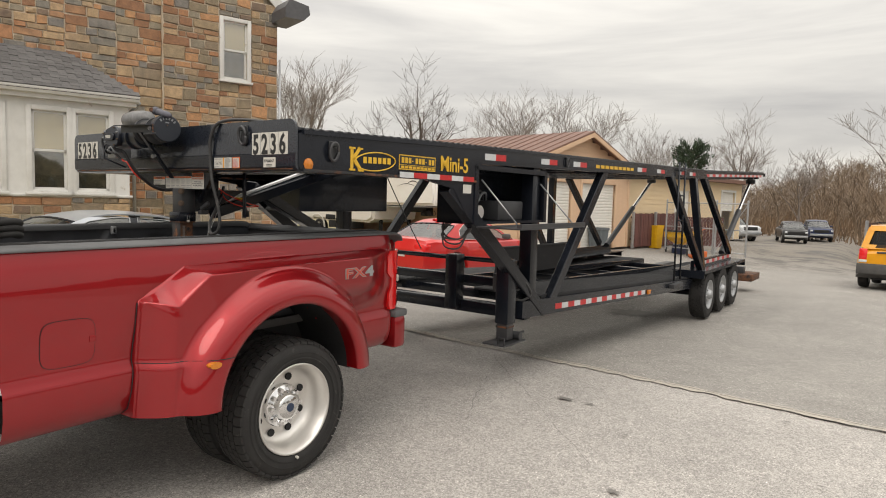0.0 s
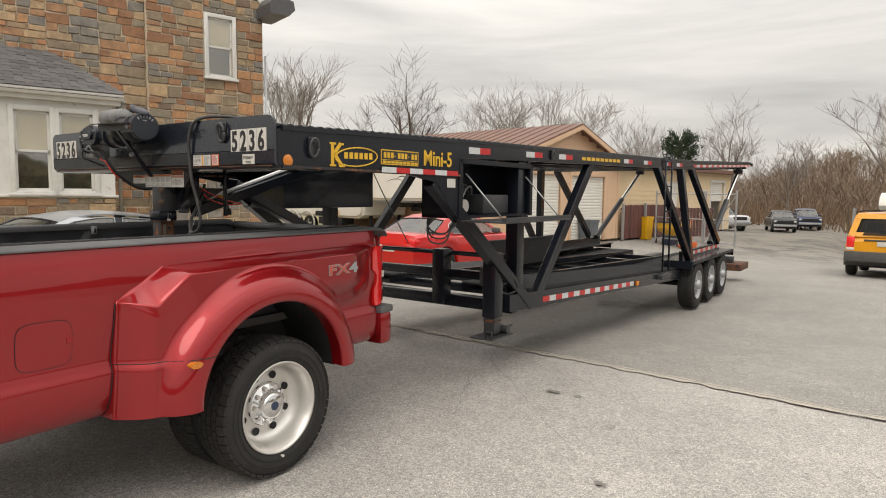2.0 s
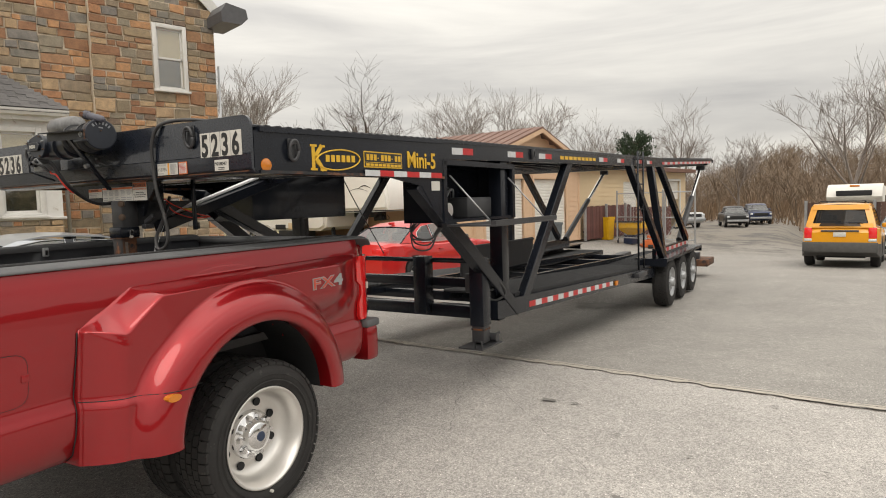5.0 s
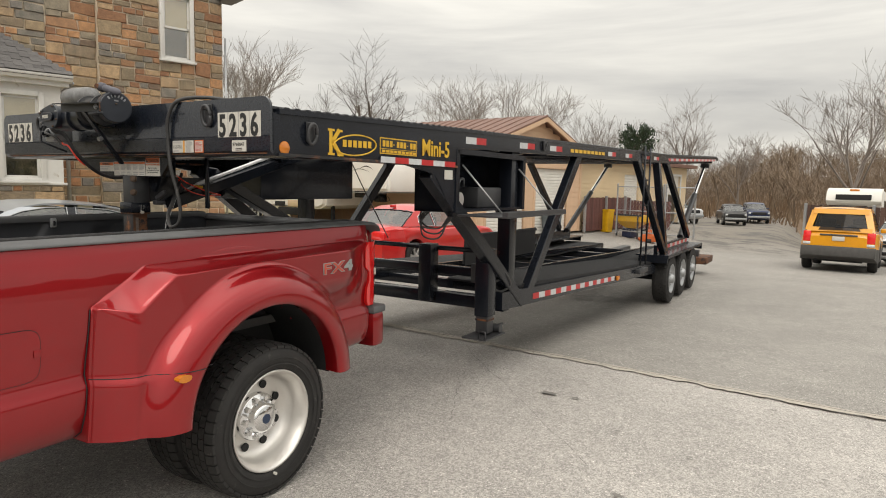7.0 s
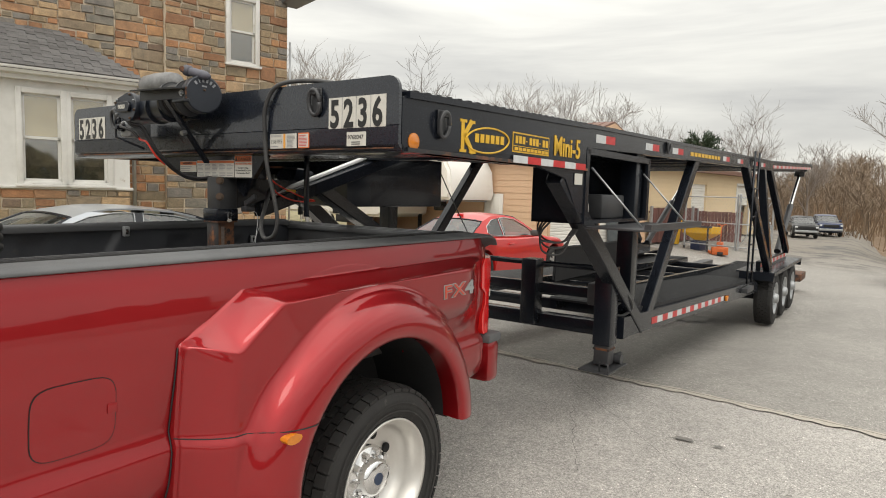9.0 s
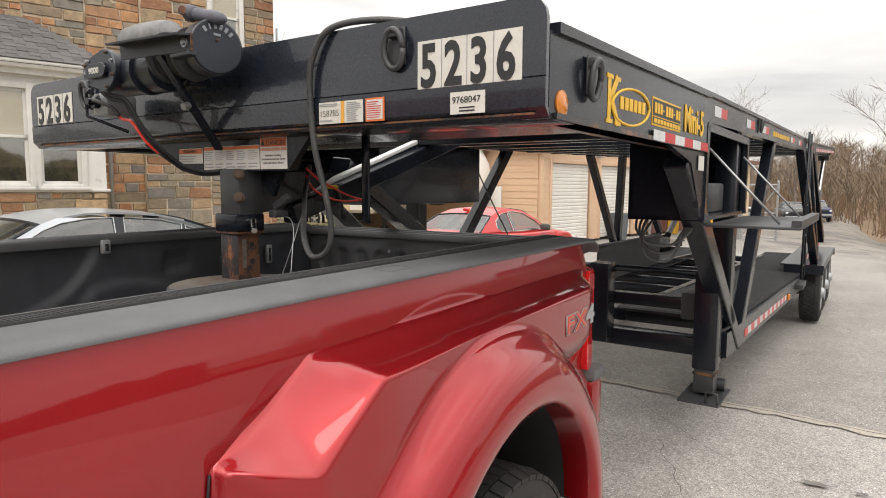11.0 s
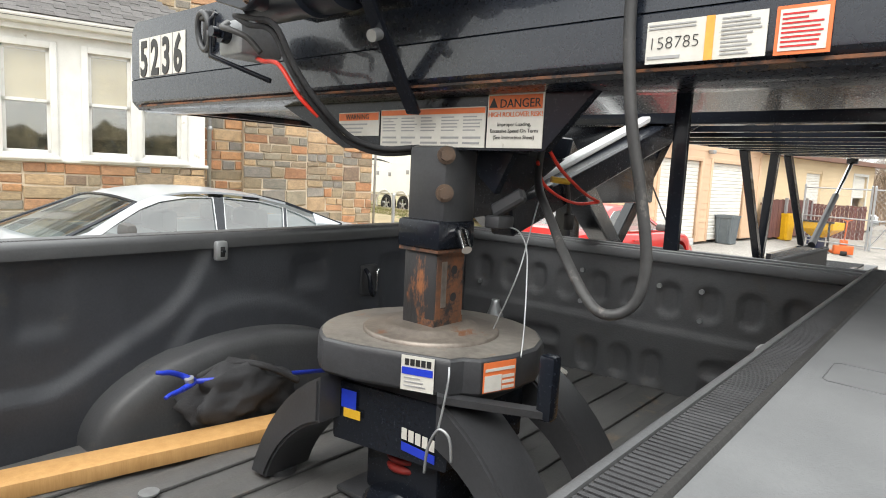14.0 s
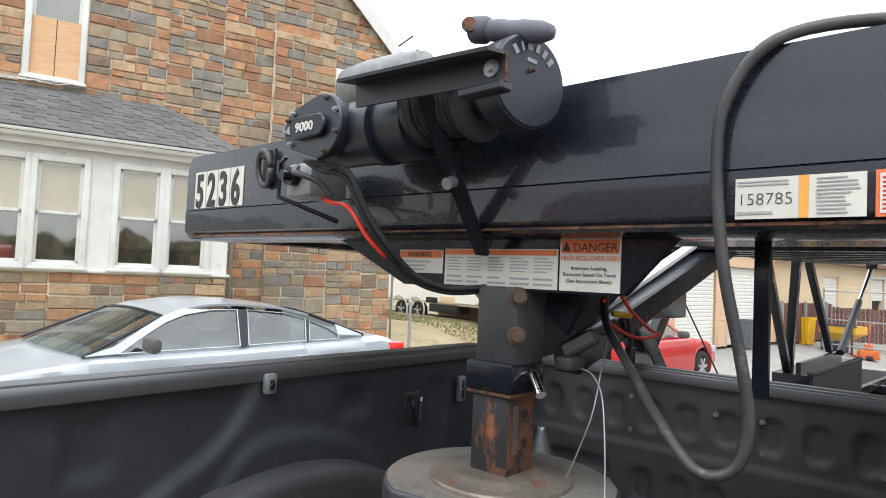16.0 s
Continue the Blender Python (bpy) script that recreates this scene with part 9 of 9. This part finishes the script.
def hill_height(x, y):
    """The hillside beyond the yard, rising away and to the east."""
    far = 0.80 * y + 0.55 * (x + 10)
    side = step(-26, 12, x + 0.12 * (y - 60))
    return side * (5.6 * step(52, 125, far) + 0.6 * noise.noise((x * 0.03, y * 0.03, 0)) * step(52, 75, far)) + 0.6 * (1 - side) * step(75, 140, far)


def build_hill():
    bm = B()
    xs, ys = [-95 + 4 * i for i in range(66)], [46 + 4 * j for j in range(36)]
    rows = [[bm.verts.new((x, y, ground_z(x, y) - 0.05 + hill_height(x, y) + (0.08 if hill_height(x, y) > 0.05 else -0.3))) for x in xs] for y in ys]
    for a, b in zip(rows, rows[1:]):
        for k in range(len(xs) - 1):
            bm.faces.new((a[k], a[k + 1], b[k + 1], b[k]))
    litter = mat("leaf_litter", (0.22, 0.150, 0.092), (0.15, 0.10, 0.062), 0.95, scale=0.25, fine=2.5, bump=0.8, dist=0.2, c3=(0.27, 0.19, 0.12), spot=0.58)
    tagged(part("hillside", bm, litter), "brown wooded hillside covered in dead leaves", "hill", kind="structure")
    rng = random.Random(11)
    for name, material, count in (("far_wood", mat("far_wood_bark", (0.22, 0.162, 0.112), (0.145, 0.105, 0.072), 0.9, scale=0.4, fine=8, bump=0.2, vary=0.35, island=True), 1900),
                                  ("brush", mat("dead_brush", (0.20, 0.132, 0.078), (0.13, 0.085, 0.052), 0.9, scale=0.4, fine=8, bump=0.1, vary=0.4, island=True), 2600)):
        bm = B()
        made = 0
        while made < count:
            x, y = rng.uniform(-60, 120), rng.uniform(48, 150)
            hz = hill_height(x, y)
            if 0.80 * y + 0.55 * (x + 10) < 50 + (3 if name == "far_wood" else 0) or (x < -22 and rng.random() < 0.75) or x > 20 + 0.75 * y:
                continue
            made += 1
            z = ground_z(x, y) + hz
            if name == "far_wood":
                h = rng.uniform(3.2, 4.6) + 1.6 * step(55, 110, 0.8 * y + 0.55 * (x + 10))
                p = Vector((x, y, z - 0.2))
                top = p + Vector((rng.uniform(-1.0, 1.0), rng.uniform(-0.6, 0.6), h))
                mid = p.lerp(top, 0.5) + Vector((rng.uniform(-0.4, 0.4), 0, 0))
                rod(bm, [p, mid, top], rng.uniform(0.05, 0.13), 3, 0.02, caps=False)
                for k in range(rng.randint(9, 15)):
                    a = p.lerp(mid, 0.5).lerp(top, rng.uniform(0.15, 1.0))
                    d = Vector((rng.uniform(-1, 1), rng.uniform(-1, 1), rng.uniform(0.2, 1.3))).normalized() * rng.uniform(0.9, 2.6)
                    rod(bm, [a, a + d * 0.55 + Vector((0, 0, 0.1)), a + d], 0.028, 3, 0.012, caps=False)
                    for j in range(4):
                        e = Vector((rng.uniform(-1, 1), rng.uniform(-1, 1), rng.uniform(0.0, 1.2))).normalized() * rng.uniform(0.5, 1.3)
                        b = a + d * rng.uniform(0.4, 1.0)
                        n = Vector((0.02, 0.012, 0))
                        bm.faces.new([bm.verts.new(v) for v in (b - n, b + n, b + e)])
            else:
                for k in range(14):
                    p = Vector((x + rng.uniform(-1.2, 1.2), y + rng.uniform(-1, 1), z - 0.1))
                    e = Vector((rng.uniform(-0.6, 0.6), rng.uniform(-0.4, 0.4), rng.uniform(0.5, 2.4)))
                    n = Vector((rng.uniform(0.015, 0.04), 0.01, 0))
                    q = p + e * 0.55 + Vector((rng.uniform(-0.3, 0.3), 0, 0))
                    f = [bm.verts.new(v) for v in (p - n, p + n, q + n * 0.7, q - n * 0.7)]
                    bm.faces.new(f)
                    bm.faces.new((f[3], f[2], bm.verts.new(p + e * 1.1)))
        tagged(part(name, bm, material, smooth=0), "leafless brown wood on the hillside" if name == "far_wood" else "tangled dead brush under the trees", "woods", kind="stuff")


build_evergreen(-8.7, 44.2, 4.7, 7.3, 1.75)
build_hill()


# unseen woods, plain and low, added to close the yard and darken reflections
bm = B()
ringpts = [(48 * math.sin(radians(0.5 * a)), -48 * math.cos(radians(0.5 * a))) for a in range(-140, 250)]
vs = []
for x, y in ringpts:
    top = 3.9 + 1.5 * noise.noise((x * 0.11, y * 0.11, 0)) + 1.1 * noise.noise((x * 0.42, y * 0.42, 3)) + 0.6 * noise.noise((x * 1.3, y * 1.3, 7))
    vs.append((bm.verts.new((x, y, -1.5)), bm.verts.new((x * 1.05, y * 1.05, top))))
for a, b in zip(vs, vs[1:]):
    bm.faces.new((a[0], b[0], b[1], a[1]))
bmesh.ops.solidify(bm, geom=bm.faces[:], thickness=1.0)
tagged(part("backdrop", bm, mat("dark_woods", (0.17, 0.145, 0.11), (0.09, 0.08, 0.06), 0.95, scale=0.3, fine=3, bump=0.5, dist=0.2), smooth=0), "unseen ring of brown woods added behind the yard for reflections", "backdrop", kind="structure")


# ---- stones of the house and slates of the sunroom roof, piece by piece ----
def stone_paint(name, island):
    m = mat(name, (0.56, 0.55, 0.53), (0.29, 0.29, 0.295), 0.85, scale=6, fine=38, bump=0.8, dist=0.012)
    t = m.node_tree
    b = t.nodes["Principled BSDF"]
    under = b.inputs["Base Color"].links[0].from_socket
    ran = t.nodes.new("ShaderNodeNewGeometry" if island else "ShaderNodeObjectInfo")
    r = t.nodes.new("ShaderNodeValToRGB")
    r.color_ramp.interpolation = "CONSTANT"
    tones = ((0.31, 0.255, 0.175), (0.24, 0.205, 0.155), (0.37, 0.205, 0.115), (0.20, 0.20, 0.195), (0.36, 0.28, 0.19), (0.19, 0.15, 0.118), (0.43, 0.258, 0.142), (0.27, 0.155, 0.095), (0.26, 0.245, 0.20), (0.33, 0.205, 0.125), (0.20, 0.20, 0.185), (0.41, 0.315, 0.205), (0.24, 0.21, 0.155), (0.27, 0.155, 0.092))
    for k, c in enumerate(tones):
        e = r.color_ramp.elements[k] if k < 2 else r.color_ramp.elements.new(k / len(tones))
        e.position, e.color = k / len(tones), (*c, 1)
    mx = t.nodes.new("ShaderNodeMix")
    mx.data_type, mx.blend_type = "RGBA", "MULTIPLY"
    mx.inputs[0].default_value = 1.0
    gain = t.nodes.new("ShaderNodeMix")
    gain.data_type, gain.blend_type = "RGBA", "MULTIPLY"
    gain.inputs[0].default_value = 1.0
    gain.inputs[7].default_value = (2.50, 2.30, 2.12, 1)
    t.links.new(ran.outputs["Random Per Island" if island else "Random"], r.inputs[0])
    t.links.new(r.outputs[0], mx.inputs[6])
    t.links.new(under, gain.inputs[6])
    t.links.new(gain.outputs[2], mx.inputs[7])
    t.links.new(mx.outputs[2], b.inputs["Base Color"])
    return m


def split_wall(rng, a, b, c, d):
    """Cut a stretch of wall into squared rubble of uneven sizes."""
    w, h = b - a, d - c
    if h > 0.36 or (h > 0.25 and rng.random() < 0.65 and w < 1.6):
        k = c + h * rng.uniform(0.36, 0.64)
        if h > 0.6:
            k = c + max(0.15, min(h - 0.15, h * rng.uniform(0.2, 0.8)))
        if w > 2.2 and rng.random() < 0.7:
            m = a + w * rng.uniform(0.35, 0.65)
            return split_wall(rng, a, m, c, d) + split_wall(rng, m, b, c, d)
        return split_wall(rng, a, b, c, k) + split_wall(rng, a, b, k, d)
    if w > max(0.36, min(0.66, h * rng.uniform(1.8, 3.8))):
        k = a + w * rng.uniform(0.34, 0.66) if w < 1.2 else a + rng.uniform(0.30, 0.68)
        return split_wall(rng, a, k, c, d) + split_wall(rng, k, b, c, d)
    return [(a, b, c, d)]


def block(v):
    """Corners of a rough block from 0..1 in y and z, its face uneven."""
    r = random.Random(v)
    j = lambda k: r.uniform(-k, k)
    back = [(-0.05, y + j(0.035), z + j(0.085)) for y, z in ((0, 0), (1, 0), (1, 1), (0, 1))]
    mid = [(0.55 + j(0.2), p[1], p[2]) for p in back]
    front = [(1 + j(0.25), 0.5 + (p[1] - 0.5) * 0.93 + j(0.008), 0.5 + (p[2] - 0.5) * 0.87 + j(0.02)) for p in back]
    return back + mid + front


FACES = [(8, 9, 10, 11)] + [(o + i, o + (i + 1) % 4, o + 4 + (i + 1) % 4, o + 4 + i) for o in (0, 4) for i in range(4)]


def build_stones():
    rng = random.Random(4)
    areas = [(0.0, -6.5, 0.0, 0.0, 1.48)]
    areas += [(MAIN, 0.02, 0.95, 0.0, 6.3), (MAIN, -2.2, 0.02, 3.5, 6.72), (MAIN, -6.5, -3.1, 4.3, 6.72), (MAIN, -3.1, -2.2, 4.2, 4.54)]
    areas += [(BAY, 0.95, 2.2, 0.0, 6.3), (BAY, 2.98, 3.65, 0.0, 6.3), (BAY, 2.2, 2.98, 0.0, 4.27), (BAY, 2.2, 2.98, 5.82, 6.3)]
    areas += [(MAIN, 0.02, 3.6, 6.72, 9.4), (MAIN, -6.5, 0.02, 6.72, 9.4), (MAIN, 0.02, 0.95, 6.3, 6.72), (MAIN, 0.95, 3.6, 6.3, 6.72)]
    stones = []
    for x, a, b, c, d in areas:
        for q in split_wall(rng, a, b, c, d):
            if q[3] > 6.3 and ((q[0] + q[1]) / 2 > 3.66 - ((q[2] + q[3]) / 2 - 6.3) * 1.052 or q[0] < -6.45 + (q[3] - 6.3) * 1.06):
                continue
            stones.append((x, *q))
    # nearest: the sunroom base and the bay
    near = [q for q in stones if q[0] == 0.0 and q[3] > 0.5] + [q for q in stones if q[0] == BAY and 1.0 < q[3] < 6.0] + [q for q in stones if q[0] == MAIN and q[1] > -0.1 and q[3] < 6.2]
    near = near[:300]
    kept = set(near)
    solo, joined = stone_paint("fieldstone", False), stone_paint("fieldstone_far", True)
    kinds = []
    for v in range(10):
        me = bpy.data.meshes.new("stone")
        me.from_pydata(block(v), [], FACES)
        me.materials.append(solo)
        kinds.append(me)
    g = 0.011
    for x, a, b, c, d in near:
        ob = new("stone", kinds[rng.randrange(10)])
        ob.matrix_basis = Matrix.Translation((x, a + g, c + g)) @ Matrix.Diagonal((rng.uniform(0.018, 0.04), b - a - 2 * g, d - c - 2 * g, 1))
        ob.parent = HOUSE
    vs, fs = [], []
    for k, (x, a, b, c, d) in enumerate(q for q in stones if q not in kept):
        dep = rng.uniform(0.018, 0.04)
        o = len(vs)
        vs += [(x + p[0] * dep, a + g + p[1] * (b - a - 2 * g), c + g + p[2] * (d - c - 2 * g)) for p in block(k)]
        fs += [tuple(i + o for i in f) for f in FACES]
    me = bpy.data.meshes.new("masonry")
    me.from_pydata(vs, [], fs)
    me.materials.append(joined)
    ob = new("masonry", me)
    ob.parent = HOUSE
    tagged(ob, "squared fieldstones in tan, rust and grey", kind="stuff")


build_stones()


def build_slates():
    m = mat("slate", (0.135, 0.13, 0.128), (0.085, 0.082, 0.082), 0.75, scale=6, fine=60, bump=0.5, vary=0.22, c3=(0.21, 0.20, 0.19), spot=0.58)
    low, high = Vector((0.29, 0, 3.535)), Vector((MAIN, 0, 4.48))
    run = high - low
    n = 13
    up = run.normalized()
    nrm = Vector((-up.z, 0, up.x))
    nrm = nrm if nrm.z > 0 else -nrm
    me = shared("slate", bx(B(), 0.004, 0.996, 0, 1, 0, 1), m)
    rng = random.Random(9)
    for i in range(n):
        p = low + run * (i / n)
        y = -6.6 + (0.15 if i % 2 else 0.0)
        while y < 0.14:
            w = min(0.30, 0.16 - y)
            limit = 0.16 - 1.11 * i / n
            if y + 0.05 > limit:
                break
            w = min(w, limit - y)
            lift = 0.004 + rng.uniform(0, 0.006)
            x_, y_, z_ = Vector((0, 1, 0)), up, nrm
            mm = Matrix((x_, (run / n * 1.25 + nrm * -0.008), nrm * 0.009)).transposed().to_4x4()
            mm = Matrix.Translation(p + nrm * lift + Vector((0, y, 0))) @ mm @ Matrix.Diagonal((w, 1, 1, 1))
            piece("slate", me, mm, HOUSE)
            y += w
    # slates on the hipped end
    for i in range(9):
        t = i / 9
        a, b = Vector((0.27, 0.17, 3.54)).lerp(Vector((MAIN, -0.95, 4.48)), t), Vector((MAIN, 0.17, 3.57)).lerp(Vector((MAIN, -0.95, 4.48)), t)
        c = Vector((0.27, 0.17, 3.54)).lerp(Vector((MAIN, -0.95, 4.48)), t + 0.12)
        d = Vector((MAIN, 0.17, 3.57)).lerp(Vector((MAIN, -0.95, 4.48)), t + 0.12)
        bm = B()
        loft(bm, [[a, b], [c, d]], closed=False)
        bmesh.ops.solidify(bm, geom=bm.faces[:], thickness=0.012)
        part("slate", bm, m, HOUSE, smooth=0)


build_slates()
